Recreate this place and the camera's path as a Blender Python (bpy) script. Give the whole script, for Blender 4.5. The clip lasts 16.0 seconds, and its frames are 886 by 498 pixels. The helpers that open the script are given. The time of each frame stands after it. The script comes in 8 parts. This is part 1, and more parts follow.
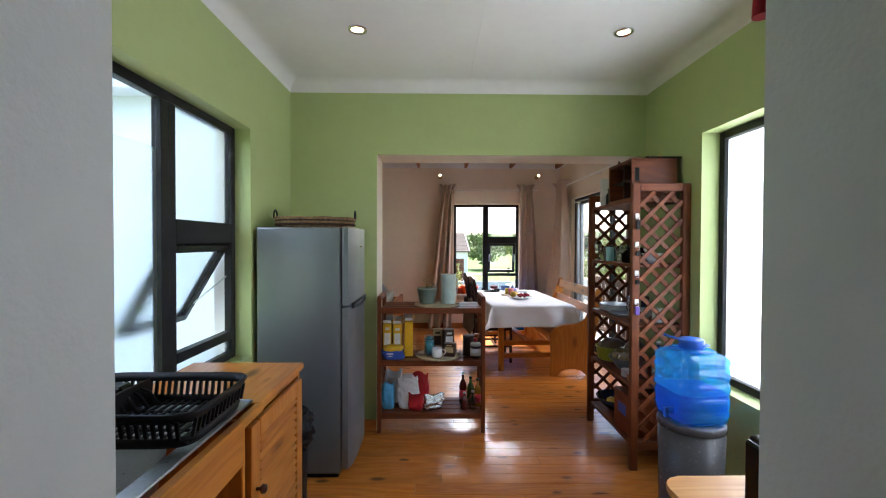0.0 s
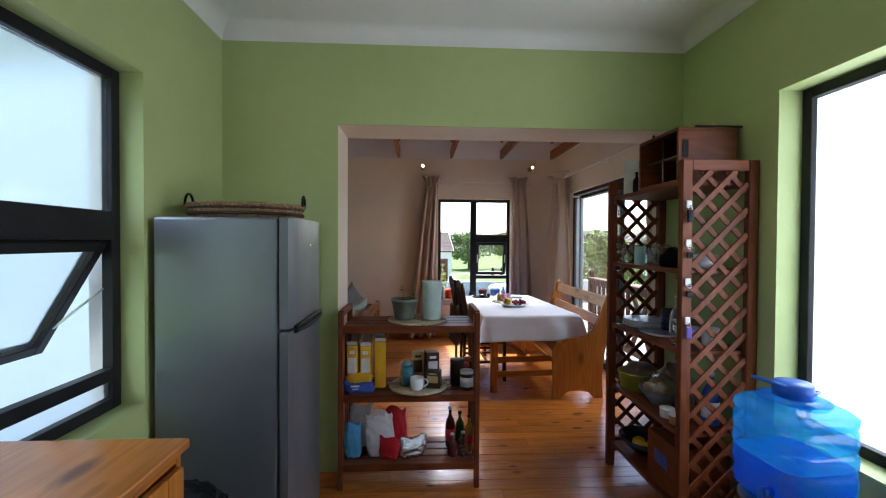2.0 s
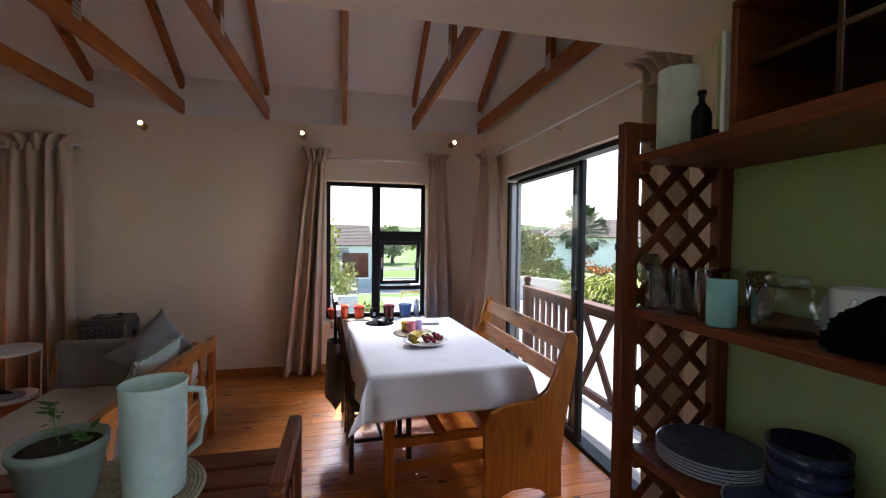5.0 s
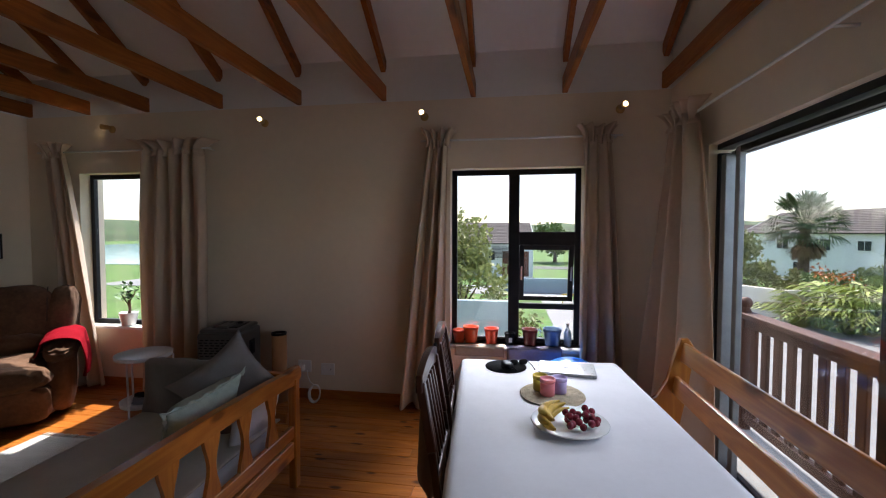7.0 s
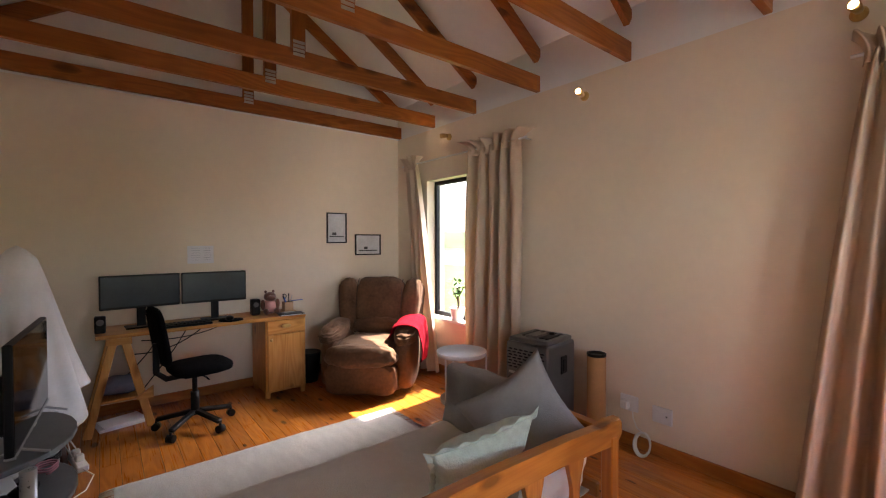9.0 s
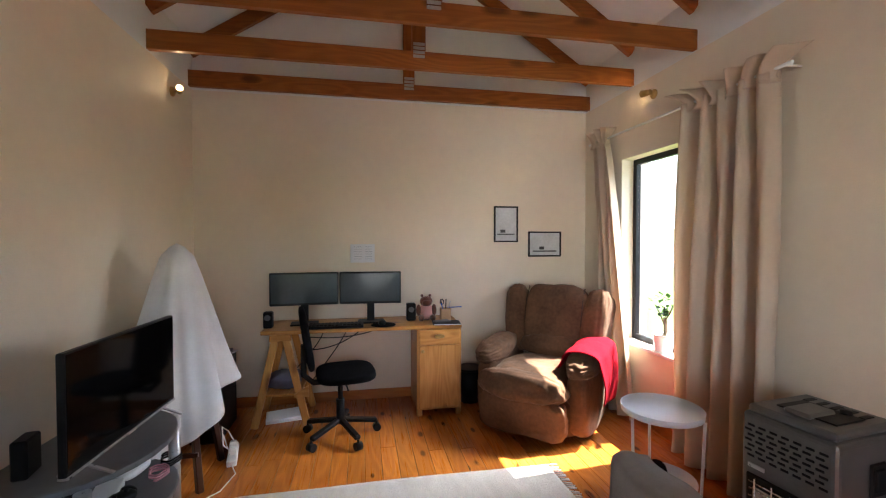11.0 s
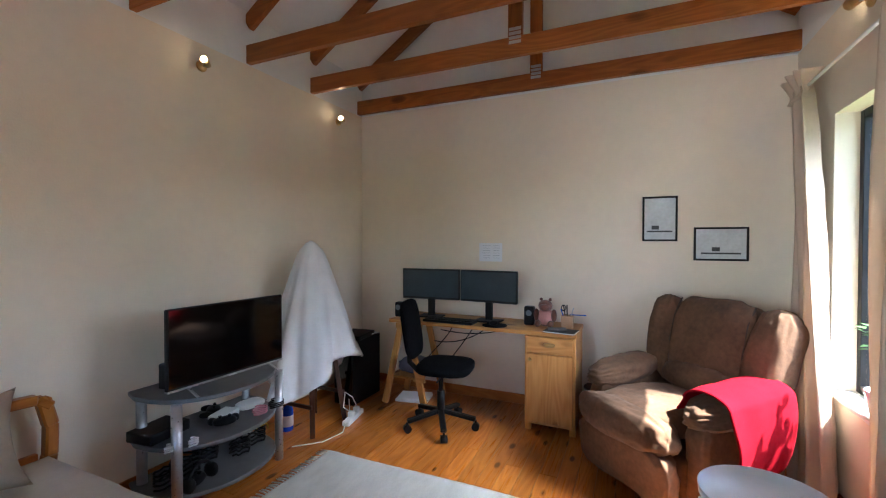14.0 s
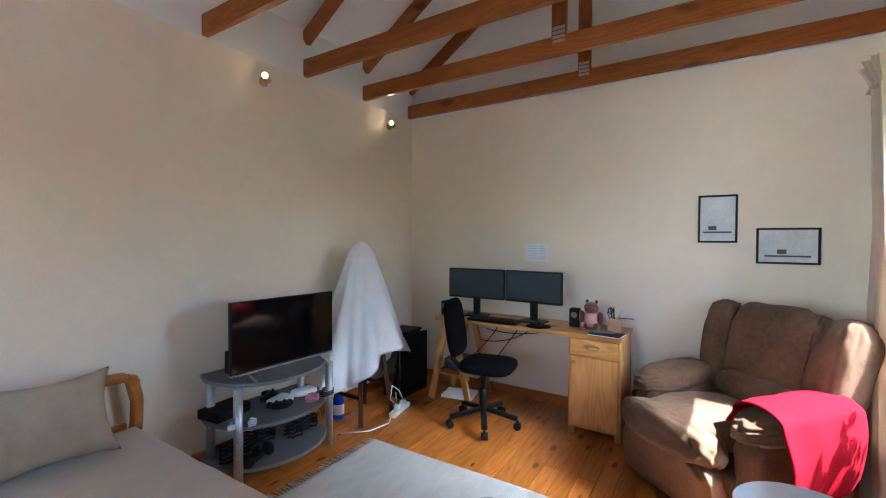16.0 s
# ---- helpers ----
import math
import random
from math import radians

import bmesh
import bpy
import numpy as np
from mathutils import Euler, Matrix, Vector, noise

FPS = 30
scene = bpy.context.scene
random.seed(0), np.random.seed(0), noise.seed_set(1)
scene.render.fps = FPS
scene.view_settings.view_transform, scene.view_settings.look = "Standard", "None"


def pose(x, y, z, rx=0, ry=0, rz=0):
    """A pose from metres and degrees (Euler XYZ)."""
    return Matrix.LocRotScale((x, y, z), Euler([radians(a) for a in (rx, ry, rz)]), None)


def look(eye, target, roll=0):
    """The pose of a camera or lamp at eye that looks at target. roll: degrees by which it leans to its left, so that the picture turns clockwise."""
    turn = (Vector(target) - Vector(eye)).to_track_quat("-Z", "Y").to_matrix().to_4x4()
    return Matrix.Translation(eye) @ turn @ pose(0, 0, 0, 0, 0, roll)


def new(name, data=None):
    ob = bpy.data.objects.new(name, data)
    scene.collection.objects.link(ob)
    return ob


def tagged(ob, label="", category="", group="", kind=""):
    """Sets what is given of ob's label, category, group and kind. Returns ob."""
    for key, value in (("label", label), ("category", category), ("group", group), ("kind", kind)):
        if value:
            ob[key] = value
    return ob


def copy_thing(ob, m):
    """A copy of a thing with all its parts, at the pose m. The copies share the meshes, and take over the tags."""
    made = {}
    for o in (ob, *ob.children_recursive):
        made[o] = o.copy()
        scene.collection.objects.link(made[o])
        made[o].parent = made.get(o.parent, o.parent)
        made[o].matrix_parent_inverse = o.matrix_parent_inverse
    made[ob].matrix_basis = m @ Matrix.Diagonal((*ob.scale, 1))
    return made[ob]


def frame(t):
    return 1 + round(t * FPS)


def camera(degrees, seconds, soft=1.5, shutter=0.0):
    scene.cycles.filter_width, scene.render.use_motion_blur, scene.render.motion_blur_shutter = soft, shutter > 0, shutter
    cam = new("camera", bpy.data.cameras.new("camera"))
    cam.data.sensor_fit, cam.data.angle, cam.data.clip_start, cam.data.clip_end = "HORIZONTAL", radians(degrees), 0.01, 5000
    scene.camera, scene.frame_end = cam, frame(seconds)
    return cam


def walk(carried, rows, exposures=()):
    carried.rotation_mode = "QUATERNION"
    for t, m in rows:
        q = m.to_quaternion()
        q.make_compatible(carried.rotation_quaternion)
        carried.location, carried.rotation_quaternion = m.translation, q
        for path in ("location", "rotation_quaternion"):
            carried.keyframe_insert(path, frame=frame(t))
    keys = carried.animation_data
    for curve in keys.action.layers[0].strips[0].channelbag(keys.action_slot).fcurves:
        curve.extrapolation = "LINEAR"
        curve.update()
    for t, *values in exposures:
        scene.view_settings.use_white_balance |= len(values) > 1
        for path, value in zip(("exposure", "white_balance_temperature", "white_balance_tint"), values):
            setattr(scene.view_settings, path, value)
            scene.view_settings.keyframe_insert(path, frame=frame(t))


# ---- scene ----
cam = camera(92.7, 16.0, 1.15)
PATH = [
    (0, (0.185, -0.154, 1.45), (0.212, 1.846, 1.419), 0.2),
    (0.5, (0.16, -0.006, 1.447), (0.187, 1.993, 1.413), 0.3),
    (1, (0.157, 0.153, 1.433), (0.19, 2.152, 1.402), 0.2),
    (1.5, (0.197, 0.369, 1.44), (0.253, 2.368, 1.408), 0.3),
    (2, (0.206, 0.595, 1.438), (0.31, 2.592, 1.406), 0.3),
    (2.5, (0.17, 0.845, 1.449), (0.384, 2.833, 1.415), 0.5),
    (3, (0.15, 1.056, 1.451), (0.507, 3.024, 1.422), 0.5),
    (3.5, (0.178, 1.34, 1.458), (0.648, 3.284, 1.43), 0.5),
    (3.7, (0.209, 1.447, 1.472), (0.695, 3.387, 1.429), 0.6),
    (5.8, (0.900, 2.735, 1.524), (1.258, 4.702, 1.457), 0.4),
    (6, (0.926, 2.860, 1.532), (1.209, 4.838, 1.467), 0.4),
    (6.5, (0.948, 3.090, 1.539), (1.0, 5.088, 1.465), 0.3),
    (7, (0.96, 3.329, 1.549), (0.658, 5.304, 1.47), 0.1),
    (7.5, (0.867, 3.537, 1.538), (0.179, 5.413, 1.455), -0.1),
    (8, (0.766, 3.742, 1.505), (-0.273, 5.45, 1.442), -0.1),
    (8.5, (0.675, 3.94, 1.482), (-0.663, 5.426, 1.432), -0.1),
    (9, (0.581, 4.099, 1.45), (-0.975, 5.355, 1.411), -0.1),
    (9.5, (0.44, 4.257, 1.436), (-1.268, 5.296, 1.398), 0.0),
    (10, (0.251, 4.433, 1.449), (-1.574, 5.25, 1.405), 0.0),
    (12.5, (-0.179, 5.399, 1.428), (-2.155, 5.095, 1.395), 0.1),
    (13, (-0.208, 5.594, 1.405), (-2.135, 5.06, 1.371), 0.1),
    (13.5, (-0.248, 5.819, 1.409), (-2.117, 5.107, 1.375), 0.1),
    (14, (-0.261, 5.993, 1.415), (-2.083, 5.168, 1.383), 0.1),
    (14.5, (-0.248, 6.065, 1.419), (-2.025, 5.148, 1.39), 0.3),
    (15, (-0.245, 6.101, 1.429), (-1.981, 5.108, 1.393), 0.2),
    (15.5, (-0.238, 6.122, 1.433), (-1.944, 5.079, 1.395), 0.3),
    (16, (-0.26, 6.138, 1.432), (-1.947, 5.064, 1.391), 0.3),
]
EXPOSURES = [(0.0, 2.2, 6600, 14), (0.5, 1.98, 6450, 14), (1.0, 1.8, 6300, 14), (1.5, 1.6, 6100, 13), (2.0, 1.85, 6300, 15), (2.5, 1.95, 6400, 16), (3.5, 2.1, 6500, 19), (6.0, 1.3, 6250, 15), (7.0, 1.05, 6250, 15), (7.5, 1.05, 6400, 15), (8.0, 1.25, 6600, 18), (8.5, 1.9, 6900, 20), (9.0, 2.8, 7000, 19), (10.0, 3.2, 6800, 16), (12.5, 3.2, 5950, 8), (14.5, 3.25, 5550, 7), (15.5, 3.45, 5400, 6), (16.0, 3.45, 5400, 6)]
walk(cam, [(t, look(eye, target, roll)) for t, eye, target, roll in PATH], EXPOSURES)

# ---- world and sun ----
SUN_ELEVATION, SUN_TURN = 54.0, 3.0  # the sun stands in the north, a little to the west
world = bpy.data.worlds.new("sky")
scene.world = world
world.use_nodes = True
wn = world.node_tree.nodes
sky = wn.new("ShaderNodeTexSky")
sky.sky_type = "NISHITA"
sky.sun_disc = False
sky.sun_elevation = radians(SUN_ELEVATION)
sky.sun_rotation = radians(-SUN_TURN)
sky.air_density, sky.dust_density = 1.0, 1.2
wn["Background"].inputs["Strength"].default_value = 0.15
world.node_tree.links.new(sky.outputs["Color"], wn["Background"].inputs["Color"])
sun_data = bpy.data.lights.new("sun", "SUN")
sun_data.energy, sun_data.angle, sun_data.color = 5.0, radians(0.6), (1.0, 0.95, 0.86)
sun = new("sun", sun_data)
sun.matrix_world = look((-1.0, 22.0, 30.0), (-1.0 + 22.0 * math.tan(radians(SUN_TURN)), 0.0, 30.0 - 22.0 * math.tan(radians(SUN_ELEVATION))))


def sky_lamp(name, eye, target, w, h, power, color=(0.93, 0.97, 1.0), spread=180):
    """An area lamp that stands in for the light of the sky at an opening."""
    d = bpy.data.lights.new(name, "AREA")
    d.shape, d.size, d.size_y, d.energy, d.color = "RECTANGLE", w, h, power, color
    d.spread = radians(spread)
    ob = new(name, d)
    ob.matrix_world = look(eye, target)
    return ob


# lamps added for sky daylight at the openings, mostly high outside, out of sight
sky_lamp("sky_light_slider", (6.0, 5.4, 4.7), (1.2, 5.1, 1.2), 3.2, 1.4, 105)
sky_lamp("sky_light_window_north", (1.0, 10.4, 4.1), (1.0, 6.6, 1.1), 2.4, 1.3, 42, spread=60)
sky_lamp("sky_light_window_west", (-2.9, 10.6, 4.35), (-2.9, 6.6, 1.1), 2.6, 2.2, 24, spread=70)
# added low lamp for the bright yard, lifting the north and west walls
sky_lamp("sky_light_yard", (9.5, 2.4, 1.6), (2.2, 5.0, 1.5), 3.0, 3.6, 62)
sky_lamp("sky_light_kitchen_west", (-3.2, 0.0, 4.6), (-2.0, 3.0, 0.8), 2.2, 2.2, 20, (0.82, 0.92, 1.0))
sky_lamp("sky_light_kitchen_east", (2.45, 1.75, 1.4), (1.2, 1.75, 1.3), 1.2, 1.4, 6)


# ---- materials ----
def mat(name, color, rough=0.6, metal=0.0, var=0.12, scale=6.0, bump=0.0, bscale=60.0, stretch=(1, 1, 1), per=0.0,
        trans=0.0, ior=1.45, alpha=1.0, emit=0.0, coat=0.0, sheen=0.0, second=None):
    """A surface with variation at two scales. per: random value shift per object. second: a stain colour."""
    m = bpy.data.materials.new(name)
    m.use_nodes = True
    nt = m.node_tree
    n, l = nt.nodes, nt.links
    p = n["Principled BSDF"]
    p.inputs["Roughness"].default_value, p.inputs["Metallic"].default_value = rough, metal
    p.inputs["IOR"].default_value = ior
    p.inputs["Specular IOR Level"].default_value = 0.5 if max(color) > 0.03 or rough < 0.2 else 0.2
    p.inputs["Transmission Weight"].default_value = trans
    p.inputs["Alpha"].default_value = alpha
    p.inputs["Coat Weight"].default_value = coat
    p.inputs["Sheen Weight"].default_value = sheen
    tc = n.new("ShaderNodeTexCoord")
    mp = n.new("ShaderNodeMapping")
    mp.inputs["Scale"].default_value = stretch
    l.new(tc.outputs["Object"], mp.inputs["Vector"])
    oi = n.new("ShaderNodeObjectInfo")
    off = n.new("ShaderNodeVectorMath")
    off.operation = "MULTIPLY_ADD"
    comb = n.new("ShaderNodeCombineXYZ")
    for k in range(3):
        l.new(oi.outputs["Random"], comb.inputs[k])
    off.inputs[1].default_value = (37.0, 17.0, 29.0)
    l.new(comb.outputs[0], off.inputs[0])
    l.new(mp.outputs[0], off.inputs[2])
    big = n.new("ShaderNodeTexNoise")
    big.inputs["Scale"].default_value, big.inputs["Detail"].default_value = scale, 3.0
    fine = n.new("ShaderNodeTexNoise")
    fine.inputs["Scale"].default_value, fine.inputs["Detail"].default_value = scale * 9, 4.0
    for t in (big, fine):
        l.new(off.outputs[0], t.inputs["Vector"])
    mix = n.new("ShaderNodeMix")
    mix.data_type = "RGBA"
    dark = [c * (1 - var * 1.6) for c in color] if second is None else list(second)
    lite = [min(1.0, c * (1 + var)) for c in color]
    mix.inputs[6].default_value, mix.inputs[7].default_value = (*dark, 1), (*lite, 1)
    add = n.new("ShaderNodeMath")
    add.operation = "MULTIPLY_ADD"
    l.new(big.outputs["Fac"], add.inputs[0])
    add.inputs[1].default_value = 0.65
    mul = n.new("ShaderNodeMath")
    mul.operation = "MULTIPLY"
    l.new(fine.outputs["Fac"], mul.inputs[0])
    mul.inputs[1].default_value = 0.35
    l.new(mul.outputs[0], add.inputs[2])
    ramp = n.new("ShaderNodeMapRange")
    ramp.inputs[1].default_value, ramp.inputs[2].default_value = 0.3, 0.7
    l.new(add.outputs[0], ramp.inputs[0])
    l.new(ramp.outputs[0], mix.inputs[0])
    out = mix.outputs[2]
    if per:
        hsv = n.new("ShaderNodeHueSaturation")
        mr = n.new("ShaderNodeMapRange")
        mr.inputs[3].default_value, mr.inputs[4].default_value = 1 - per, 1 + per
        l.new(oi.outputs["Random"], mr.inputs[0])
        l.new(mr.outputs[0], hsv.inputs["Value"])
        l.new(out, hsv.inputs["Color"])
        out = hsv.outputs[0]
    l.new(out, p.inputs["Base Color"])
    rr = n.new("ShaderNodeMapRange")
    rr.inputs[3].default_value, rr.inputs[4].default_value = max(0.02, rough - 0.08), min(1.0, rough + 0.08)
    l.new(fine.outputs["Fac"], rr.inputs[0])
    if rough > 0.04:
        l.new(rr.outputs[0], p.inputs["Roughness"])
    if bump:
        bt = n.new("ShaderNodeTexNoise")
        bt.inputs["Scale"].default_value, bt.inputs["Detail"].default_value = bscale, 5.0
        l.new(off.outputs[0], bt.inputs["Vector"])
        b = n.new("ShaderNodeBump")
        b.inputs["Strength"].default_value, b.inputs["Distance"].default_value = bump, 0.01
        l.new(bt.outputs["Fac"], b.inputs["Height"])
        l.new(b.outputs[0], p.inputs["Normal"])
    if emit:
        p.inputs["Emission Color"].default_value = (*color, 1)
        p.inputs["Emission Strength"].default_value = emit
    return m


def wood(name, color, dark, axis=0, rough=0.35, coat=0.3, per=0.15, knots=0.6, flat=False):
    """Lacquered pine: contour-like rings drawn out along the axis (0 x, 1 y, 2 z), fine fibres, and a knot here and there."""
    m = bpy.data.materials.new(name)
    m.use_nodes = True
    n, l = m.node_tree.nodes, m.node_tree.links
    p = n["Principled BSDF"]
    p.inputs["Coat Weight"].default_value, p.inputs["Coat Roughness"].default_value = coat, 0.16
    p.inputs["Specular IOR Level"].default_value = 0.25
    tc, oi = n.new("ShaderNodeTexCoord"), n.new("ShaderNodeObjectInfo")
    comb = n.new("ShaderNodeCombineXYZ")

    def math_node(kind, a, b=None):
        q = n.new("ShaderNodeMath")
        q.operation = kind
        for k, v in enumerate((a, b)):
            if isinstance(v, (int, float)):
                q.inputs[k].default_value = v
            elif v is not None:
                l.new(v, q.inputs[k])
        return q.outputs[0]

    def spread(v, lo, hi, to0, to1):
        q = n.new("ShaderNodeMapRange")
        for k, x in enumerate((lo, hi, to0, to1)):
            q.inputs[k + 1].default_value = x
        l.new(v, q.inputs[0])
        return q.outputs[0]

    for k in range(3):
        l.new(math_node("MULTIPLY", oi.outputs["Random"], (41.0, 23.0, 31.0)[k]), comb.inputs[k])

    def mapped(across, along):
        q = n.new("ShaderNodeMapping")
        v = [across] * 3
        v[axis] = along
        q.inputs["Scale"].default_value = v
        l.new(comb.outputs[0], q.inputs["Location"])
        l.new(tc.outputs["Object"], q.inputs["Vector"])
        return q.outputs[0]

    def tex_noise(vec, scale, detail):
        q = n.new("ShaderNodeTexNoise")
        q.inputs["Scale"].default_value, q.inputs["Detail"].default_value = scale, detail
        l.new(vec, q.inputs["Vector"])
        return q.outputs["Fac"]

    vor = n.new("ShaderNodeTexVoronoi")
    vor.inputs["Scale"].default_value = 1.0
    if flat:
        vor.voronoi_dimensions = "2D"
    l.new(mapped(8.0, 3.4), vor.inputs["Vector"])
    sep = n.new("ShaderNodeSeparateColor")
    l.new(vor.outputs["Color"], sep.inputs[0])
    chosen = spread(sep.outputs[0], 0.66 if flat else 0.45, 0.68 if flat else 0.47, 0.0, 1.0)
    size = spread(sep.outputs[1], 0.0, 1.0, 0.12 if flat else 0.2, 0.24 if flat else 0.42)
    near = math_node("SUBTRACT", 1.0, math_node("MINIMUM", math_node("DIVIDE", vor.outputs["Distance"], size), 1.0))
    knot = math_node("MULTIPLY", chosen, near)
    body = tex_noise(mapped(4.6, 0.62), 1.6, 1.2)
    warped = math_node("ADD", body, math_node("MULTIPLY", knot, 0.10))
    rings = math_node("POWER", math_node("ABSOLUTE", math_node("SINE", math_node("MULTIPLY", warped, 30.0))), 1.6)
    fine = tex_noise(mapped(60.0, 1.6), 2.0, 3.0)
    tone = tex_noise(mapped(3.0, 0.9), 1.0, 2.0)
    f = math_node("ADD", math_node("MULTIPLY", rings, 0.36), math_node("ADD", math_node("MULTIPLY", spread(fine, 0.35, 0.65, 0.0, 1.0), 0.22), math_node("MULTIPLY", spread(tone, 0.3, 0.7, 0.0, 1.0), 0.40)))
    a = n.new("ShaderNodeMix")
    a.data_type = "RGBA"
    a.inputs[6].default_value, a.inputs[7].default_value = (*color, 1), (*dark, 1)
    l.new(f, a.inputs[0])
    b = n.new("ShaderNodeMix")
    b.data_type = "RGBA"
    b.inputs[7].default_value = (dark[0] * 0.22, dark[1] * 0.16, dark[2] * 0.2, 1)
    l.new(a.outputs[2], b.inputs[6])
    l.new(math_node("MULTIPLY", spread(knot, 0.05, 0.55, 0.0, 1.0), knots), b.inputs[0])
    hsv = n.new("ShaderNodeHueSaturation")
    l.new(spread(oi.outputs["Random"], 0.0, 1.0, 1 - per, 1 + per), hsv.inputs["Value"])
    l.new(b.outputs[2], hsv.inputs["Color"])
    l.new(hsv.outputs[0], p.inputs["Base Color"])
    l.new(spread(fine, 0.0, 1.0, rough - 0.08, rough + 0.14), p.inputs["Roughness"])
    bp = n.new("ShaderNodeBump")
    bp.inputs["Strength"].default_value, bp.inputs["Distance"].default_value = 0.10, 0.003
    l.new(fine, bp.inputs["Height"])
    l.new(bp.outputs[0], p.inputs["Normal"])
    return m


def glass(name, color=(1, 1, 1), gloss=0.05, rough=0.0):
    """A thin pane: clear, with a weak sheen."""
    m = bpy.data.materials.new(name)
    m.use_nodes = True
    n, l = m.node_tree.nodes, m.node_tree.links
    n.remove(n["Principled BSDF"])
    tr, gl, mx = n.new("ShaderNodeBsdfTransparent"), n.new("ShaderNodeBsdfGlossy"), n.new("ShaderNodeMixShader")
    tr.inputs["Color"].default_value = (*color, 1)
    gl.inputs["Roughness"].default_value = rough
    mx.inputs[0].default_value = gloss
    l.new(tr.outputs[0], mx.inputs[1])
    l.new(gl.outputs[0], mx.inputs[2])
    l.new(mx.outputs[0], n["Material Output"].inputs["Surface"])
    return m


def frosted(name, color):
    """Obscure glass that scatters the daylight."""
    m = bpy.data.materials.new(name)
    m.use_nodes = True
    n, l = m.node_tree.nodes, m.node_tree.links
    n.remove(n["Principled BSDF"])
    tr, gl, mx = n.new("ShaderNodeBsdfTranslucent"), n.new("ShaderNodeBsdfGlossy"), n.new("ShaderNodeMixShader")
    tr.inputs["Color"].default_value = (*color, 1)
    gl.inputs["Roughness"].default_value = 0.25
    mx.inputs[0].default_value = 0.05
    l.new(tr.outputs[0], mx.inputs[1])
    l.new(gl.outputs[0], mx.inputs[2])
    l.new(mx.outputs[0], n["Material Output"].inputs["Surface"])
    return m


M = {}
M["green"] = mat("green wall paint", (0.43, 0.51, 0.22), 0.55, var=0.04, scale=2.0, bump=0.12, bscale=120)
M["cream"] = mat("cream wall paint", (0.79, 0.685, 0.545), 0.6, var=0.04, scale=1.6, bump=0.15, bscale=110)
M["white"] = mat("white ceiling paint", (0.80, 0.79, 0.77), 0.7, var=0.03, scale=2.0, bump=0.08, bscale=90)
M["greywhite"] = mat("pale grey wall paint", (0.62, 0.62, 0.60), 0.6, var=0.03, scale=2.0, bump=0.1, bscale=110)
M["alu"] = mat("black window frame coating", (0.018, 0.018, 0.02), 0.4, var=0.2, scale=12)
M["grey_alu"] = mat("grey trim and lit stile", (0.30, 0.32, 0.34), 0.4, 0.4, var=0.1, scale=12)
M["pane"] = glass("window glass")
M["soft_pane"] = glass("lightly obscured glass", (0.96, 0.98, 1.0))
spn = M["soft_pane"].node_tree
srf = spn.nodes.new("ShaderNodeBsdfRefraction")
srf.inputs["Roughness"].default_value, srf.inputs["IOR"].default_value = 0.42, 1.12
srf.inputs["Color"].default_value = (0.97, 0.985, 1.0, 1)
spn.links.new(srf.outputs[0], spn.nodes["Mix Shader"].inputs[1])
# white plaster outside; the blue of open shade is put into its colour
M["blue_white"] = mat("white plaster with blue shade tint", (0.74, 0.81, 0.90), 0.85, var=0.04, scale=0.9, bump=0.15, bscale=60)
M["frost"] = frosted("obscure glass", (0.9, 0.93, 0.96))
M["plank"] = wood("pine floorboard", (0.58, 0.205, 0.034), (0.33, 0.088, 0.011), 0, 0.27, 0.5, 0.17, 0.9, True)
M["heater"] = mat("grey heater enamel", (0.13, 0.125, 0.12), 0.35, 0.45, var=0.1, scale=10)
M["plank_gap"] = mat("dark floor joint", (0.05, 0.025, 0.01), 0.8)
M["beam"] = wood("roof timber", (0.36, 0.118, 0.020), (0.20, 0.055, 0.009), 1, 0.45, 0.15, 0.12, 0.7)
M["beam_z"] = wood("roof timber upright", (0.36, 0.118, 0.020), (0.20, 0.055, 0.009), 2, 0.45, 0.15, 0.12, 0.3)
M["skirt_x"] = wood("skirting pine along x", (0.50, 0.19, 0.038), (0.34, 0.10, 0.018), 0, 0.35, 0.3, 0.1, 0.4)
M["skirt_y"] = wood("skirting pine along y", (0.50, 0.19, 0.038), (0.34, 0.10, 0.018), 1, 0.35, 0.3, 0.1, 0.4)
for k, ax in enumerate("xyz"):
    M["pine_" + ax] = wood("honey pine " + ax, (0.54, 0.205, 0.034), (0.33, 0.095, 0.013), k, 0.3, 0.4, 0.08, 0.8)
    M["light_" + ax] = wood("light pine " + ax, (0.64, 0.34, 0.105), (0.42, 0.165, 0.035), k, 0.4, 0.25, 0.08, 0.8)
    M["red_" + ax] = wood("red-brown wood " + ax, (0.20, 0.050, 0.013), (0.09, 0.021, 0.007), k, 0.5, 0.08, 0.12, 0.3)
    M["dark_" + ax] = wood("dark mahogany " + ax, (0.055, 0.018, 0.010), (0.028, 0.010, 0.006), k, 0.3, 0.4, 0.1, 0.0)
    M["rail_" + ax] = wood("weathered balcony wood " + ax, (0.085, 0.032, 0.018), (0.045, 0.017, 0.010), k, 0.6, 0.0, 0.12, 0.2)
M["steel"] = mat("stainless steel", (0.55, 0.56, 0.57), 0.3, 1.0, var=0.08, scale=10, stretch=(1, 12, 1))
M["chrome"] = mat("chrome", (0.75, 0.75, 0.76), 0.12, 1.0, var=0.05, scale=8)
M["fridge"] = mat("silver fridge enamel", (0.185, 0.20, 0.215), 0.34, 0.6, var=0.05, scale=1.2)
M["black"] = mat("black plastic", (0.007, 0.007, 0.008), 0.45, var=0.2, scale=20)
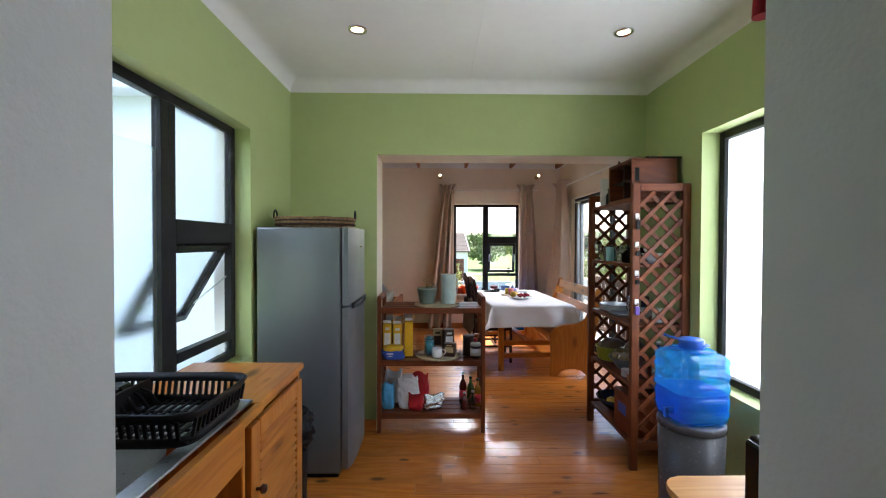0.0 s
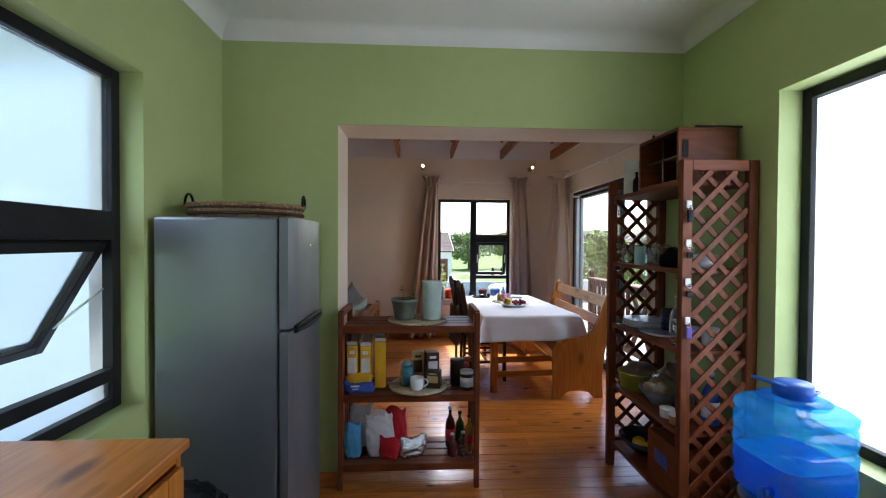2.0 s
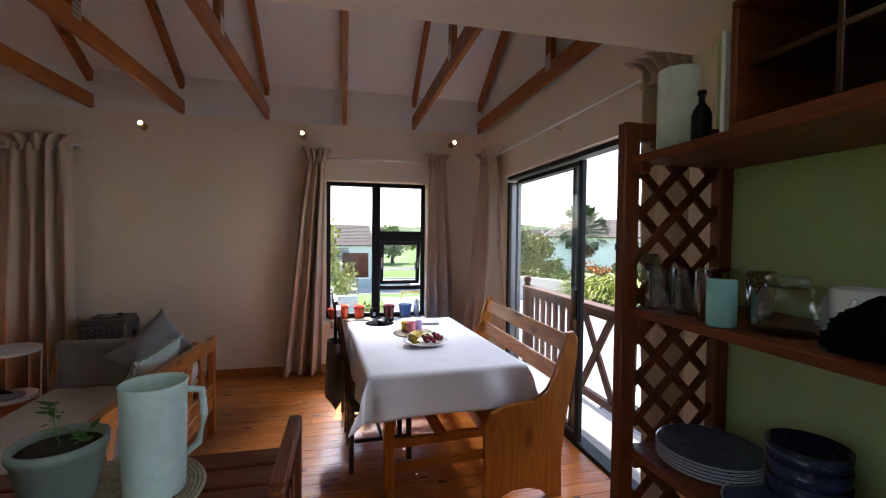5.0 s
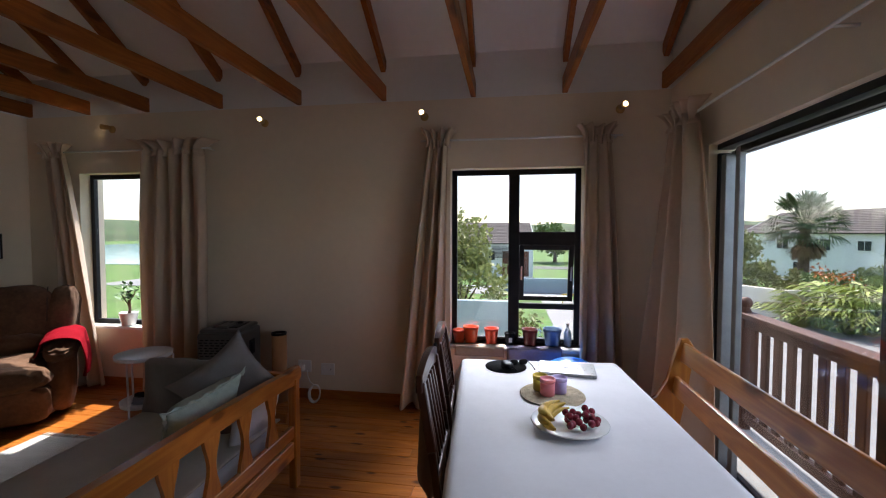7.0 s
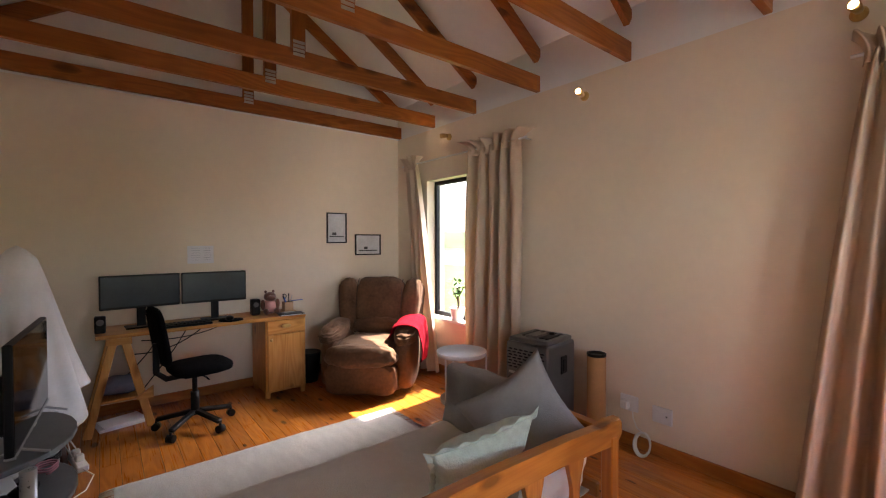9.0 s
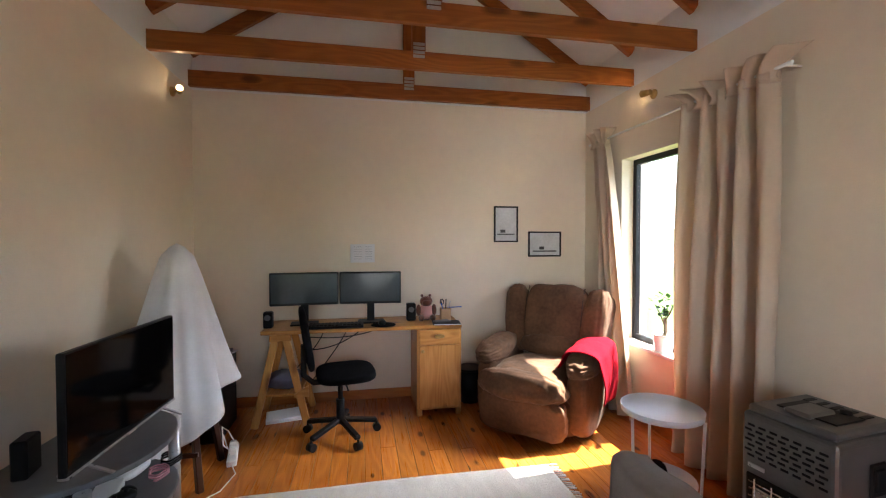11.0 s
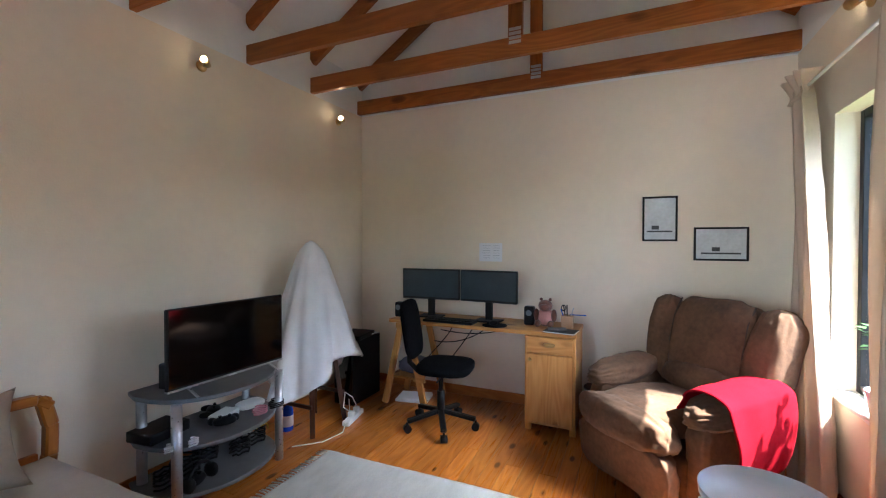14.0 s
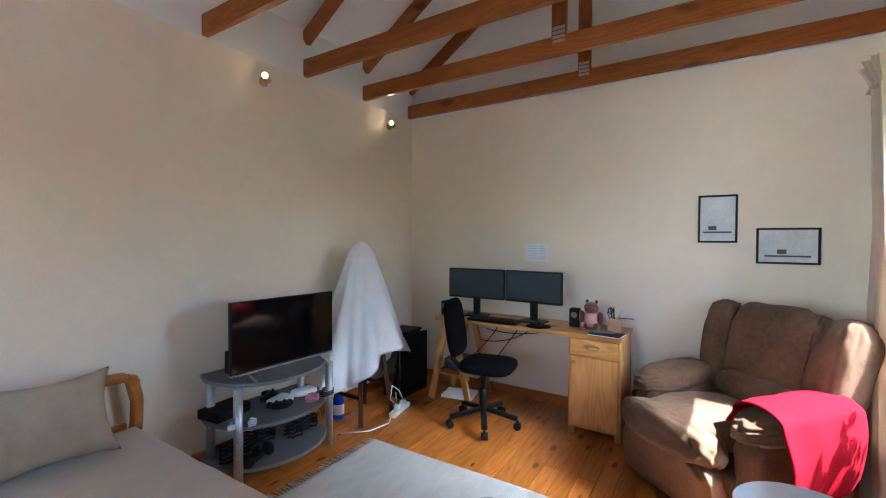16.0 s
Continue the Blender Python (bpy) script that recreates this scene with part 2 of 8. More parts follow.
M["black_soft"] = mat("black fabric", (0.005, 0.005, 0.006), 0.95, var=0.3, scale=60, bump=0.3, bscale=400)
M["black_soft"].node_tree.nodes["Principled BSDF"].inputs["Specular IOR Level"].default_value = 0.06
M["screen"] = mat("black glossy screen", (0.003, 0.003, 0.004), 0.06, var=0.05, scale=2)
M["grey_plastic"] = mat("mid grey plastic", (0.13, 0.135, 0.14), 0.4, var=0.1, scale=14)
M["silver"] = mat("silver plastic", (0.45, 0.46, 0.47), 0.3, 0.7, var=0.05, scale=8)
M["curtain"] = mat("beige curtain cloth", (0.62, 0.49, 0.37), 0.85, var=0.06, scale=5, bump=0.25, bscale=260, sheen=0.15)
cn = M["curtain"].node_tree
ctr, cmx = cn.nodes.new("ShaderNodeBsdfTranslucent"), cn.nodes.new("ShaderNodeMixShader")
ctr.inputs["Color"].default_value = (0.74, 0.58, 0.42, 1)
cmx.inputs[0].default_value = 0.2
cn.links.new(cn.nodes["Principled BSDF"].outputs[0], cmx.inputs[1])
cn.links.new(ctr.outputs[0], cmx.inputs[2])
cn.links.new(cmx.outputs[0], cn.nodes["Material Output"].inputs["Surface"])
M["cloth_white"] = mat("white cotton", (0.74, 0.74, 0.77), 0.85, var=0.03, scale=5, bump=0.08, bscale=320, sheen=0.1)
M["towel"] = mat("white terry towel", (0.74, 0.74, 0.74), 0.95, var=0.05, scale=8, bump=0.5, bscale=260, sheen=0.2)
M["rug"] = mat("off-white woven cotton", (0.62, 0.60, 0.56), 0.95, var=0.08, scale=6, bump=0.7, bscale=170, stretch=(1, 3, 1))
M["grey_cloth"] = mat("grey sofa throw", (0.27, 0.255, 0.24), 0.92, var=0.10, scale=7, bump=0.35, bscale=230, sheen=0.1)
M["sheet"] = mat("pale grey couch cover", (0.60, 0.555, 0.49), 0.9, var=0.06, scale=4, bump=0.3, bscale=150)
M["cushion_grey"] = mat("grey cushion linen", (0.30, 0.28, 0.265), 0.92, var=0.08, scale=8, bump=0.4, bscale=260)
M["cushion_mint"] = mat("pale mint cushion", (0.52, 0.58, 0.49), 0.85, var=0.10, scale=30, bump=0.4, bscale=160)
M["cushion_beige"] = mat("taupe cushion linen", (0.42, 0.335, 0.25), 0.92, var=0.08, scale=8, bump=0.4, bscale=260)
M["suede"] = mat("brown microfibre suede", (0.145, 0.078, 0.044), 0.85, var=0.32, scale=4, bump=0.35, bscale=22, sheen=0.05)
M["suede"].node_tree.nodes["Principled BSDF"].inputs["Specular IOR Level"].default_value = 0.15
M["red_cloth"] = mat("red fleece", (0.23, 0.004, 0.011), 0.95, var=0.10, scale=9, bump=0.3, bscale=200)
M["red_cloth"].node_tree.nodes["Principled BSDF"].inputs["Specular IOR Level"].default_value = 0.05
M["ceramic"] = mat("white ceramic", (0.78, 0.78, 0.76), 0.2, var=0.02, scale=6, coat=0.4)
M["white_plastic"] = mat("white plastic", (0.78, 0.78, 0.76), 0.4, var=0.02, scale=6)
M["enamel"] = mat("white tray enamel", (0.72, 0.72, 0.72), 0.35, var=0.03, scale=6)
M["brass"] = mat("antique brass", (0.55, 0.36, 0.14), 0.35, 0.9, var=0.15, scale=14)
M["bulb"] = mat("lit bulb", (1.0, 0.72, 0.38), 0.5, emit=6.0)
M["wicker"] = mat("woven seagrass", (0.30, 0.185, 0.085), 0.85, var=0.35, scale=40, bump=0.8, bscale=120)
M["straw"] = mat("pale straw weave", (0.55, 0.47, 0.33), 0.9, var=0.25, scale=45, bump=0.8, bscale=140)
def thin_plastic(name, color, veil, clear):
    """A thin see-through plastic shell: part clear and tinted, part milky, with a gloss."""
    m = glass(name, clear, 0.09, 0.12)
    nt = m.node_tree
    tl, df, mx, m2 = (nt.nodes.new(k) for k in ("ShaderNodeBsdfTranslucent", "ShaderNodeBsdfDiffuse", "ShaderNodeMixShader", "ShaderNodeMixShader"))
    tl.inputs["Color"].default_value = df.inputs["Color"].default_value = (*color, 1)
    top_mix = nt.nodes["Mix Shader"]
    clear_node = top_mix.inputs[1].links[0].from_node
    mx.inputs[0].default_value, m2.inputs[0].default_value = 0.45, veil
    nt.links.new(tl.outputs[0], mx.inputs[1])
    nt.links.new(df.outputs[0], mx.inputs[2])
    nt.links.new(clear_node.outputs[0], m2.inputs[1])
    nt.links.new(mx.outputs[0], m2.inputs[2])
    nt.links.new(m2.outputs[0], top_mix.inputs[1])
    return m


M["blue_plastic"] = thin_plastic("translucent blue plastic", (0.02, 0.44, 0.86), 0.36, (0.25, 0.72, 1.0))
M["blue_water"] = thin_plastic("blue tinted water", (0.01, 0.30, 0.82), 0.40, (0.10, 0.45, 0.95))
M["blue_lid"] = mat("blue plastic lid", (0.015, 0.12, 0.55), 0.35, var=0.05, scale=8)
M["soil"] = mat("potting soil", (0.035, 0.022, 0.014), 0.95, var=0.4, scale=60, bump=0.8, bscale=90)
M["leaf"] = mat("green leaf", (0.07, 0.17, 0.035), 0.5, var=0.35, scale=14, per=0.15)
M["paper"] = mat("white paper", (0.78, 0.78, 0.80), 0.8, var=0.02, scale=8)
M["ink"] = mat("grey print", (0.30, 0.30, 0.34), 0.8)


def tint(name, color, rough=0.5, **kw):
    """A small thing's material, made once."""
    if name not in M:
        M[name] = mat(name, color, rough, **kw)
    return M[name]


# ---- mesh helpers ----
class B:
    """A bmesh that shapes are added to; all calls return the same builder."""

    def __init__(self):
        self.bm = bmesh.new()

    def _put(self, verts, m):
        if m is not None:
            bmesh.ops.transform(self.bm, matrix=m, verts=verts)

    def box(self, c, s, bevel=0.004, m=None, seg=1, taper=None):
        r = bmesh.ops.create_cube(self.bm, size=1.0)["verts"]
        for v in r:
            v.co = Vector((v.co.x * s[0], v.co.y * s[1], v.co.z * s[2]))
            if taper and v.co.z > 0:
                v.co.x *= taper
                v.co.y *= taper
        if bevel > 0:
            es = list({e for v in r for e in v.link_edges})
            g = bmesh.ops.bevel(self.bm, geom=es, offset=min(bevel, min(s) * 0.45), segments=seg, affect="EDGES", profile=0.5)
            r = list({v for f in g["faces"] for v in f.verts} | {v for v in r if v.is_valid})
        bmesh.ops.translate(self.bm, verts=r, vec=c)
        self._put(r, m)
        return self

    def beam(self, a, b, w, d, bevel=0.003):
        """A bar of section w (sideways) by d (upright) from a to b."""
        a, b = Vector(a), Vector(b)
        x = (b - a).normalized()
        up = Vector((0, 0, 1)) if abs(x.z) < 0.99 else Vector((0, 1, 0))
        y = up.cross(x).normalized()
        z = x.cross(y)
        m = Matrix.Translation((a + b) / 2) @ Matrix((x, y, z)).transposed().to_4x4()
        return self.box((0, 0, 0), ((b - a).length, w, d), bevel, m)

    def lathe(self, profile, c=(0, 0, 0), n=24, m=None, sx=1.0, sy=1.0):
        """A turned shape; profile: (radius, height) from the bottom up."""
        rings, made = [], []
        for r, z in profile:
            ring = [self.bm.verts.new((c[0] + sx * r * math.cos(2 * math.pi * k / n), c[1] + sy * r * math.sin(2 * math.pi * k / n), c[2] + z)) for k in range(n)]
            rings.append(ring)
            made += ring
        for a, b in zip(rings, rings[1:]):
            for k in range(n):
                self.bm.faces.new((a[k], a[(k + 1) % n], b[(k + 1) % n], b[k])).smooth = True
        if profile[0][0] > 1e-4:
            self.bm.faces.new(list(reversed(rings[0])))
        if profile[-1][0] > 1e-4:
            self.bm.faces.new(rings[-1])
        self._put(made, m)
        return self

    def cyl(self, a, b, r, n=12, r2=None):
        a, b = Vector(a), Vector(b)
        q = (b - a).to_track_quat("Z", "Y").to_matrix().to_4x4()
        h = (b - a).length
        return self.lathe([(r, 0), (r if r2 is None else r2, h)], n=n, m=Matrix.Translation(a) @ q)

    def tube(self, pts, r, n=8, closed=False):
        """A round bar along points."""
        pts = [Vector(p) for p in pts]
        rings = []
        for i, p in enumerate(pts):
            if closed:
                d = pts[(i + 1) % len(pts)] - pts[i - 1]
            else:
                d = pts[min(i + 1, len(pts) - 1)] - pts[max(i - 1, 0)]
            d.normalize()
            u = d.cross(Vector((0.13, 0.27, 0.95))).normalized()
            w = d.cross(u)
            rings.append([self.bm.verts.new(p + r * (math.cos(2 * math.pi * k / n) * u + math.sin(2 * math.pi * k / n) * w)) for k in range(n)])
        loop = list(zip(rings, rings[1:])) + ([(rings[-1], rings[0])] if closed else [])
        for a, b in loop:
            for k in range(n):
                self.bm.faces.new((a[k], a[(k + 1) % n], b[(k + 1) % n], b[k])).smooth = True
        if not closed:
            self.bm.faces.new(list(reversed(rings[0])))
            self.bm.faces.new(rings[-1])
        return self

    def grid(self, f, nu, nv, closed_u=False):
        """A sheet of points f(u, v), with u and v from 0 to 1."""
        vs = [[self.bm.verts.new(f(i / nu, j / nv)) for j in range(nv + 1)] for i in range(nu + (0 if closed_u else 1))]
        for i in range(nu):
            for j in range(nv):
                a, b = vs[i], vs[(i + 1) % len(vs)]
                self.bm.faces.new((a[j], b[j], b[j + 1], a[j + 1])).smooth = True
        return self

    def prism(self, pts, depth, m=None, bevel=0.0):
        """A flat outline in xy, made depth thick along z."""
        lo = [self.bm.verts.new((x, y, 0)) for x, y in pts]
        hi = [self.bm.verts.new((x, y, depth)) for x, y in pts]
        fs = [self.bm.faces.new(list(reversed(lo))), self.bm.faces.new(hi)]
        n = len(pts)
        for k in range(n):
            fs.append(self.bm.faces.new((lo[k], lo[(k + 1) % n], hi[(k + 1) % n], hi[k])))
        made = lo + hi
        if bevel:
            es = [e for f in fs[:2] for e in f.edges]
            g = bmesh.ops.bevel(self.bm, geom=es, offset=bevel, segments=2, affect="EDGES", profile=0.5)
            made = list({v for f in g["faces"] for v in f.verts} | {v for v in made if v.is_valid})
        self._put(made, m)
        return self

    def blob(self, c, s, power=2.6, nu=24, nv=14, wob=0.0, seed=0.0, m=None):
        """A padded, rounded block: a superellipsoid of half sizes s."""
        made = []

        def pw(v):
            return math.copysign(abs(v) ** (2 / power), v)

        def f(u, v):
            a, b = 2 * math.pi * u, math.pi * (v - 0.5)
            p = Vector((pw(math.cos(b)) * pw(math.cos(a)), pw(math.cos(b)) * pw(math.sin(a)), pw(math.sin(b))))
            k = 1 + wob * noise.noise(p * 2.3 + Vector((seed, seed, 0)))
            q = Vector((c[0] + s[0] * p.x * k, c[1] + s[1] * p.y * k, c[2] + s[2] * p.z * k))
            return m @ q if m is not None else q
        self.grid(f, nu, nv, closed_u=True)
        return self


def part(name, b, material, parent=None, label="", smooth=None, thick=0.0):
    """Links a builder's mesh as one object, under a thing or a part."""
    bm = b.bm if isinstance(b, B) else b
    bmesh.ops.remove_doubles(bm, verts=bm.verts, dist=1e-5)
    bmesh.ops.recalc_face_normals(bm, faces=bm.faces)
    me = bpy.data.meshes.new(name)
    if smooth is not None:
        for f in bm.faces:
            f.smooth = smooth
    bm.to_mesh(me)
    bm.free()
    me.materials.append(material if not isinstance(material, str) else M[material])
    ob = new(name, me)
    if parent is not None:
        ob.parent = parent
    if label:
        tagged(ob, label)
    if thick:
        s = ob.modifiers.new("thickness", "SOLIDIFY")
        s.thickness, s.offset = thick, 0.0
    return ob


def thing(name, label, category, at=(0, 0, 0), rz=0.0, group="", kind=""):
    e = new(name)
    e.empty_display_size = 0.1
    e.matrix_basis = pose(*at, 0, 0, rz)
    return tagged(e, label, category, group, kind)


def solo(name, b, material, label, category, at=(0, 0, 0), rz=0.0, group="", kind="", thick=0.0):
    """A thing of one mesh."""
    ob = part(name, b, material, None, "", None, thick)
    ob.matrix_basis = pose(*at, 0, 0, rz)
    return tagged(ob, label, category, group, kind)


def struct(name, b, material, label=""):
    return tagged(part(name, b, material), label or name.replace("_", " "), "", "", "structure")


# ---- the rooms ----
KW, KE, KN, KS = -0.935, 1.79, 3.09, 0.37      # kitchen walls
LW, LE, LN, LS = -3.905, 2.25, 7.0, 3.42       # lounge walls
CEIL, CREAM_TOP, EAVE = 2.67, 2.70, 3.08       # kitchen ceiling, top of the cream paint, springing of the sloped ceiling
RIDGE_Y, PITCH = 5.21, 0.657
HEAD = 2.12


def wall(name, axis, face, back, a0, a1, z0, z1, holes, material, label):
    """A wall along x (axis 0) or y (axis 1) between two planes, with openings (a, b, z, z) cut right through it."""
    b = B()

    def piece(u0, u1, w0, w1):
        if u1 - u0 > 1e-3 and w1 - w0 > 1e-3:
            c = [(u0 + u1) / 2, (face + back) / 2, (w0 + w1) / 2]
            s = [u1 - u0, abs(back - face), w1 - w0]
            if axis == 1:
                c[0], c[1], s[0], s[1] = c[1], c[0], s[1], s[0]
            b.box(c, s, 0)
    u = a0
    for h0, h1, w0, w1 in sorted(holes):
        piece(u, h0, z0, z1)
        piece(h0, h1, z0, w0)
        piece(h0, h1, w1, z1)
        u = h1
    piece(u, a1, z0, z1)
    return struct(name, b, material, label)


KWIN_L = (0.85, 2.40, 0.76, 2.126)     # along y, in the west wall
KWIN_R = (1.05, 2.40, 0.62, HEAD)     # along y, in the east wall
WIN_B = (0.465, 1.580, 0.57, 2.10)    # along x, in the north wall
WIN_W = (-3.30, -2.42, 0.60, 2.13)
SLIDE = (3.95, 6.33, 0.0, HEAD)       # along y, in the east wall
OPEN_L = -0.279

wall("wall_kitchen_west", 1, KW, KW - 0.10, 0.37, KN, 0, 3.0, [KWIN_L], M["green"], "green painted kitchen wall with a wide window")
wall("wall_kitchen_west_outer", 1, KW - 0.10, KW - 0.22, 0.37, KN, 0, 3.0, [KWIN_L], M["white"], "white plastered outer face of the kitchen wall")
wall("wall_kitchen_east", 1, KE, KE + 0.22, 0.37, LS - 0.10, 0, 3.0, [KWIN_R], M["green"], "green painted kitchen wall with a bright window")
wall("wall_kitchen_north", 0, KN, KN + 0.012, KW - 0.22, KE, 0, 3.0, [(OPEN_L, KE, 0.0, HEAD)], M["green"], "green painted wall around the wide opening")
wall("wall_lounge_south", 0, LS, KN + 0.012, LW - 0.2, KE, 0, CREAM_TOP, [(OPEN_L, KE, 0.0, HEAD)], M["cream"], "cream painted wall with a wide opening")
wall("wall_lounge_south_corner", 0, LS, LS - 0.098, KE, LE + 0.2, 0, CREAM_TOP, [], M["cream"], "cream painted wall stub beside the opening")
wall("wall_lounge_north", 0, LN, LN + 0.25, LW - 0.2, LE + 0.2, 0, CREAM_TOP, [WIN_B, WIN_W], M["cream"], "cream painted wall with two windows")
wall("wall_lounge_west", 1, LW, LW - 0.2, LS, LN, 0, CREAM_TOP, [], M["cream"], "cream painted wall behind the desk")
wall("wall_lounge_east", 1, LE, LE + 0.2, LS, LN, 0, CREAM_TOP, [SLIDE], M["cream"], "cream painted wall with a sliding door")
wall("wall_top_north", 0, LN, LN + 0.25, LW - 0.2, LE + 0.2, CREAM_TOP, EAVE + 0.02, [], M["white"], "white painted band above the wall")
wall("wall_top_south", 0, LS, LS - 0.3, LW - 0.2, LE + 0.2, CREAM_TOP, EAVE + 0.02, [], M["white"], "white painted band above the wall")
for nm, x0, x1 in (("gable_west", LW, LW - 0.2), ("gable_east", LE, LE + 0.2)):
    rise = EAVE + PITCH * (LN - RIDGE_Y) + 0.03
    pts = [(LS, CREAM_TOP), (LN, CREAM_TOP), (LN, EAVE), (RIDGE_Y, rise), (LS, EAVE)]
    g = B().prism(pts, abs(x1 - x0), m=Matrix.Translation((min(x0, x1), 0, 0)) @ Matrix(((0, 0, 1, 0), (1, 0, 0, 0), (0, 1, 0, 0), (0, 0, 0, 1))))
    struct(nm, g, M["white"], "white painted gable end above the wall")
# the hall before the kitchen, with the doorway that the walk starts in
DOOR_L, DOOR_R = -0.212, 0.592
wall("wall_kitchen_south", 0, KS, KS - 0.16, -1.3, 2.0, 0, 3.0, [(DOOR_L, DOOR_R, 0.0, 2.06)], M["greywhite"], "pale grey wall around the doorway")
wall("wall_hall_west", 1, -1.3, -1.4, -1.9, 0.21, 0, 2.7, [], M["greywhite"], "pale grey hall wall")
wall("wall_hall_east", 1, 1.6, 1.7, -1.9, 0.21, 0, 2.7, [], M["greywhite"], "pale grey hall wall")
wall("wall_hall_south", 0, -1.9, -2.0, -1.4, 1.7, 0, 2.7, [], M["greywhite"], "pale grey hall wall")
struct("ceiling_hall", B().box((0.15, -0.85, 2.72), (3.1, 2.12, 0.04), 0), M["white"], "white hall ceiling")

# ceilings
cc = B().box(((KW + KE) / 2, (KS + KN) / 2, CEIL + 0.02), (KE - KW, KN - KS, 0.04), 0)
cc.beam(((KW + KE) / 2, KS, CEIL - 0.001), ((KW + KE) / 2, KN, CEIL - 0.001), 0.006, 0.004, 0)
struct("ceiling_kitchen", cc, M["white"], "flat white kitchen ceiling")
sl = B()
top = EAVE + PITCH * (LN - RIDGE_Y)
for y in (LS, LN):
    sgn = 1 if y > RIDGE_Y else -1
    out = y + sgn * 0.3
    zo = EAVE + PITCH * (abs(LN - RIDGE_Y) - abs(out - RIDGE_Y))
    ang = (LW - 0.2, LE + 0.2)
    for x0, x1 in (ang,):
        v = [sl.bm.verts.new(p) for p in ((x0, out, zo), (x1, out, zo), (x1, RIDGE_Y, top), (x0, RIDGE_Y, top),
                                          (x0, out, zo + 0.08), (x1, out, zo + 0.08), (x1, RIDGE_Y, top + 0.08), (x0, RIDGE_Y, top + 0.08))]
        for q in ((0, 1, 2, 3), (4, 5, 6, 7), (0, 1, 5, 4), (1, 2, 6, 5), (2, 3, 7, 6), (3, 0, 4, 7)):
            sl.bm.faces.new([v[i] for i in q])
struct("ceiling_lounge", sl, M["white"], "white sloped boards of the open roof")

# coved cornice of the kitchen
def cove(name, p, q, inward):
    """A quarter-hollow moulding along a wall from p to q; inward points into the room."""
    b = B()
    inn = Vector(inward)

    def f(u, v):
        base = Vector(p).lerp(Vector(q), u)
        a = v * math.pi / 2
        return base + inn * (0.085 * (1 - math.cos(a)) + 0.002) + Vector((0, 0, CEIL - 0.085 + 0.085 * math.sin(a)))
    b.grid(f, 1, 8)
    struct(name, b, M["white"], "white coved cornice")


cove("cornice_west", (KW, KS, 0), (KW, KN, 0), (1, 0, 0))
cove("cornice_east", (KE, KN, 0), (KE, KS, 0), (-1, 0, 0))
cove("cornice_north", (KW, KN, 0), (KE, KN, 0), (0, -1, 0))

# skirting
def skirting(name, a, b_, inward, along):
    a, b_, inn = Vector(a), Vector(b_), Vector(inward)
    b = B()
    b.beam(a + inn * 0.010 + Vector((0, 0, 0.045)), b_ + inn * 0.010 + Vector((0, 0, 0.045)), 0.018, 0.085, 0.004)
    struct(name, b, M["skirt_" + along], "varnished pine skirting board")


skirting("baseboard_north", (LW, LN, 0), (LE, LN, 0), (0, -1, 0), "x")
skirting("baseboard_west", (LW, LS, 0), (LW, LN - 0.02, 0), (1, 0, 0), "y")
skirting("baseboard_south", (LW + 0.02, LS, 0), (OPEN_L, LS, 0), (0, 1, 0), "x")
skirting("baseboard_kitchen_north", (KW, KN, 0), (OPEN_L, KN, 0), (0, -1, 0), "x")
skirting("baseboard_kitchen_east", (KE, KS, 0), (KE, KN, 0), (-1, 0, 0), "y")
skirting("baseboard_east", (LE, SLIDE[1], 0), (LE, LN - 0.02, 0), (-1, 0, 0), "y")

# ---- roof trusses: tie beam, rafters, king post with nail plates ----
def truss():
    e = thing("roof_truss", "varnished red-brown timber king-post roof truss", "roof truss", (0, 0, 0), group="roof trusses")
    part("tie_beam", B().box((0, (LS + LN) / 2, 2.773), (0.042, LN - LS, 0.132), 0.003), "beam", e)
    for y in (LS, LN):
        s = 1 if y > RIDGE_Y else -1
        part("rafter", B().beam((0, y, EAVE - 0.085), (0, RIDGE_Y + s * 0.01, EAVE - 0.085 + PITCH * (LN - RIDGE_Y - 0.01)), 0.042, 0.115), "beam", e)
    part("king_post", B().box((0, RIDGE_Y + 0.02, 2.84 + 0.56), (0.042, 0.10, 1.12), 0.003), "beam_z", e)
    for s in (-1, 1):
        np_ = B()
        for k in range(4):
            np_.box((s * 0.0225, RIDGE_Y + 0.02, 2.80 + 0.03 * k), (0.002, 0.085, 0.022), 0)
        part("nail_plate", np_, M["steel"], e, "galvanised steel nail plate")
    return e


first = truss()
first.matrix_basis = pose(2.195, 0, 0)
for x in (1.42, 0.66, -0.13, -0.93, -1.72, -2.50, -3.165, -3.845):
    copy_thing(first, pose(x, 0, 0))


# ---- windows ----
def bar(b, axis, a, z, w, h, plane, d=0.045):
    """A frame bar centred at a along the wall and height z, w wide and h high."""
    c, s = [a, plane, z], [w, d, h]
    if axis == 1:
        c[0], c[1], s[0], s[1] = plane, a, d, w
    b.box(c, s, 0.003)


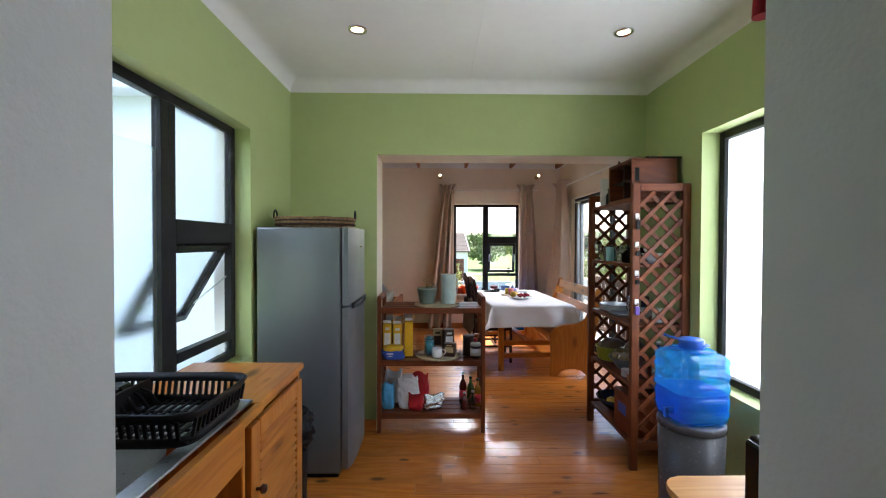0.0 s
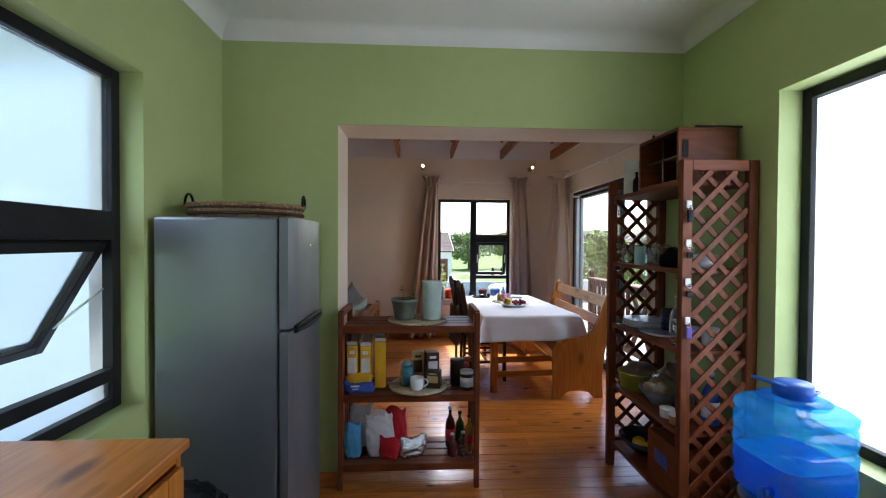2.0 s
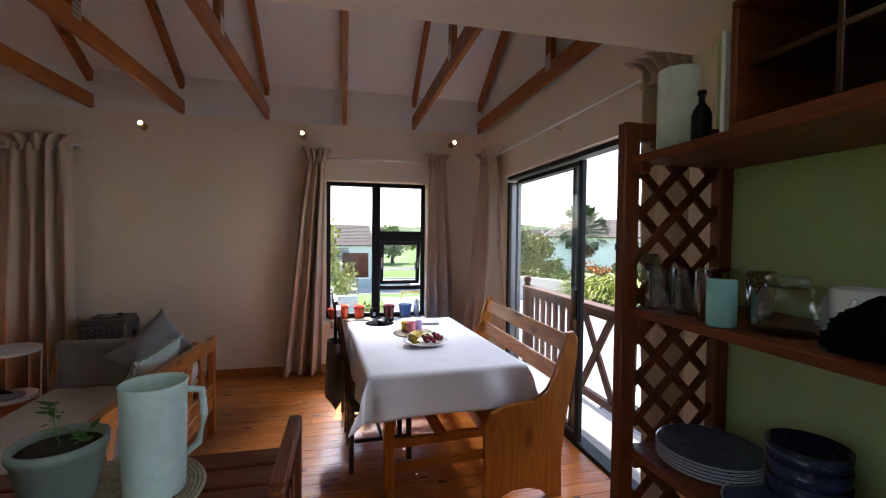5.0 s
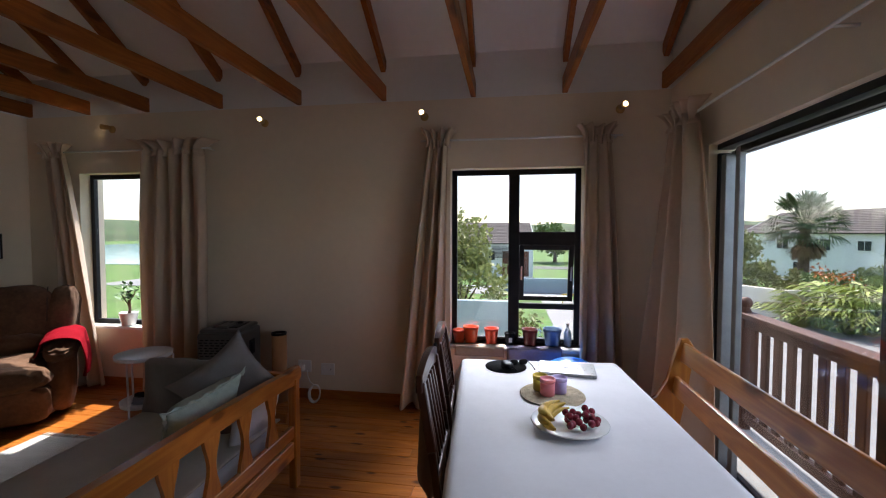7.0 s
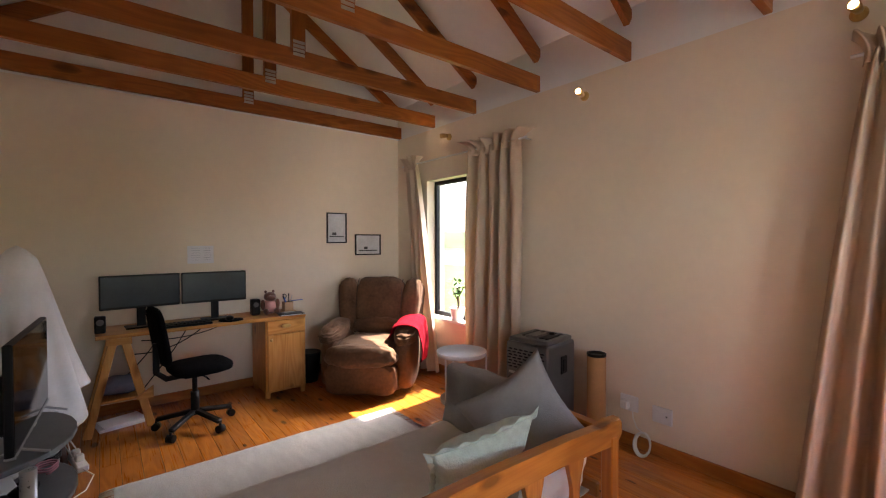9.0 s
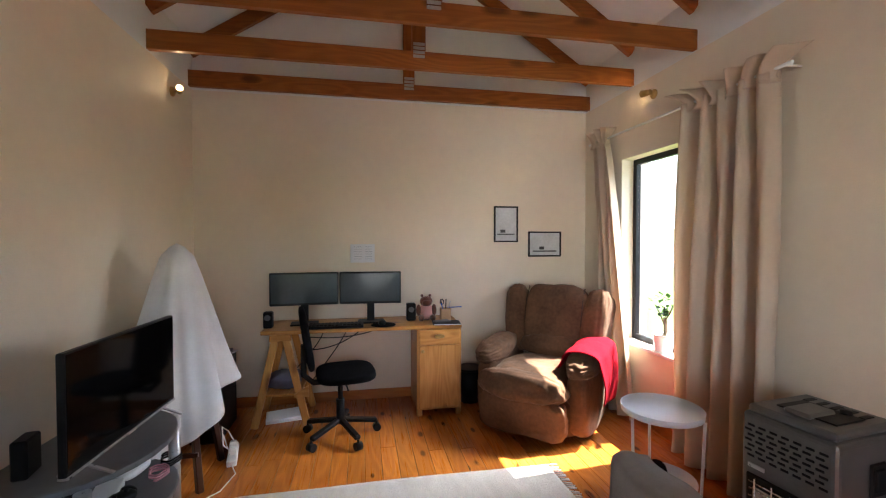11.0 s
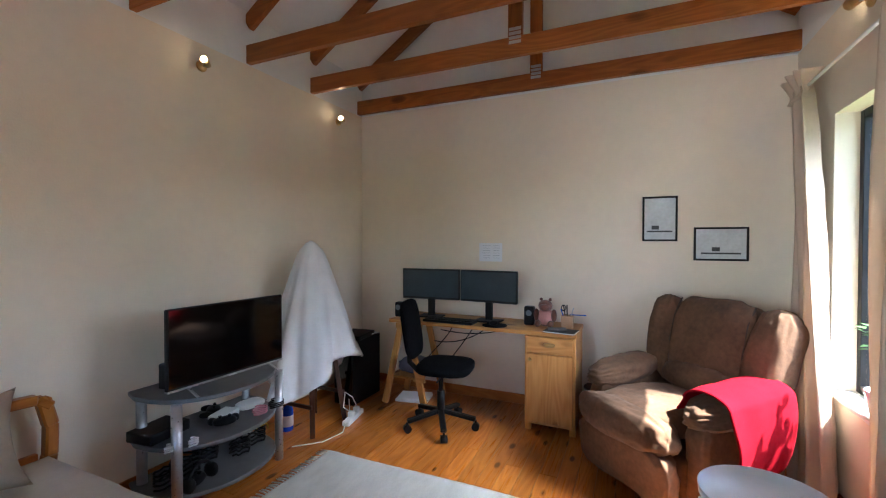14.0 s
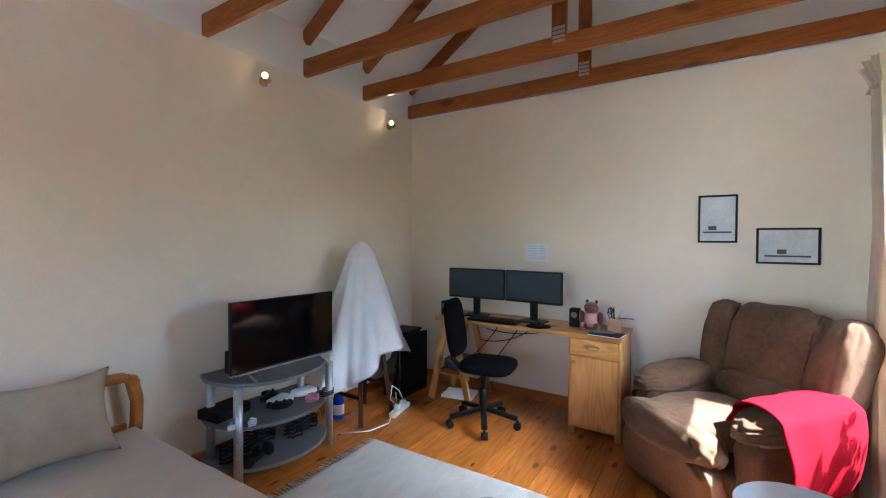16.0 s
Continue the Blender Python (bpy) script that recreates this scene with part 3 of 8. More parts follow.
def window(name, axis, plane, span, mullion, cross, fills, label, pane="pane", awning=None, out=1.0, fw=0.045):
    """A black aluminium window. mullion: places of uprights; cross: (from, to, height); fills: glass rectangles; awning: a sash open outwards."""
    a0, a1, z0, z1 = span
    e = thing(name, label, "window", kind="structure")
    f = B()
    for a in (a0 + fw / 2, a1 - fw / 2):
        bar(f, axis, a, (z0 + z1) / 2, fw, z1 - z0, plane)
    for z in (z0 + fw / 2, z1 - fw / 2):
        bar(f, axis, (a0 + a1) / 2, z, a1 - a0 - 2 * fw, fw, plane)
    for a in mullion:
        bar(f, axis, a, (z0 + z1) / 2, fw * 1.2, z1 - z0 - 2 * fw, plane)
    for c0, c1, z, *thick in cross:
        bar(f, axis, (c0 + c1) / 2, z, c1 - c0, thick[0] if thick else fw * 1.1, plane)
    part("window_frame", f, "alu", e, "black aluminium frame")

    def glassy(b0, b1, y0, y1, where):
        g = B()
        bar(g, axis, (b0 + b1) / 2, (y0 + y1) / 2, b1 - b0, y1 - y0, where, 0.006)
        ob = part("pane", g, pane, e)
        ob.visible_shadow = False
        return ob
    for b0, b1, y0, y1 in fills:
        glassy(b0, b1, y0, y1, plane)
    if awning:
        b0, b1, y0, y1, deg = awning
        sash = B()
        fr = 0.042
        bar(sash, axis, b0 + fr / 2, (y0 + y1) / 2 - y1, fr, y1 - y0, 0)
        bar(sash, axis, b1 - fr / 2, (y0 + y1) / 2 - y1, fr, y1 - y0, 0)
        bar(sash, axis, (b0 + b1) / 2, y0 + fr / 2 - y1, b1 - b0 - 2 * fr, fr, 0)
        bar(sash, axis, (b0 + b1) / 2, -fr / 2, b1 - b0 - 2 * fr, fr, 0)
        g = B()
        bar(g, axis, (b0 + b1) / 2, (y0 - y1) / 2, b1 - b0 - 2 * fr, y1 - y0 - 2 * fr, 0, 0.006)
        # hinged at its top edge, swung outwards
        if axis == 0:
            m = pose(0, plane + 0.01 * out, y1, deg * out, 0, 0)
        else:
            m = pose(plane + 0.01 * out, 0, y1, 0, -deg * out, 0)
        so = part("sash", sash, "alu", e, "black top-hung sash standing open")
        so.matrix_basis = m
        go = part("pane", g, pane, e)
        go.matrix_basis = m
        go.visible_shadow = False
        st = B()
        zz = y0 + (y1 - y0) * 0.35
        d = math.tan(radians(deg)) * (y1 - zz)
        for aa in (b0 + 0.02, b1 - 0.02):
            p, q = [aa, plane, zz + 0.14], [aa, plane + out * d, zz - 0.02]
            if axis == 1:
                p[0], p[1], q[0], q[1] = p[1], p[0], q[1], q[0]
            st.beam(p, q, 0.014, 0.006, 0.001)
        part("stay", st, "steel", e, "steel window stay")
    return e


KP = KW - 0.115
w1 = window("window_1", 1, KP, KWIN_L, [1.75, 1.80], [(1.83, 2.355, 1.4975, 0.115), (1.83, 2.355, 0.90)],
       [(0.90, 1.72, 0.81, 1.86), (1.83, 2.355, 1.555, 2.08), (1.83, 2.355, 0.81, 0.875)],
       "black aluminium kitchen window with an open top-hung sash", "soft_pane", (1.83, 2.35, 0.93, 1.44, 30), -1.0)
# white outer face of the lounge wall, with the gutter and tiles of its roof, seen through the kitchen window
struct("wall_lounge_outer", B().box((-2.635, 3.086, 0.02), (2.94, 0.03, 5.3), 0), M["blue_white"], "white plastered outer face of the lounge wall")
ev = thing("roof_eave", "white gutter under the dark tiled edge of the roof", "roof eave", kind="structure")
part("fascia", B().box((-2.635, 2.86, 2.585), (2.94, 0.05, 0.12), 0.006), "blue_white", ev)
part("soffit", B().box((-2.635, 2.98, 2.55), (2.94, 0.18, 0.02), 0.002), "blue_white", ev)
part("gutter", B().grid(lambda u, v: Vector((-4.1 + 2.94 * v, 2.765 + 0.07 * math.cos(math.pi * (1 + u)), 2.775 + 0.125 * math.sin(math.pi * (1 + u)))), 12, 1), "white_plastic", ev, "white gutter", thick=0.006)
part("downpipe", B().tube([(-2.74, 2.765, 2.655), (-2.74, 2.765, 2.60), (-2.78, 2.83, 2.54), (-2.88, 2.90, 2.50), (-3.2, 3.03, 2.42), (-3.2, 3.03, 0.0)], 0.034, 10), "white_plastic", ev, "white bent downpipe")
for k in range(3):
    for c in range(10):
        part("roof_tile", B().box((0, 0, 0), (0.287, 0.30, 0.03), 0.008, m=pose(-3.95 + 0.29 * c, 2.86 + 0.22 * k, 2.84 + 0.145 * k, 26, 0, 0)), tint("dark roof tile", (0.10, 0.10, 0.105), 0.85, var=0.25, scale=6, per=0.2), ev)
top_pane = part("pane", B().box((KP, 1.31, 1.97), (0.006, 0.82, 0.22), 0), "pane", w1, "clear upper strip of glass")
top_pane.visible_shadow = False
KP2 = KE + 0.13
window("window_2", 1, KP2, KWIN_R, [1.73], [(1.10, 1.70, 1.40)],
       [(1.76, 2.35, 0.67, 2.07), (1.10, 1.70, 1.43, 2.07), (1.10, 1.70, 0.67, 1.37)],
       "black aluminium kitchen window with obscure white glass", "frost")
window("window_3", 0, LN + 0.13, WIN_B, [0.995, 1.035], [(1.062, 1.535, 1.4975, 0.115), (1.062, 1.535, 0.90)],
       [(0.51, 0.968, 0.615, 2.055), (1.062, 1.535, 1.555, 2.055), (1.062, 1.535, 0.615, 0.875)],
       "black aluminium window over a sill with flower pots", "pane", (1.064, 1.533, 0.93, 1.44, 10), 1.0)
window("window_4", 0, LN + 0.13, WIN_W, [], [], [(-3.255, -2.465, 0.645, 2.085)], "narrow black-framed window between two curtains")

# sliding door: fixed far panel, near panel slid back over it
door = thing("door_1", "black aluminium glass sliding door standing partly open", "sliding door", kind="structure")
SX = LE + 0.10
f = B()
f.box((SX, (SLIDE[0] + SLIDE[1]) / 2, HEAD - 0.018), (0.10, SLIDE[1] - SLIDE[0], 0.036), 0.003)
f.box((SX, SLIDE[1] - 0.015, 1.04), (0.10, 0.03, 2.04), 0.003)
f.box((SX, SLIDE[0] + 0.025, 1.04), (0.10, 0.05, 2.04), 0.003)
f.box((SX, (SLIDE[0] + SLIDE[1]) / 2, 0.012), (0.10, SLIDE[1] - SLIDE[0], 0.022), 0.002)
part("door_frame", f, "alu", door)
for nm, x, y0, y1 in (("fixed_panel", SX + 0.022, 5.09, 6.28), ("sliding_panel", SX - 0.022, 4.93, 6.13)):
    g = B()
    g.box((x, y0 + 0.03, 1.04), (0.035, 0.048, 2.046), 0.003)
    for z in (0.045, 2.045):
        g.box((x, (y0 + y1) / 2, z), (0.035, y1 - y0 - 0.108, 0.038), 0.003)
    pnl = part(nm, g, "alu", door)
    # far stiles: black frame, with the light grazing it put into the colour
    part("stile", B().box((x, y1 - 0.03, 1.04), (0.035, 0.048, 2.046), 0.003), "grey_alu", pnl, "stile coloured grey for the light on it")
    gl = part("pane", B().box((x, (y0 + y1) / 2, 1.04), (0.006, y1 - y0 - 0.108, 1.945), 0), "pane", pnl)
    gl.visible_shadow = False
    if nm == "sliding_panel":
        part("handle", B().box((x - 0.03, y0 + 0.03, 1.02), (0.03, 0.045, 0.22), 0.008), "black", pnl, "black door pull")
part("side_trim", B().box((SX - 0.02, 6.245, 1.04), (0.06, 0.06, 2.0), 0.004), "grey_alu", door, "grey anodised trim")

# sills
struct("sill_window_3", B().box((1.005, LN + 0.02, 0.556), (1.16, 0.22, 0.028), 0.006), M["white"], "white painted window sill")
struct("sill_window_4", B().box((-2.86, LN + 0.045, 0.588), (0.872, 0.13, 0.028), 0.006), M["white"], "white painted window sill")

# ---- floor: pine boards on a dark bed ----
fl = struct("floor", B().box(((LW + LE) / 2, (LS + LN) / 2 - 0.15, -0.06), (LE - LW + 0.4, LN - LS + 0.8, 0.08), 0).box((0.2, 0.55, -0.06), (3.4, 5.06, 0.08), 0),
            M["plank_gap"], "varnished knotty pine floorboards")
rnd = random.Random(4)
PW = 0.108


def boards(x0, x1, y0, y1):
    y = y0
    while y < y1 - 0.005:
        w = min(PW, y1 - y)
        x = x0
        end = x0 + rnd.uniform(0.9, 2.6)
        while x < x1 - 0.01:
            end = min(end, x1)
            if x1 - end < 0.5:
                end = x1
            b = B().box((0, 0, -0.012), (end - x - 0.002, w - 0.0022, 0.024), 0.0016)
            ob = part("plank", b, "plank", fl)
            ob.location = ((x + end) / 2, y + w / 2, 0)
            x, end = end, end + rnd.uniform(1.6, 3.2)
        y += PW


# ======== kitchen things ========
def fridge():
    e = thing("fridge", "silver two-door fridge freezer standing beside the opening", "fridge", (0, 0, 0))
    part("body", B().box((-0.655, 2.695, 0.785), (0.51, 0.56, 1.51), 0.012, seg=2), "fridge", e)
    part("plinth", B().box((-0.65, 2.695, 0.018), (0.46, 0.52, 0.036), 0.004), "black", e)

    def door_slab(z0, z1):
        # bowed front, rounded at the top and bottom
        pts = []
        for k in range(13):
            y = -0.28 + 0.56 * k / 12
            pts.append((0.058 - 0.022 * (y / 0.28) ** 4, y))
        b = B().prism([(0, -0.28)] + pts + [(0, 0.28)], z1 - z0, bevel=0.006)
        bmesh.ops.translate(b.bm, verts=b.bm.verts, vec=(-0.392, 2.695, z0))
        return b
    for z0, z1, zh in ((0.06, 1.05, 1.03), (1.062, 1.54, 1.085)):
        d = part("door", door_slab(z0, z1), "fridge", e)
        s = 1 if zh > 1.06 else -1
        h = B().tube([(-0.338 + 0.010 * math.sin(u * 3.1), 2.46 + 0.46 * u, 1.056 + s * (0.009 + 0.008 * math.sin(u * 3.1))) for u in [k / 12 for k in range(13)]], 0.009, 8)
        part("handle", h, "black", d, "dark recessed grip rail")
    part("badge", B().box((-0.335, 2.72, 1.42), (0.004, 0.06, 0.012), 0.001), "chrome", e)
    return e


fridge()

bk = thing("basket", "oval woven seagrass basket with black handles on the fridge", "basket", (-0.62, 2.66, 1.542), 8)
wv = B()
for k in range(5):
    z, r = 0.008 + 0.013 * k, 0.92 + 0.025 * k
    wv.tube([(0.25 * r * math.cos(a) , 0.185 * r * math.sin(a), z + 0.002 * math.sin(9 * a)) for a in [2 * math.pi * i / 56 for i in range(56)]], 0.0085, 6, True)
for i in range(46):
    a = 2 * math.pi * i / 46
    wv.beam((0.235 * math.cos(a), 0.173 * math.sin(a), 0.0), (0.262 * math.cos(a), 0.197 * math.sin(a), 0.068), 0.008, 0.006, 0)
part("weave", wv, "wicker", bk)
for z in (0.021, 0.047):
    part("dark_band", B().tube([(0.251 * math.cos(a), 0.187 * math.sin(a), z) for a in [2 * math.pi * i / 56 for i in range(56)]], 0.0075, 6, True), tint("dark seagrass", (0.06, 0.03, 0.018), 0.9, bump=0.6, bscale=120), bk)
part("base", B().lathe([(0.0, 0.0), (0.23, 0.0), (0.23, 0.008), (0.0, 0.008)], n=40, sy=0.74), "wicker", bk)
for s in (-1, 1):
    part("handle", B().tube([(s * 0.255, 0.05 * math.cos(a), 0.06 + 0.055 * math.sin(a)) for a in [math.pi * i / 10 for i in range(11)]], 0.006), "black", bk, "black loop handle")

# pine sink unit along the west wall
unit = thing("sink_unit", "honey pine kitchen unit with a louvred door below the window", "kitchen unit")
part("worktop", B().box((-0.673, 1.535, 0.886), (0.50, 0.49, 0.028), 0.006, seg=2).box((-0.421, 0.83, 0.886), (0.032, 0.92, 0.028), 0.005).box((-0.915, 0.83, 0.886), (0.025, 0.92, 0.028), 0.004), "pine_y", unit)
part("side_panel", B().box((-0.675, 1.755, 0.436), (0.47, 0.022, 0.872), 0.003), "pine_z", unit)
part("side_panel", B().box((-0.675, 1.215, 0.436), (0.47, 0.022, 0.872), 0.003), "pine_z", unit)
part("side_panel", B().box((-0.675, 0.39, 0.436), (0.47, 0.022, 0.872), 0.003), "pine_z", unit)
part("apron", B().box((-0.446, 0.80, 0.80), (0.022, 0.80, 0.14), 0.003), "pine_y", unit)
part("back_panel", B().box((-0.905, 1.08, 0.436), (0.012, 1.36, 0.86), 0.001), "pine_y", unit)
part("shelf", B().box((-0.675, 0.80, 0.14), (0.44, 0.80, 0.022), 0.003), "pine_y", unit)
ld = B()
for y in (1.262, 1.708):
    ld.box((-0.431, y, 0.47), (0.022, 0.07, 0.74), 0.003)
for z in (0.13, 0.81):
    ld.box((-0.431, 1.485, z), (0.022, 0.376, 0.065), 0.003)
ldo = part("door", ld, "pine_z", unit, "louvred pine door")
for k in range(19):
    part("slat", B().box((0, 0, 0), (0.034, 0.376, 0.008), 0.002, m=pose(-0.432, 1.485, 0.185 + 0.0325 * k, 0, 38, 0)), "pine_y", ldo)
part("knob", B().lathe([(0.006, 0), (0.006, 0.012), (0.016, 0.02), (0.014, 0.032), (0.0, 0.036)], n=14, m=pose(-0.42, 1.262, 0.62, 0, 90, 0)), "dark_z", ldo, "turned dark wooden knob")
part("rail", B().box((-0.446, 1.485, 0.862), (0.022, 0.50, 0.02), 0.002), "pine_y", unit)

sk = thing("sink", "stainless steel sink with a ribbed draining board", "sink")
top_ = B().box((-0.675, 1.145, 0.9035), (0.452, 0.295, 0.007), 0.003)
top_.box((-0.675, 0.48, 0.9035), (0.452, 0.14, 0.007), 0.003).box((-0.875, 0.775, 0.9035), (0.052, 0.446, 0.007), 0.002).box((-0.475, 0.775, 0.9035), (0.052, 0.446, 0.007), 0.002)
top_.tube([(-0.902, 0.412, 0.907), (-0.902, 1.29, 0.907), (-0.449, 1.29, 0.907), (-0.449, 0.412, 0.907)], 0.005, 8, True)
part("draining_board", top_, "steel", sk)
for k in range(8):
    part("rib", B().beam((-0.84 + 0.047 * k, 1.02, 0.908), (-0.84 + 0.047 * k, 1.27, 0.908), 0.012, 0.006, 0.002), "steel", sk)
part("bowl", B().grid(lambda u, v: Vector((-0.675 + (0.176 - 0.03 * v) * math.copysign(abs(math.cos(2 * math.pi * u)) ** 0.5, math.cos(2 * math.pi * u)),
                                           0.775 + (0.222 - 0.03 * v) * math.copysign(abs(math.sin(2 * math.pi * u)) ** 0.5, math.sin(2 * math.pi * u)), 0.905 - 0.16 * v)), 40, 6, True)
     .box((-0.675, 0.775, 0.743), (0.34, 0.42, 0.004), 0.001), "steel", sk, "deep stainless bowl")
part("tap", B().cyl((-0.90, 0.78, 0.905), (-0.90, 0.78, 1.0), 0.014).tube([(-0.90, 0.78, 1.0), (-0.895, 0.78, 1.10), (-0.86, 0.78, 1.16), (-0.80, 0.78, 1.17), (-0.755, 0.78, 1.13)], 0.010), "chrome", sk, "chrome swan-neck tap")

dr = thing("dish_rack", "black plastic dish rack lying on the draining board", "dish rack", (-0.675, 1.095, 0.912), 0)
def rack_band(z0, z1, g0, g1):
    """A closed moulded band with rounded corners round the rack."""
    def ring(g, k):
        c, q = math.cos(2 * math.pi * k), math.sin(2 * math.pi * k)
        return (0.218 + g) * math.copysign(abs(c) ** 0.28, c), (0.158 + g) * math.copysign(abs(q) ** 0.28, q)
    return B().grid(lambda u, v: Vector((*ring(g0 + (g1 - g0) * v, u), z0 + (z1 - z0) * v)), 72, 2, True)


part("rim", rack_band(0.072, 0.098, 0.010, 0.022), "black", dr, "rounded black rim", thick=0.009)
part("base_band", rack_band(0.004, 0.030, 0.0, 0.004), "black", dr, thick=0.007)
for k in range(20):
    x = -0.195 + 0.39 * k / 19
    for y, sg in ((-0.158, -1), (0.158, 1)):
        part("upright", B().beam((x, y, 0.026), (x, y + sg * 0.010, 0.076), 0.009, 0.007, 0), "black", dr)
for k in range(13):
    y = -0.135 + 0.27 * k / 12
    for x, sg in ((-0.218, -1), (0.218, 1)):
        part("upright", B().beam((x, y, 0.026), (x + sg * 0.010, y, 0.076), 0.007, 0.009, 0), "black", dr)
for k in range(17):
    part("grid_bar", B().beam((-0.21 + 0.026 * k, -0.15, 0.012), (-0.21 + 0.026 * k, 0.15, 0.012), 0.008, 0.006, 0), "black", dr)
for k in range(5):
    part("grid_bar", B().beam((-0.21, -0.13 + 0.065 * k, 0.010), (0.21, -0.13 + 0.065 * k, 0.010), 0.006, 0.006, 0), "black", dr)
part("cutlery_wall", B().box((-0.085, 0.02, 0.052), (0.008, 0.27, 0.075), 0.003).box((-0.15, -0.03, 0.052), (0.12, 0.008, 0.075), 0.003), "black", dr, "moulded compartment wall")
for k in range(6):
    part("divider", B().tube([(-0.16 + 0.012 * k, -0.05 + 0.03 * k - 0.03, 0.014), (-0.155 + 0.012 * k, -0.05 + 0.03 * k, 0.075), (-0.12 + 0.012 * k, -0.045 + 0.03 * k, 0.06), (-0.09 + 0.012 * k, -0.04 + 0.03 * k, 0.014)], 0.006, 6), "black", dr)
part("cutlery_cup", B().box((-0.165, 0.11, 0.045), (0.07, 0.06, 0.07), 0.008), "black", dr)

# rubbish bin between unit and fridge
rb = thing("rubbish_bin", "black bin lined with a crumpled black bag", "bin", (-0.62, 2.04, 0))
part("bin", B().lathe([(0.12, 0.0), (0.135, 0.56), (0.13, 0.56), (0.115, 0.02)], n=24), "black", rb)
part("bag", B().grid(lambda u, v: Vector(((0.142 + 0.05 * noise.noise(Vector((9 * math.cos(2 * math.pi * u), 9 * math.sin(2 * math.pi * u), 7 * v)))) * math.cos(2 * math.pi * u) * (1 + 0.10 * math.sin(3 * v)) * (1 - v ** 5),
                                          (0.142 + 0.05 * noise.noise(Vector((9 * math.cos(2 * math.pi * u), 9 * math.sin(2 * math.pi * u), 7 * v + 3)))) * math.sin(2 * math.pi * u) * (1 + 0.10 * math.sin(3 * v)) * (1 - v ** 5), 0.40 + 0.22 * v)), 48, 12, True),
     tint("black bag film", (0.012, 0.012, 0.013), 0.22, bump=0.5, bscale=30), rb, "crumpled glossy black bag", thick=0.003)


# ---- slatted trolley shelf ----
tr = thing("slatted_shelf", "red-brown slatted wooden shelf standing in the opening", "shelf", (0.142, 3.205, 0))
for x in (-0.395, 0.395):
    for y in (-0.155, 0.155):
        part("post", B().box((x, y, 0.515), (0.030, 0.038, 1.03), 0.004), "red_z", tr)
    part("top_rail", B().beam((x, -0.155, 1.022), (x, 0.155, 1.022), 0.030, 0.035), "red_y", tr)
    part("lower_rail", B().beam((x, -0.155, 0.09), (x, 0.155, 0.09), 0.022, 0.03), "red_y", tr)
    for k in range(3):
        part("side_slat", B().box((x, -0.07 + 0.07 * k, 0.52), (0.012, 0.035, 0.82), 0.002), "red_z", tr)
for z in (0.945, 0.545, 0.145):
    for k in range(4):
        part("shelf_slat", B().box((0, -0.128 + 0.0853 * k, z), (0.758, 0.072, 0.018), 0.003), "red_x", tr)
    for x in (-0.362, 0.362):
        part("bearer", B().box((x, 0, z - 0.022), (0.026, 0.30, 0.026), 0.003), "red_y", tr)
    part("front_rail", B().box((0, -0.167, z - 0.012), (0.758, 0.016, 0.042), 0.003), "red_x", tr)

T1, T2, T3 = 0.955, 0.555, 0.155


def woven_mat(at, r=0.17):
    b = B()
    for k in range(int(r / 0.0085)):
        rr = 0.006 + 0.0085 * k
        n = max(8, int(rr * 260))
        b.tube([(rr * math.cos(2 * math.pi * i / n), rr * math.sin(2 * math.pi * i / n), 0.005 + 0.0012 * (i % 2)) for i in range(n)], 0.005, 4, True)
    return solo("placemat", b, "straw", "round woven straw placemat", "placemat", at, group="straw placemats")


def jar(name, label, at, r, h, body, lid, lid_h=0.02, neck=0.92, cat="jar", band=None, group=""):
    e = thing(name, label, cat, at, group=group)
    part("body", B().lathe([(r * 0.9, 0), (r, 0.006), (r, h * 0.82), (r * neck, h - lid_h), (0, h - lid_h)], n=20), body, e)
    if lid is not None:
        part("lid", B().lathe([(0, h - lid_h), (r * neck + 0.002, h - lid_h), (r * neck + 0.002, h - 0.002), (r * neck - 0.003, h), (0, h)], n=20), lid, e)
    if band is not None:
        part("paper_label", B().lathe([(r + 0.0008, h * 0.18), (r + 0.0008, h * 0.66)], n=20), band, e)
    return e


def bottle(label, at, r, h, body, cap, band=None, name="bottle", neck=0.32, group=""):
    e = thing(name, label, "bottle", at, group=group)
    part("body", B().lathe([(r * 0.92, 0), (r, 0.006), (r, h * 0.55), (r * 0.8, h * 0.66), (r * neck, h * 0.78), (r * neck, h * 0.94), (0, h * 0.94)], n=18), body, e)
    part("cap", B().lathe([(0, h * 0.925), (r * neck + 0.003, h * 0.925), (r * neck + 0.003, h), (0, h)], n=14), cap, e)
    if band is not None:
        part("paper_label", B().lathe([(r + 0.0008, h * 0.14), (r + 0.0008, h * 0.45)], n=18), band, e)
    return e


def carton(label, at, s, color, rz=0, panel=None, name="carton", cat="food packet", flap=0.0, group=""):
    e = thing(name, label, cat, at, rz, group=group)
    part("box", B().box((0, 0, s[2] / 2), s, 0.003), color, e)
    if panel is not None:
        part("printed_panel", B().box((0, -s[1] / 2 - 0.001, s[2] * 0.52), (s[0] * 0.72, 0.002, s[2] * 0.4), 0), panel, e)
        part("printed_panel", B().box((0, -s[1] / 2 - 0.001, s[2] * 0.85), (s[0] * 0.5, 0.002, s[2] * 0.08), 0), panel, e)
    if flap:
        for sy in (-1, 1):
            part("flap", B().box((0, 0, flap / 2), (s[0] * 0.94, 0.002, flap * (1.0 if sy > 0 else 0.6)), 0.0006, m=pose(0, sy * s[1] * 0.47, s[2] - 0.002, -sy * 28, 0, 0)), "paper", e, "torn open pale flap")
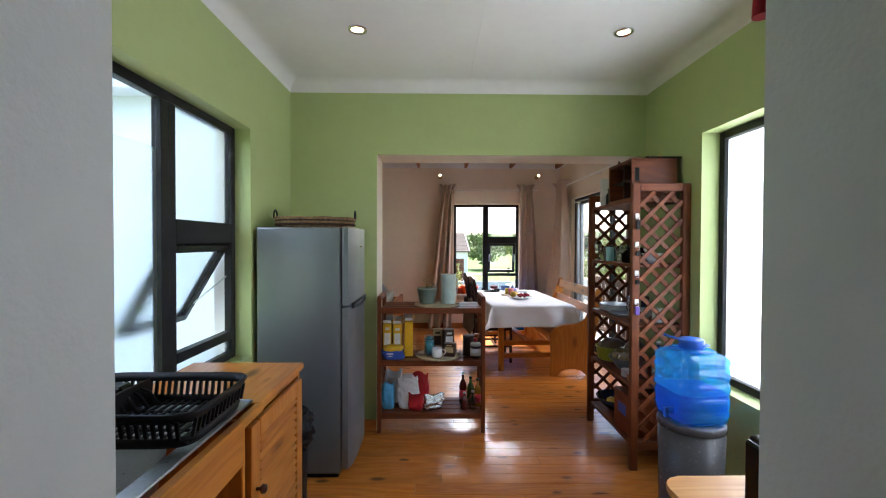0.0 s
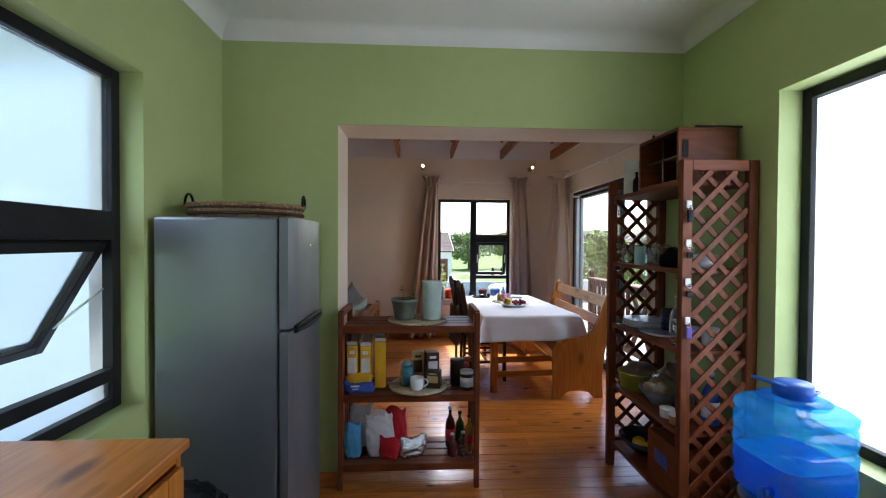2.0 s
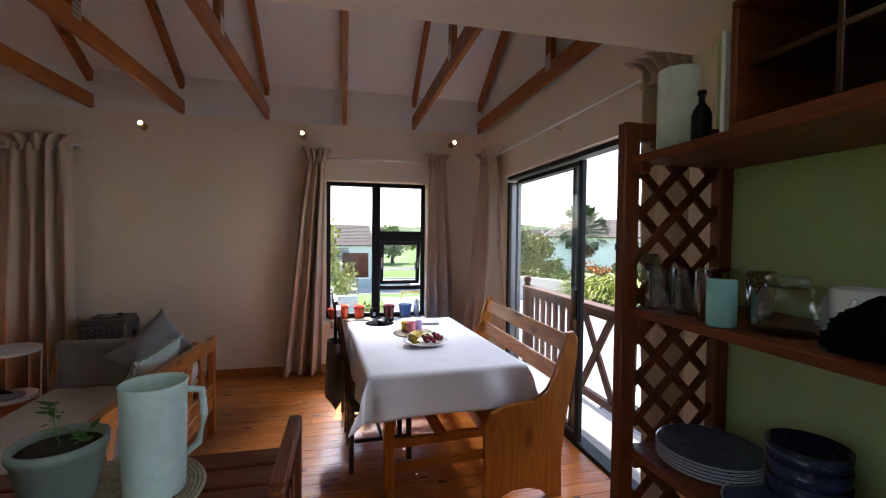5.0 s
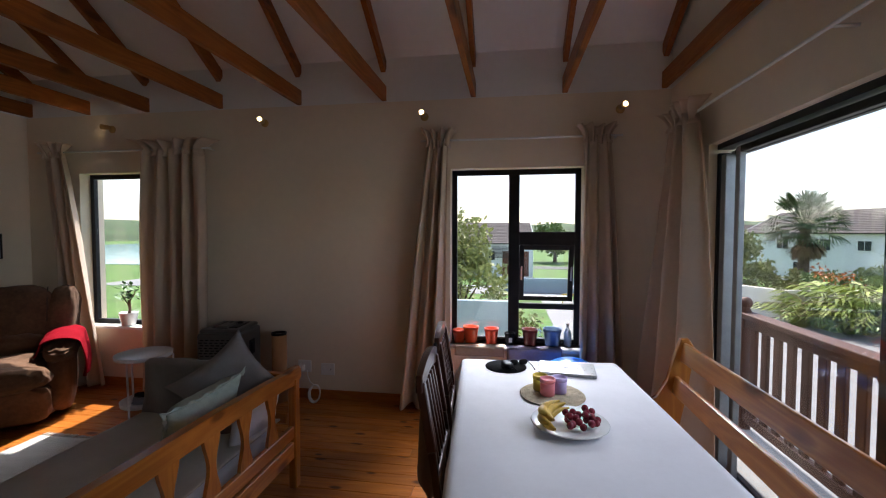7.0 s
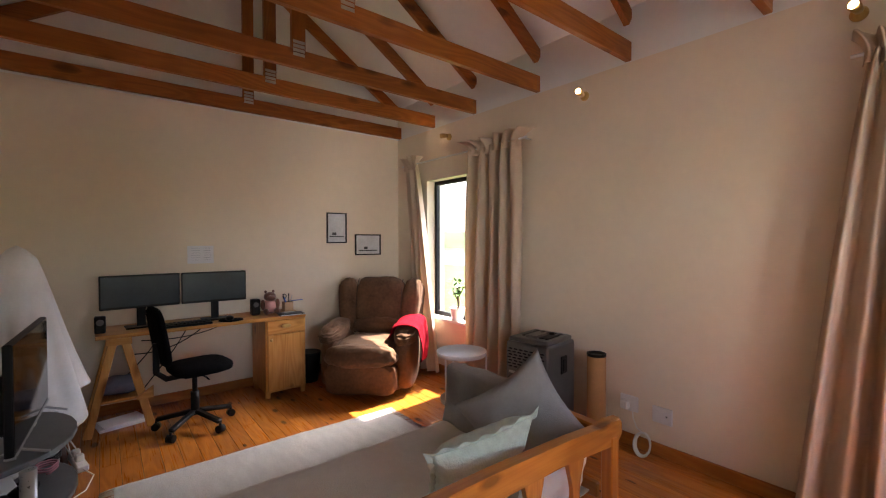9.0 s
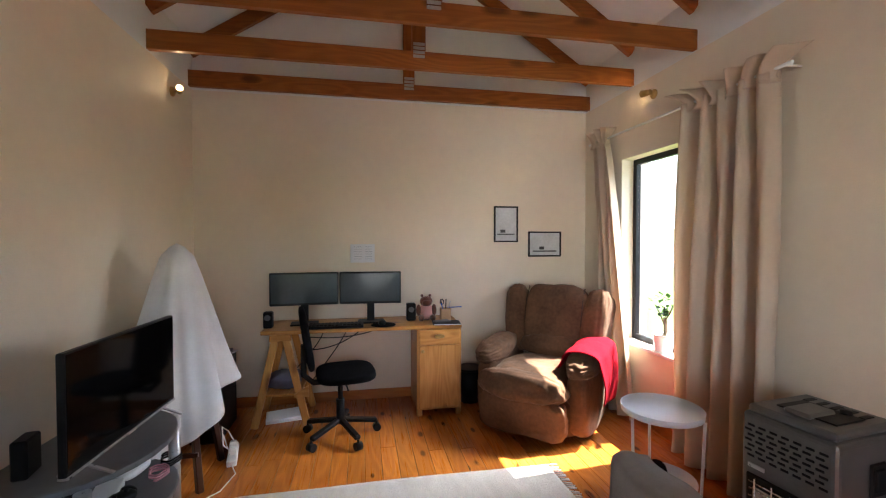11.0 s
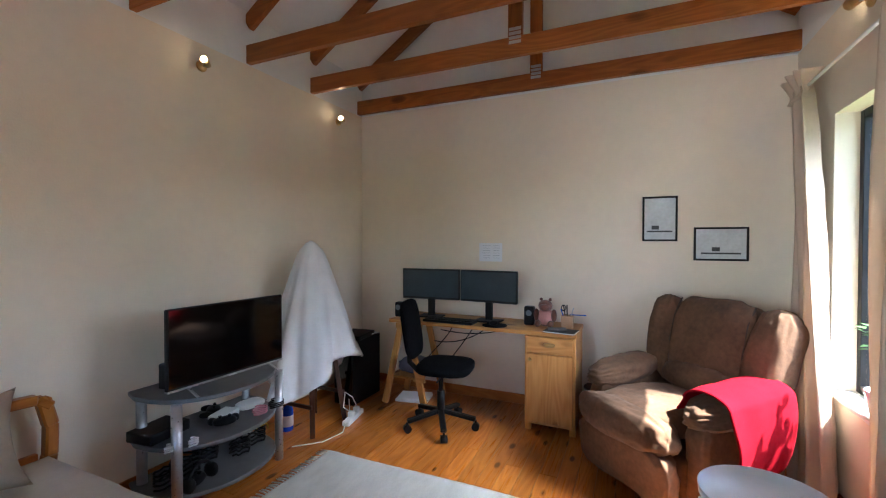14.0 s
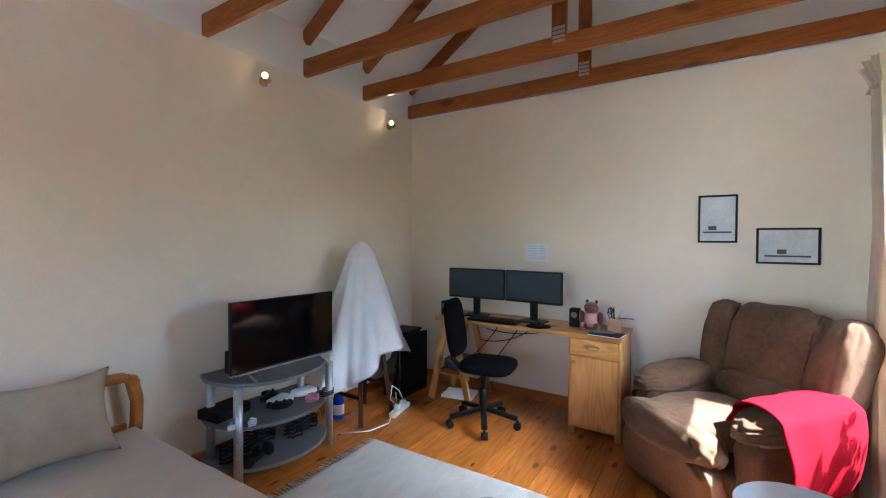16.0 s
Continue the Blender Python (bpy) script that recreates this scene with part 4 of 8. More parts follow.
        part("side_flap", B().box((0, 0, flap / 2), (0.002, s[1] * 0.8, flap), 0.0006, m=pose(s[0] * 0.46, 0, s[2] - 0.004, 0, 24, 0)), color, e)
    return e


def mug(label, at, r, h, material, rz=0, handle=True, name="mug", group=""):
    e = thing(name, label, "mug", at, rz, group=group)
    part("cup", B().lathe([(r * 0.75, 0), (r * 0.95, 0.01), (r, h), (r - 0.004, h), (r * 0.9, 0.012), (0, 0.012)], n=22), material, e)
    if handle:
        part("handle", B().tube([(r * 0.95 + 0.028 * math.sin(a), 0, h * 0.5 + h * 0.3 * math.cos(a)) for a in [math.pi * i / 9 for i in range(10)]], 0.005, 8), material, e)
    return e


def leaves(b, spots, size, rndm, up=0.5):
    """Small folded leaves at the spots."""
    for p in spots:
        a, t = rndm.uniform(0, 6.28), rndm.uniform(-0.3, 0.9)
        d = Vector((math.cos(a) * math.cos(t), math.sin(a) * math.cos(t), math.sin(t)))
        s = size * rndm.uniform(0.7, 1.3)
        w = d.cross(Vector((0, 0, 1))).normalized() * s * 0.32
        nn = d.cross(w).normalized() * s * 0.06
        p = Vector(p)
        v = [b.bm.verts.new(q) for q in (p, p + d * s * 0.45 + w - nn, p + d * s, p + d * s * 0.45 - w - nn, p + d * s * 0.45)]
        b.bm.faces.new((v[0], v[1], v[4]))
        b.bm.faces.new((v[1], v[2], v[4]))
        b.bm.faces.new((v[2], v[3], v[4]))
        b.bm.faces.new((v[3], v[0], v[4]))
    return b


def bag(label, at, s, material, rz=0, seed=0.0, name="food_bag", top=None, group=""):
    e = thing(name, label, "food bag", at, rz, group=group)
    def f(u, v):
        # a filled packet: boxy below, pressed flat and creased towards the top
        c, k = math.cos(2 * math.pi * u), math.sin(2 * math.pi * u)
        q = Vector((3.2 * c + seed, 3.2 * k, 4.5 * v))
        d = 0.14 * noise.noise(q) + 0.10 * noise.noise(q * 3.1) - 0.06 * abs(noise.noise(q * 5.7))
        foot = 0.86 + 0.14 * min(1.0, v * 6)
        return Vector((s[0] * foot * (1 + 0.6 * d) * math.copysign(abs(c) ** 0.6, c) + 0.10 * s[0] * math.sin(3 * v + seed),
                       s[1] * foot * (1 - 0.9 * v ** 2.2) * (1 + 1.6 * d) * math.copysign(abs(k) ** 0.7, k) + 0.25 * s[1] * v * math.sin(seed * 2),
                       s[2] * v * (1 + 0.06 * math.sin(5 * c + seed) * v)))
    part("bag", B().grid(f, 40, 22, True), material, e)
    if top is not None:
        part("crimp", B().box((0, 0, s[2] - 0.005), (s[0] * 0.9, 0.008, 0.05), 0.002), top, e)
    return e


YEL = tint("yellow card", (0.74, 0.42, 0.02), 0.45)
WHT = tint("white card", (0.72, 0.72, 0.70), 0.6)
BLU = tint("blue card", (0.03, 0.08, 0.38), 0.5)
REDP = tint("red film", (0.55, 0.02, 0.03), 0.35)
BRN = tint("dark brown packet", (0.05, 0.022, 0.012), 0.4)
TEAL = tint("teal sugar packet", (0.05, 0.32, 0.42), 0.4)
CLEAR = glass("clear glass jar", (0.90, 0.93, 0.93), 0.16, 0.02)
facing = CLEAR.node_tree.nodes.new("ShaderNodeLayerWeight")
facing.inputs["Blend"].default_value = 0.42
CLEAR.node_tree.links.new(facing.outputs["Facing"], CLEAR.node_tree.nodes["Mix Shader"].inputs[0])
SAUCE = tint("dark sauce", (0.09, 0.012, 0.008), 0.15)

woven_mat((0.185, 3.20, T1), 0.185)
woven_mat((0.195, 3.185, T2), 0.185)
pp = thing("plant_pot", "sage green pot with a small seedling", "plant pot", (0.105, 3.205, T1 + 0.012))
pp.scale = (0.88, 0.88, 0.92)
part("pot", B().lathe([(0.062, 0), (0.066, 0.004), (0.088, 0.115), (0.092, 0.115), (0.092, 0.135), (0.085, 0.135), (0.078, 0.10), (0.0, 0.10)], n=28), tint("sage green plastic", (0.20, 0.25, 0.21), 0.5), pp)
part("soil", B().lathe([(0, 0.112), (0.079, 0.108), (0.079, 0.118), (0.04, 0.126), (0, 0.122)], n=20), "soil", pp)
rs = random.Random(3)
part("seedling", leaves(B().tube([(0.0, 0, 0.12), (-0.01, 0, 0.17), (-0.015, 0.01, 0.215)], 0.0018, 5), [(-0.012 + rs.uniform(-.012, .012), rs.uniform(-.012, .012), rs.uniform(.15, .22)) for _ in range(14)] + [(0.03 + rs.uniform(-.03, .03), rs.uniform(-.03, .03), rs.uniform(.125, .15)) for _ in range(14)], 0.028, rs), "leaf", pp)
pt = thing("water_pitcher", "tall pale mint plastic water pitcher", "pitcher", (0.275, 3.20, T1 + 0.012))
part("body", B().lathe([(0.053, 0), (0.056, 0.005), (0.061, 0.225), (0.063, 0.232), (0.060, 0.232), (0.057, 0.225), (0.051, 0.012), (0, 0.012)], n=28), tint("mint plastic", (0.55, 0.70, 0.64), 0.35), pt)
part("handle", B().tube([(0.045, 0.04, 0.20), (0.072, 0.06, 0.19), (0.076, 0.064, 0.13), (0.066, 0.058, 0.07), (0.042, 0.04, 0.055)], 0.008, 8), tint("mint plastic", (0.6, 0.7, 0.66)), pt)

for k, (x, hh) in enumerate(((-0.205, 0.255), (-0.130, 0.25), (-0.045, 0.275))):
    carton("yellow and white cereal carton with an open top", (x, 3.235, T2), (0.066, 0.16, hh), YEL, 3 * k, WHT if k < 2 else None, flap=0.045, group="yellow cartons")
fk = bag("crumpled blue and yellow packet before the cartons", (-0.155, 3.10, T2), (0.085, 0.045, 0.075), BLU, 4, 8.0, "packet")
part("yellow_band", B().blob((0, 0.004, 0.078), (0.078, 0.036, 0.026), 2.6, 28, 12, 0.25, 3), YEL, fk, "yellow folded top")
part("printed_bar", B().box((-0.02, -0.046, 0.045), (0.05, 0.003, 0.010), 0.001).box((-0.02, -0.046, 0.028), (0.035, 0.003, 0.006), 0.001), WHT, fk)
jar("sugar_jar", "glass clip jar of blue wrapped sweets", (0.125, 3.17, T2 + 0.012), 0.045, 0.15, CLEAR, CLEAR, 0.03, 0.8)
bag("teal foil sweet bag standing in the jar", (0.125, 3.17, T2 + 0.02), (0.036, 0.036, 0.13), TEAL, 20, 14.0, "sweet_bag")
carton("brown paper coffee packet with a folded top", (0.19, 3.26, T2 + 0.012), (0.075, 0.06, 0.185), tint("kraft card", (0.42, 0.33, 0.18)), 0, BRN, name="coffee_packet")
carton("black and white coffee carton", (0.275, 3.225, T2 + 0.012), (0.08, 0.075, 0.19), BRN, 12, WHT, name="coffee_packet")
carton("small dark biscuit box", (0.285, 3.13, T2 + 0.012), (0.09, 0.06, 0.10), BRN, -14, tint("kraft card", (0.4, 0.3, 0.2)), name="biscuit_box")
mug("white coffee mug on the straw placemat", (0.185, 3.085, T2 + 0.012), 0.041, 0.072, "ceramic", 15)
jar("coffee_jar", "tall dark coffee jar with a brown lid", (0.435, 3.20, T2), 0.045, 0.16, BRN, tint("brown lid", (0.05, 0.02, 0.015)), 0.022, 0.98)
jar("spread_jar", "dark spread jar with white lid and label", (0.485, 3.12, T2), 0.04, 0.115, BRN, "white_plastic", 0.02, 0.95, band=WHT)
jar("jam_jar", "small jam jar with a red lid", (0.475, 3.22, T2), 0.036, 0.13, SAUCE, REDP, 0.018)
jar("pepper_mill", "clear pepper jar with a copper lid", (0.51, 3.29, T2), 0.028, 0.15, CLEAR, tint("copper lid", (0.4, 0.15, 0.06), 0.3, metal=0.8), 0.03, 0.8)


FOIL = tint("silver foil", (0.6, 0.6, 0.62), 0.2, metal=0.9, bump=0.8, bscale=40)
WFILM = tint("white film", (0.7, 0.7, 0.72), 0.3, bump=0.6, bscale=40)
BFILM = tint("light blue film", (0.08, 0.35, 0.62), 0.3)
bag("white and red flour bag", (-0.045, 3.17, T3), (0.085, 0.06, 0.24), WFILM, 5, 1.0, "flour_bag", WFILM)
bag("red pasta packet leaning on the flour", (0.05, 3.26, T3), (0.075, 0.045, 0.24), REDP, -8, 2.0, "pasta_packet")
bag("blue packet of dry food", (-0.195, 3.15, T3), (0.05, 0.05, 0.19), BFILM, 0, 3.0)
bag("white packet behind the blue one", (-0.17, 3.28, T3), (0.07, 0.045, 0.25), WFILM, 10, 4.0)
bag("crumpled silver foil packet lying down", (0.155, 3.13, T3), (0.085, 0.05, 0.115), FOIL, 20, 5.0, "foil_packet")
bag("small red and white packet", (0.02, 3.11, T3), (0.06, 0.035, 0.12), REDP, -20, 6.0)
for x, y, h, bd, cp in ((0.395, 3.24, 0.25, SAUCE, WHT), (0.46, 3.28, 0.20, tint("green oil", (0.05, 0.12, 0.02), 0.15), tint("black cap", (0.02, 0.02, 0.02))),
                        (0.51, 3.19, 0.215, tint("amber sauce", (0.35, 0.16, 0.02), 0.15), tint("dark green cap", (0.02, 0.07, 0.03))),
                        (0.465, 3.12, 0.14, CLEAR, "silver"), (0.40, 3.12, 0.13, SAUCE, "silver")):
    bottle("small sauce bottle on the lowest slats", (x, y, T3), 0.030, h, bd, cp, REDP if h > 0.2 else None, group="sauce bottles")

# ---- lattice rack by the east wall ----
RX, RX2, RY0, RY1, RH = 1.42, 1.782, 2.492, 3.285, 1.83
rack = thing("lattice_rack", "red-brown wooden rack with lattice ends against the wall", "rack")
for y in (RY0 + 0.02, RY1 - 0.02):
    for x in (RX + 0.02, RX2 - 0.02):
        part("post", B().box((x, y, RH / 2), (0.05, 0.036, RH), 0.004), "red_z", rack)
    for z in (RH - 0.025, 0.16):
        part("rail", B().box(((RX + RX2) / 2, y, z), (RX2 - RX - 0.09, 0.030, 0.05), 0.003), "red_x", rack)
    x0, x1, z0, z1 = RX + 0.045, RX2 - 0.045, 0.185, RH - 0.05
    step = 0.118
    for sgn, dy in ((1, -0.006), (-1, 0.006)):
        c = z0 - (x1 - x0)
        while c < z1:
            pa, pb = (x0, c), (x1, c + (x1 - x0))
            t0 = max(0.0, (z0 - pa[1]) / (x1 - x0))
            t1 = min(1.0, (z1 - pa[1]) / (x1 - x0))
            if t1 - t0 > 0.08:
                a = (pa[0] + (x1 - x0) * t0, pa[1] + (x1 - x0) * t0)
                b_ = (pa[0] + (x1 - x0) * t1, pa[1] + (x1 - x0) * t1)
                if sgn < 0:
                    a, b_ = (x0 + x1 - a[0], a[1]), (x0 + x1 - b_[0], b_[1])
                part("lattice_slat", B().beam((a[0], y + dy, a[1]), (b_[0], y + dy, b_[1]), 0.010, 0.026, 0.002), "red_z", rack)
            c += step
SH = (1.735, 1.315, 0.925, 0.535, 0.165)
for z in SH:
    part("shelf", B().box(((RX + RX2) / 2 + 0.005, (RY0 + RY1) / 2, z - 0.011), (RX2 - RX - 0.02, RY1 - RY0 - 0.075, 0.022), 0.003), "red_y", rack)
    part("cleat", B().box((RX + 0.03, RY0 + 0.055, z - 0.036), (0.03, 0.05, 0.028), 0.003), "red_y", rack)
    part("cleat", B().box((RX + 0.03, RY1 - 0.055, z - 0.036), (0.03, 0.05, 0.028), 0.003), "red_y", rack)

# wooden crate radio-like box and tray on the top shelf
cr = thing("wooden_crate", "dark stained wooden crate lying open on its side", "crate", (1.60, 2.775, SH[0]))
for nm, c, s, mt in (("base", (0, 0, 0.008), (0.30, 0.37, 0.016), "red_y"), ("top", (0, 0, 0.262), (0.30, 0.37, 0.016), "red_y"),
                     ("end", (0, -0.177, 0.135), (0.30, 0.016, 0.238), "red_x"), ("end", (0, 0.177, 0.135), (0.30, 0.016, 0.238), "red_x"),
                     ("back", (0.142, 0, 0.135), (0.016, 0.338, 0.238), "red_y")):
    part(nm, B().box(c, s, 0.003), mt, cr)
part("divider", B().box((-0.02, 0.0, 0.135), (0.20, 0.012, 0.238), 0.002).box((-0.02, 0.0, 0.14), (0.20, 0.338, 0.012), 0.002), "dark_y", cr)
# panel is not cut: a black block gives the shade of the hand hole
part("grip_hole", B().box((-0.115, -0.1865, 0.165), (0.030, 0.004, 0.085), 0.0019), "black", cr, "black block for the shade inside the hand hole")
ty = thing("candle_tray", "black tray with small yellow candles on the crate", "tray", (1.66, 2.70, SH[0] + 0.271))
part("tray", B().box((0.01, 0.0, 0.004), (0.22, 0.16, 0.008), 0.002).box((0.01, -0.086, 0.010), (0.24, 0.014, 0.008), 0.002).box((0.01, 0.086, 0.010), (0.24, 0.014, 0.008), 0.002), "black", ty)
for x, y in ((-0.05, 0.02), (0.02, -0.03), (0.045, 0.03), (-0.01, 0.05)):
    part("candle", B().lathe([(0.011, 0.004), (0.011, 0.034), (0.004, 0.037), (0.002, 0.05), (0, 0.05)], n=10, c=(x, y, 0)), tint("yellow wax", (0.75, 0.60, 0.18), 0.5), ty)
solo("figurine", B().lathe([(0.012, 0), (0.005, 0.012), (0.008, 0.028), (0, 0.04)], n=10), "black", "tiny black figurine on the crate", "figurine", (1.50, 2.90, SH[0] + 0.271))
solo("kitchen_roll", B().lathe([(0.05, 0), (0.05, 0.22), (0.02, 0.22), (0.02, 0.19), (0, 0.19)], n=24), tint("paper roll", (0.72, 0.73, 0.72), 0.9, bump=0.4, bscale=80), "white kitchen paper roll standing upright", "paper roll", (1.53, 3.19, SH[0]))
solo("book", B().box((0, 0, 0.115), (0.16, 0.012, 0.23), 0.002), "paper", "white thin book leaning on the crate", "book", (1.55, 2.995, SH[0]))
bottle("small black bottle beside the paper roll", (1.50, 3.08, SH[0]), 0.022, 0.13, "black", "black", name="spice_bottle")

def tumbler(at, r=0.033, h=0.115, group="drinking glasses"):
    e = thing("drinking_glass", "clear drinking glass on the rack", "glass", at, group=group)
    part("glass", B().lathe([(r * 0.8, 0), (r * 0.82, 0.008), (r, h), (r - 0.002, h), (r * 0.78, 0.012), (0, 0.012)], n=16), CLEAR, e)
    return e


for x, y in ((1.50, 3.20), (1.51, 3.12), (1.50, 3.04), (1.58, 3.18), (1.58, 3.09), (1.66, 3.15), (1.66, 3.05)):
    tumbler((x, y, SH[1]))
wg = thing("wine_glass", "clear stemmed wine glass", "glass", (1.475, 3.225, SH[1]))
part("glass", B().lathe([(0.032, 0), (0.030, 0.003), (0.004, 0.008), (0.004, 0.06), (0.025, 0.08), (0.034, 0.11), (0.028, 0.15), (0.027, 0.15), (0.032, 0.11), (0.02, 0.08), (0, 0.075)], n=16), CLEAR, wg)
jar("tea_glass", "teal patterned tall glass", (1.475, 2.985, SH[1]), 0.03, 0.125, tint("teal glass", (0.25, 0.5, 0.5), 0.15), None)
jar("glass_teapot", "clear round glass teapot with a lid", (1.55, 2.90, SH[1]), 0.065, 0.12, CLEAR, CLEAR, 0.025, 0.55)
mug("white ceramic mug beside the teapot", (1.63, 2.82, SH[1]), 0.05, 0.10, "ceramic", 200)
bag("black folded cloth bag on the shelf", (1.53, 2.70, SH[1]), (0.06, 0.10, 0.10), "black_soft", 10, 3.3, "cloth_bag")
for k in range(3):
    solo("bowl", B().lathe([(0.04, 0), (0.075, 0.045), (0.07, 0.045), (0.036, 0.006), (0, 0.006)], n=24), "ceramic", "white ceramic bowl stacked on the shelf", "bowl", (1.62, 2.645, SH[1] + 0.012 * k), group="white bowls")


def plate(at, r=0.125, group="plates", label="white dinner plate with a dark rim"):
    e = thing("plate", label, "plate", at, group=group)
    part("dish", B().lathe([(r * 0.6, 0), (r * 0.68, 0.004), (r, 0.018), (r - 0.002, 0.021), (r * 0.66, 0.008), (0, 0.007)], n=32), "ceramic", e)
    part("rim", B().lathe([(r - 0.003, 0.0205), (r + 0.001, 0.0195)], n=32), tint("dark blue rim", (0.03, 0.04, 0.09), 0.3), e)
    return e


for k in range(5):
    plate((1.575, 3.10, SH[2] + 0.0085 * k), group="stacked plates")
plate((1.555, 2.89, SH[2]), 0.115, "stacked plates")
for k in range(3):
    solo("bowl", B().lathe([(0.04, 0), (0.073, 0.012), (0.078, 0.06), (0.073, 0.06), (0.068, 0.016), (0, 0.01)], n=24), tint("navy glaze", (0.012, 0.018, 0.05), 0.25), "dark navy glazed bowl in a stack", "bowl", (1.66, 2.93, SH[2] + 0.036 * k), group="navy bowls")
for k in range(2):
    solo("bowl", B().lathe([(0.035, 0), (0.07, 0.055), (0.066, 0.055), (0.03, 0.006), (0, 0.006)], n=24), "ceramic", "white ceramic cereal bowl on a shelf", "bowl", (1.62, 2.76, SH[2] + 0.014 * k), group="white bowls")
bottle("empty clear glass bottle", (1.51, 2.665, SH[2]), 0.042, 0.25, CLEAR, CLEAR, neck=0.4)
mug("white mug behind the lattice", (1.66, 2.64, SH[2]), 0.04, 0.09, "ceramic", 90)
lm = tint("lime plastic", (0.33, 0.38, 0.03), 0.4)
tub = thing("bread_tub", "lime green tub filled with a bread loaf", "tub", (1.57, 3.15, SH[3]))
part("tub", B().lathe([(0.085, 0), (0.10, 0.01), (0.115, 0.10), (0.118, 0.10), (0.118, 0.108), (0.11, 0.108), (0.095, 0.02), (0, 0.02)], n=28, sx=1.1), lm, tub)
part("loaf", B().blob((0, 0, 0.105), (0.10, 0.085, 0.055), 2.4, wob=0.25, seed=2), tint("brown bread bag", (0.20, 0.12, 0.07), 0.45, bump=0.6, bscale=30), tub)
fb = thing("fruit_bowl", "dark bowl of onions and ginger under clear film", "bowl", (1.56, 2.90, SH[3]))
part("bowl", B().lathe([(0.05, 0), (0.115, 0.085), (0.11, 0.085), (0.045, 0.008), (0, 0.008)], n=28), "grey_plastic", fb)
for k, (x, y, z) in enumerate(((0, 0, .085), (.05, .03, .08), (-.05, .03, .08), (.02, -.05, .085), (-.03, -.04, .085), (0.0, .05, .10))):
    part("onion", B().blob((x, y, z), (0.036, 0.036, 0.032), 2.0, 14, 8), tint("onion skin", (0.48, 0.33, 0.13), 0.4), fb)
part("film", B().blob((0.0, 0.0, 0.10), (0.10, 0.10, 0.055), 2.0, 24, 10, wob=0.35, seed=4), glass("crinkled film", (0.9, 0.9, 0.9), 0.22, 0.15), fb, "clear plastic film")
bag("clear plastic bag of bread behind the bowl", (1.67, 3.0, SH[3]), (0.07, 0.09, 0.2), tint("bread bag", (0.3, 0.22, 0.14), 0.3, bump=0.6), 30, 9.0, "bread_bag")
bag("black upright coffee pouch on the rack", (1.58, 2.70, SH[3]), (0.055, 0.04, 0.24), BRN, 80, 7.0, "coffee_pouch")
jar("white_tub", "small white plastic tub with lid", (1.49, 2.72, SH[3]), 0.035, 0.05, "white_plastic", "white_plastic", 0.01, 1.0, group="small tubs")
jar("white_tub", "small tub of orange spice", (1.49, 2.635, SH[3]), 0.035, 0.05, tint("orange spice", (0.5, 0.22, 0.06)), "white_plastic", 0.008, 1.0, group="small tubs")
bottle("blue and white cleaning bottle", (1.66, 2.63, SH[3] - 0.0), 0.04, 0.26, BLU, "white_plastic", WHT)
lb = thing("fruit_bowl", "wide dark blue bowl with lemons", "bowl", (1.58, 3.08, SH[4]))
part("bowl", B().lathe([(0.06, 0), (0.12, 0.05), (0.155, 0.10), (0.15, 0.10), (0.11, 0.05), (0.05, 0.01), (0, 0.01)], n=32), tint("dark glazed blue", (0.02, 0.03, 0.05), 0.2), lb)
for k, (x, y, z) in enumerate(((-0.06, -0.03, .06), (-0.01, -0.06, .06), (-0.03, 0.03, .055), (0.05, 0.0, .06))):
    part("lemon", B().blob((x, y, z), (0.040, 0.030, 0.030), 2.0, 14, 8), tint("lemon peel", (0.75, 0.50, 0.03), 0.4, bump=0.3, bscale=200), lb)
cb = thing("cardboard_box", "reddish wooden produce box on the lowest shelf", "box", (1.60, 2.72, SH[4]))
part("box", B().box((0, 0, 0.13), (0.28, 0.26, 0.26), 0.004), "red_y", cb)
part("printed_panel", B().box((-0.1415, 0, 0.15), (0.002, 0.12, 0.07), 0), BLU, cb)
# key hooks on the near post
for k, z in enumerate((1.60, 1.42, 1.24, 1.06)):
    hk = thing("key_hook", "white adhesive key hook on the rack post", "hook", (RX + 0.022, RY0 - 0.0005, z), group="key hooks")
    part("plate", B().box((0, -0.003, 0.02), (0.026, 0.006, 0.034), 0.003), "white_plastic", hk)
    part("hook", B().tube([(0, -0.006, 0.012), (0, -0.014, 0.004), (0, -0.018, 0.010)], 0.0025, 6), "chrome", hk)
    kk = thing("key_bunch", ("black car key", "keys with a dark fob", "black key fob", "keys on a purple tag")[k] + " hanging from a hook", "keys", (RX + 0.022, RY0 - 0.014, z))
    part("fob", B().box((0, 0, -0.035), (0.03, 0.012, (0.06, 0.03, 0.03, 0.055)[k]), 0.006, seg=2), tint("purple tag", (0.10, 0.05, 0.30)) if k == 3 else "black", kk)
    part("ring", B().tube([(0.01 * math.cos(a), 0, 0.002 + 0.01 * math.sin(a)) for a in [2 * math.pi * i / 14 for i in range(14)]], 0.0014, 5, True), "chrome", kk)

# ---- water jug on a grey bin ----
gb = thing("bin", "tall round grey bin with a flat lid", "bin", (1.475, 1.96, 0))
GREYBIN = tint("grey bin plastic", (0.085, 0.085, 0.095), 0.25)
part("body", B().lathe([(0.135, 0), (0.142, 0.01), (0.152, 0.53), (0.146, 0.53), (0.135, 0.02), (0, 0.02)], n=36), GREYBIN, gb)
part("lid", B().lathe([(0.150, 0.526), (0.157, 0.53), (0.157, 0.556), (0.150, 0.566), (0, 0.568)], n=36), GREYBIN, gb)
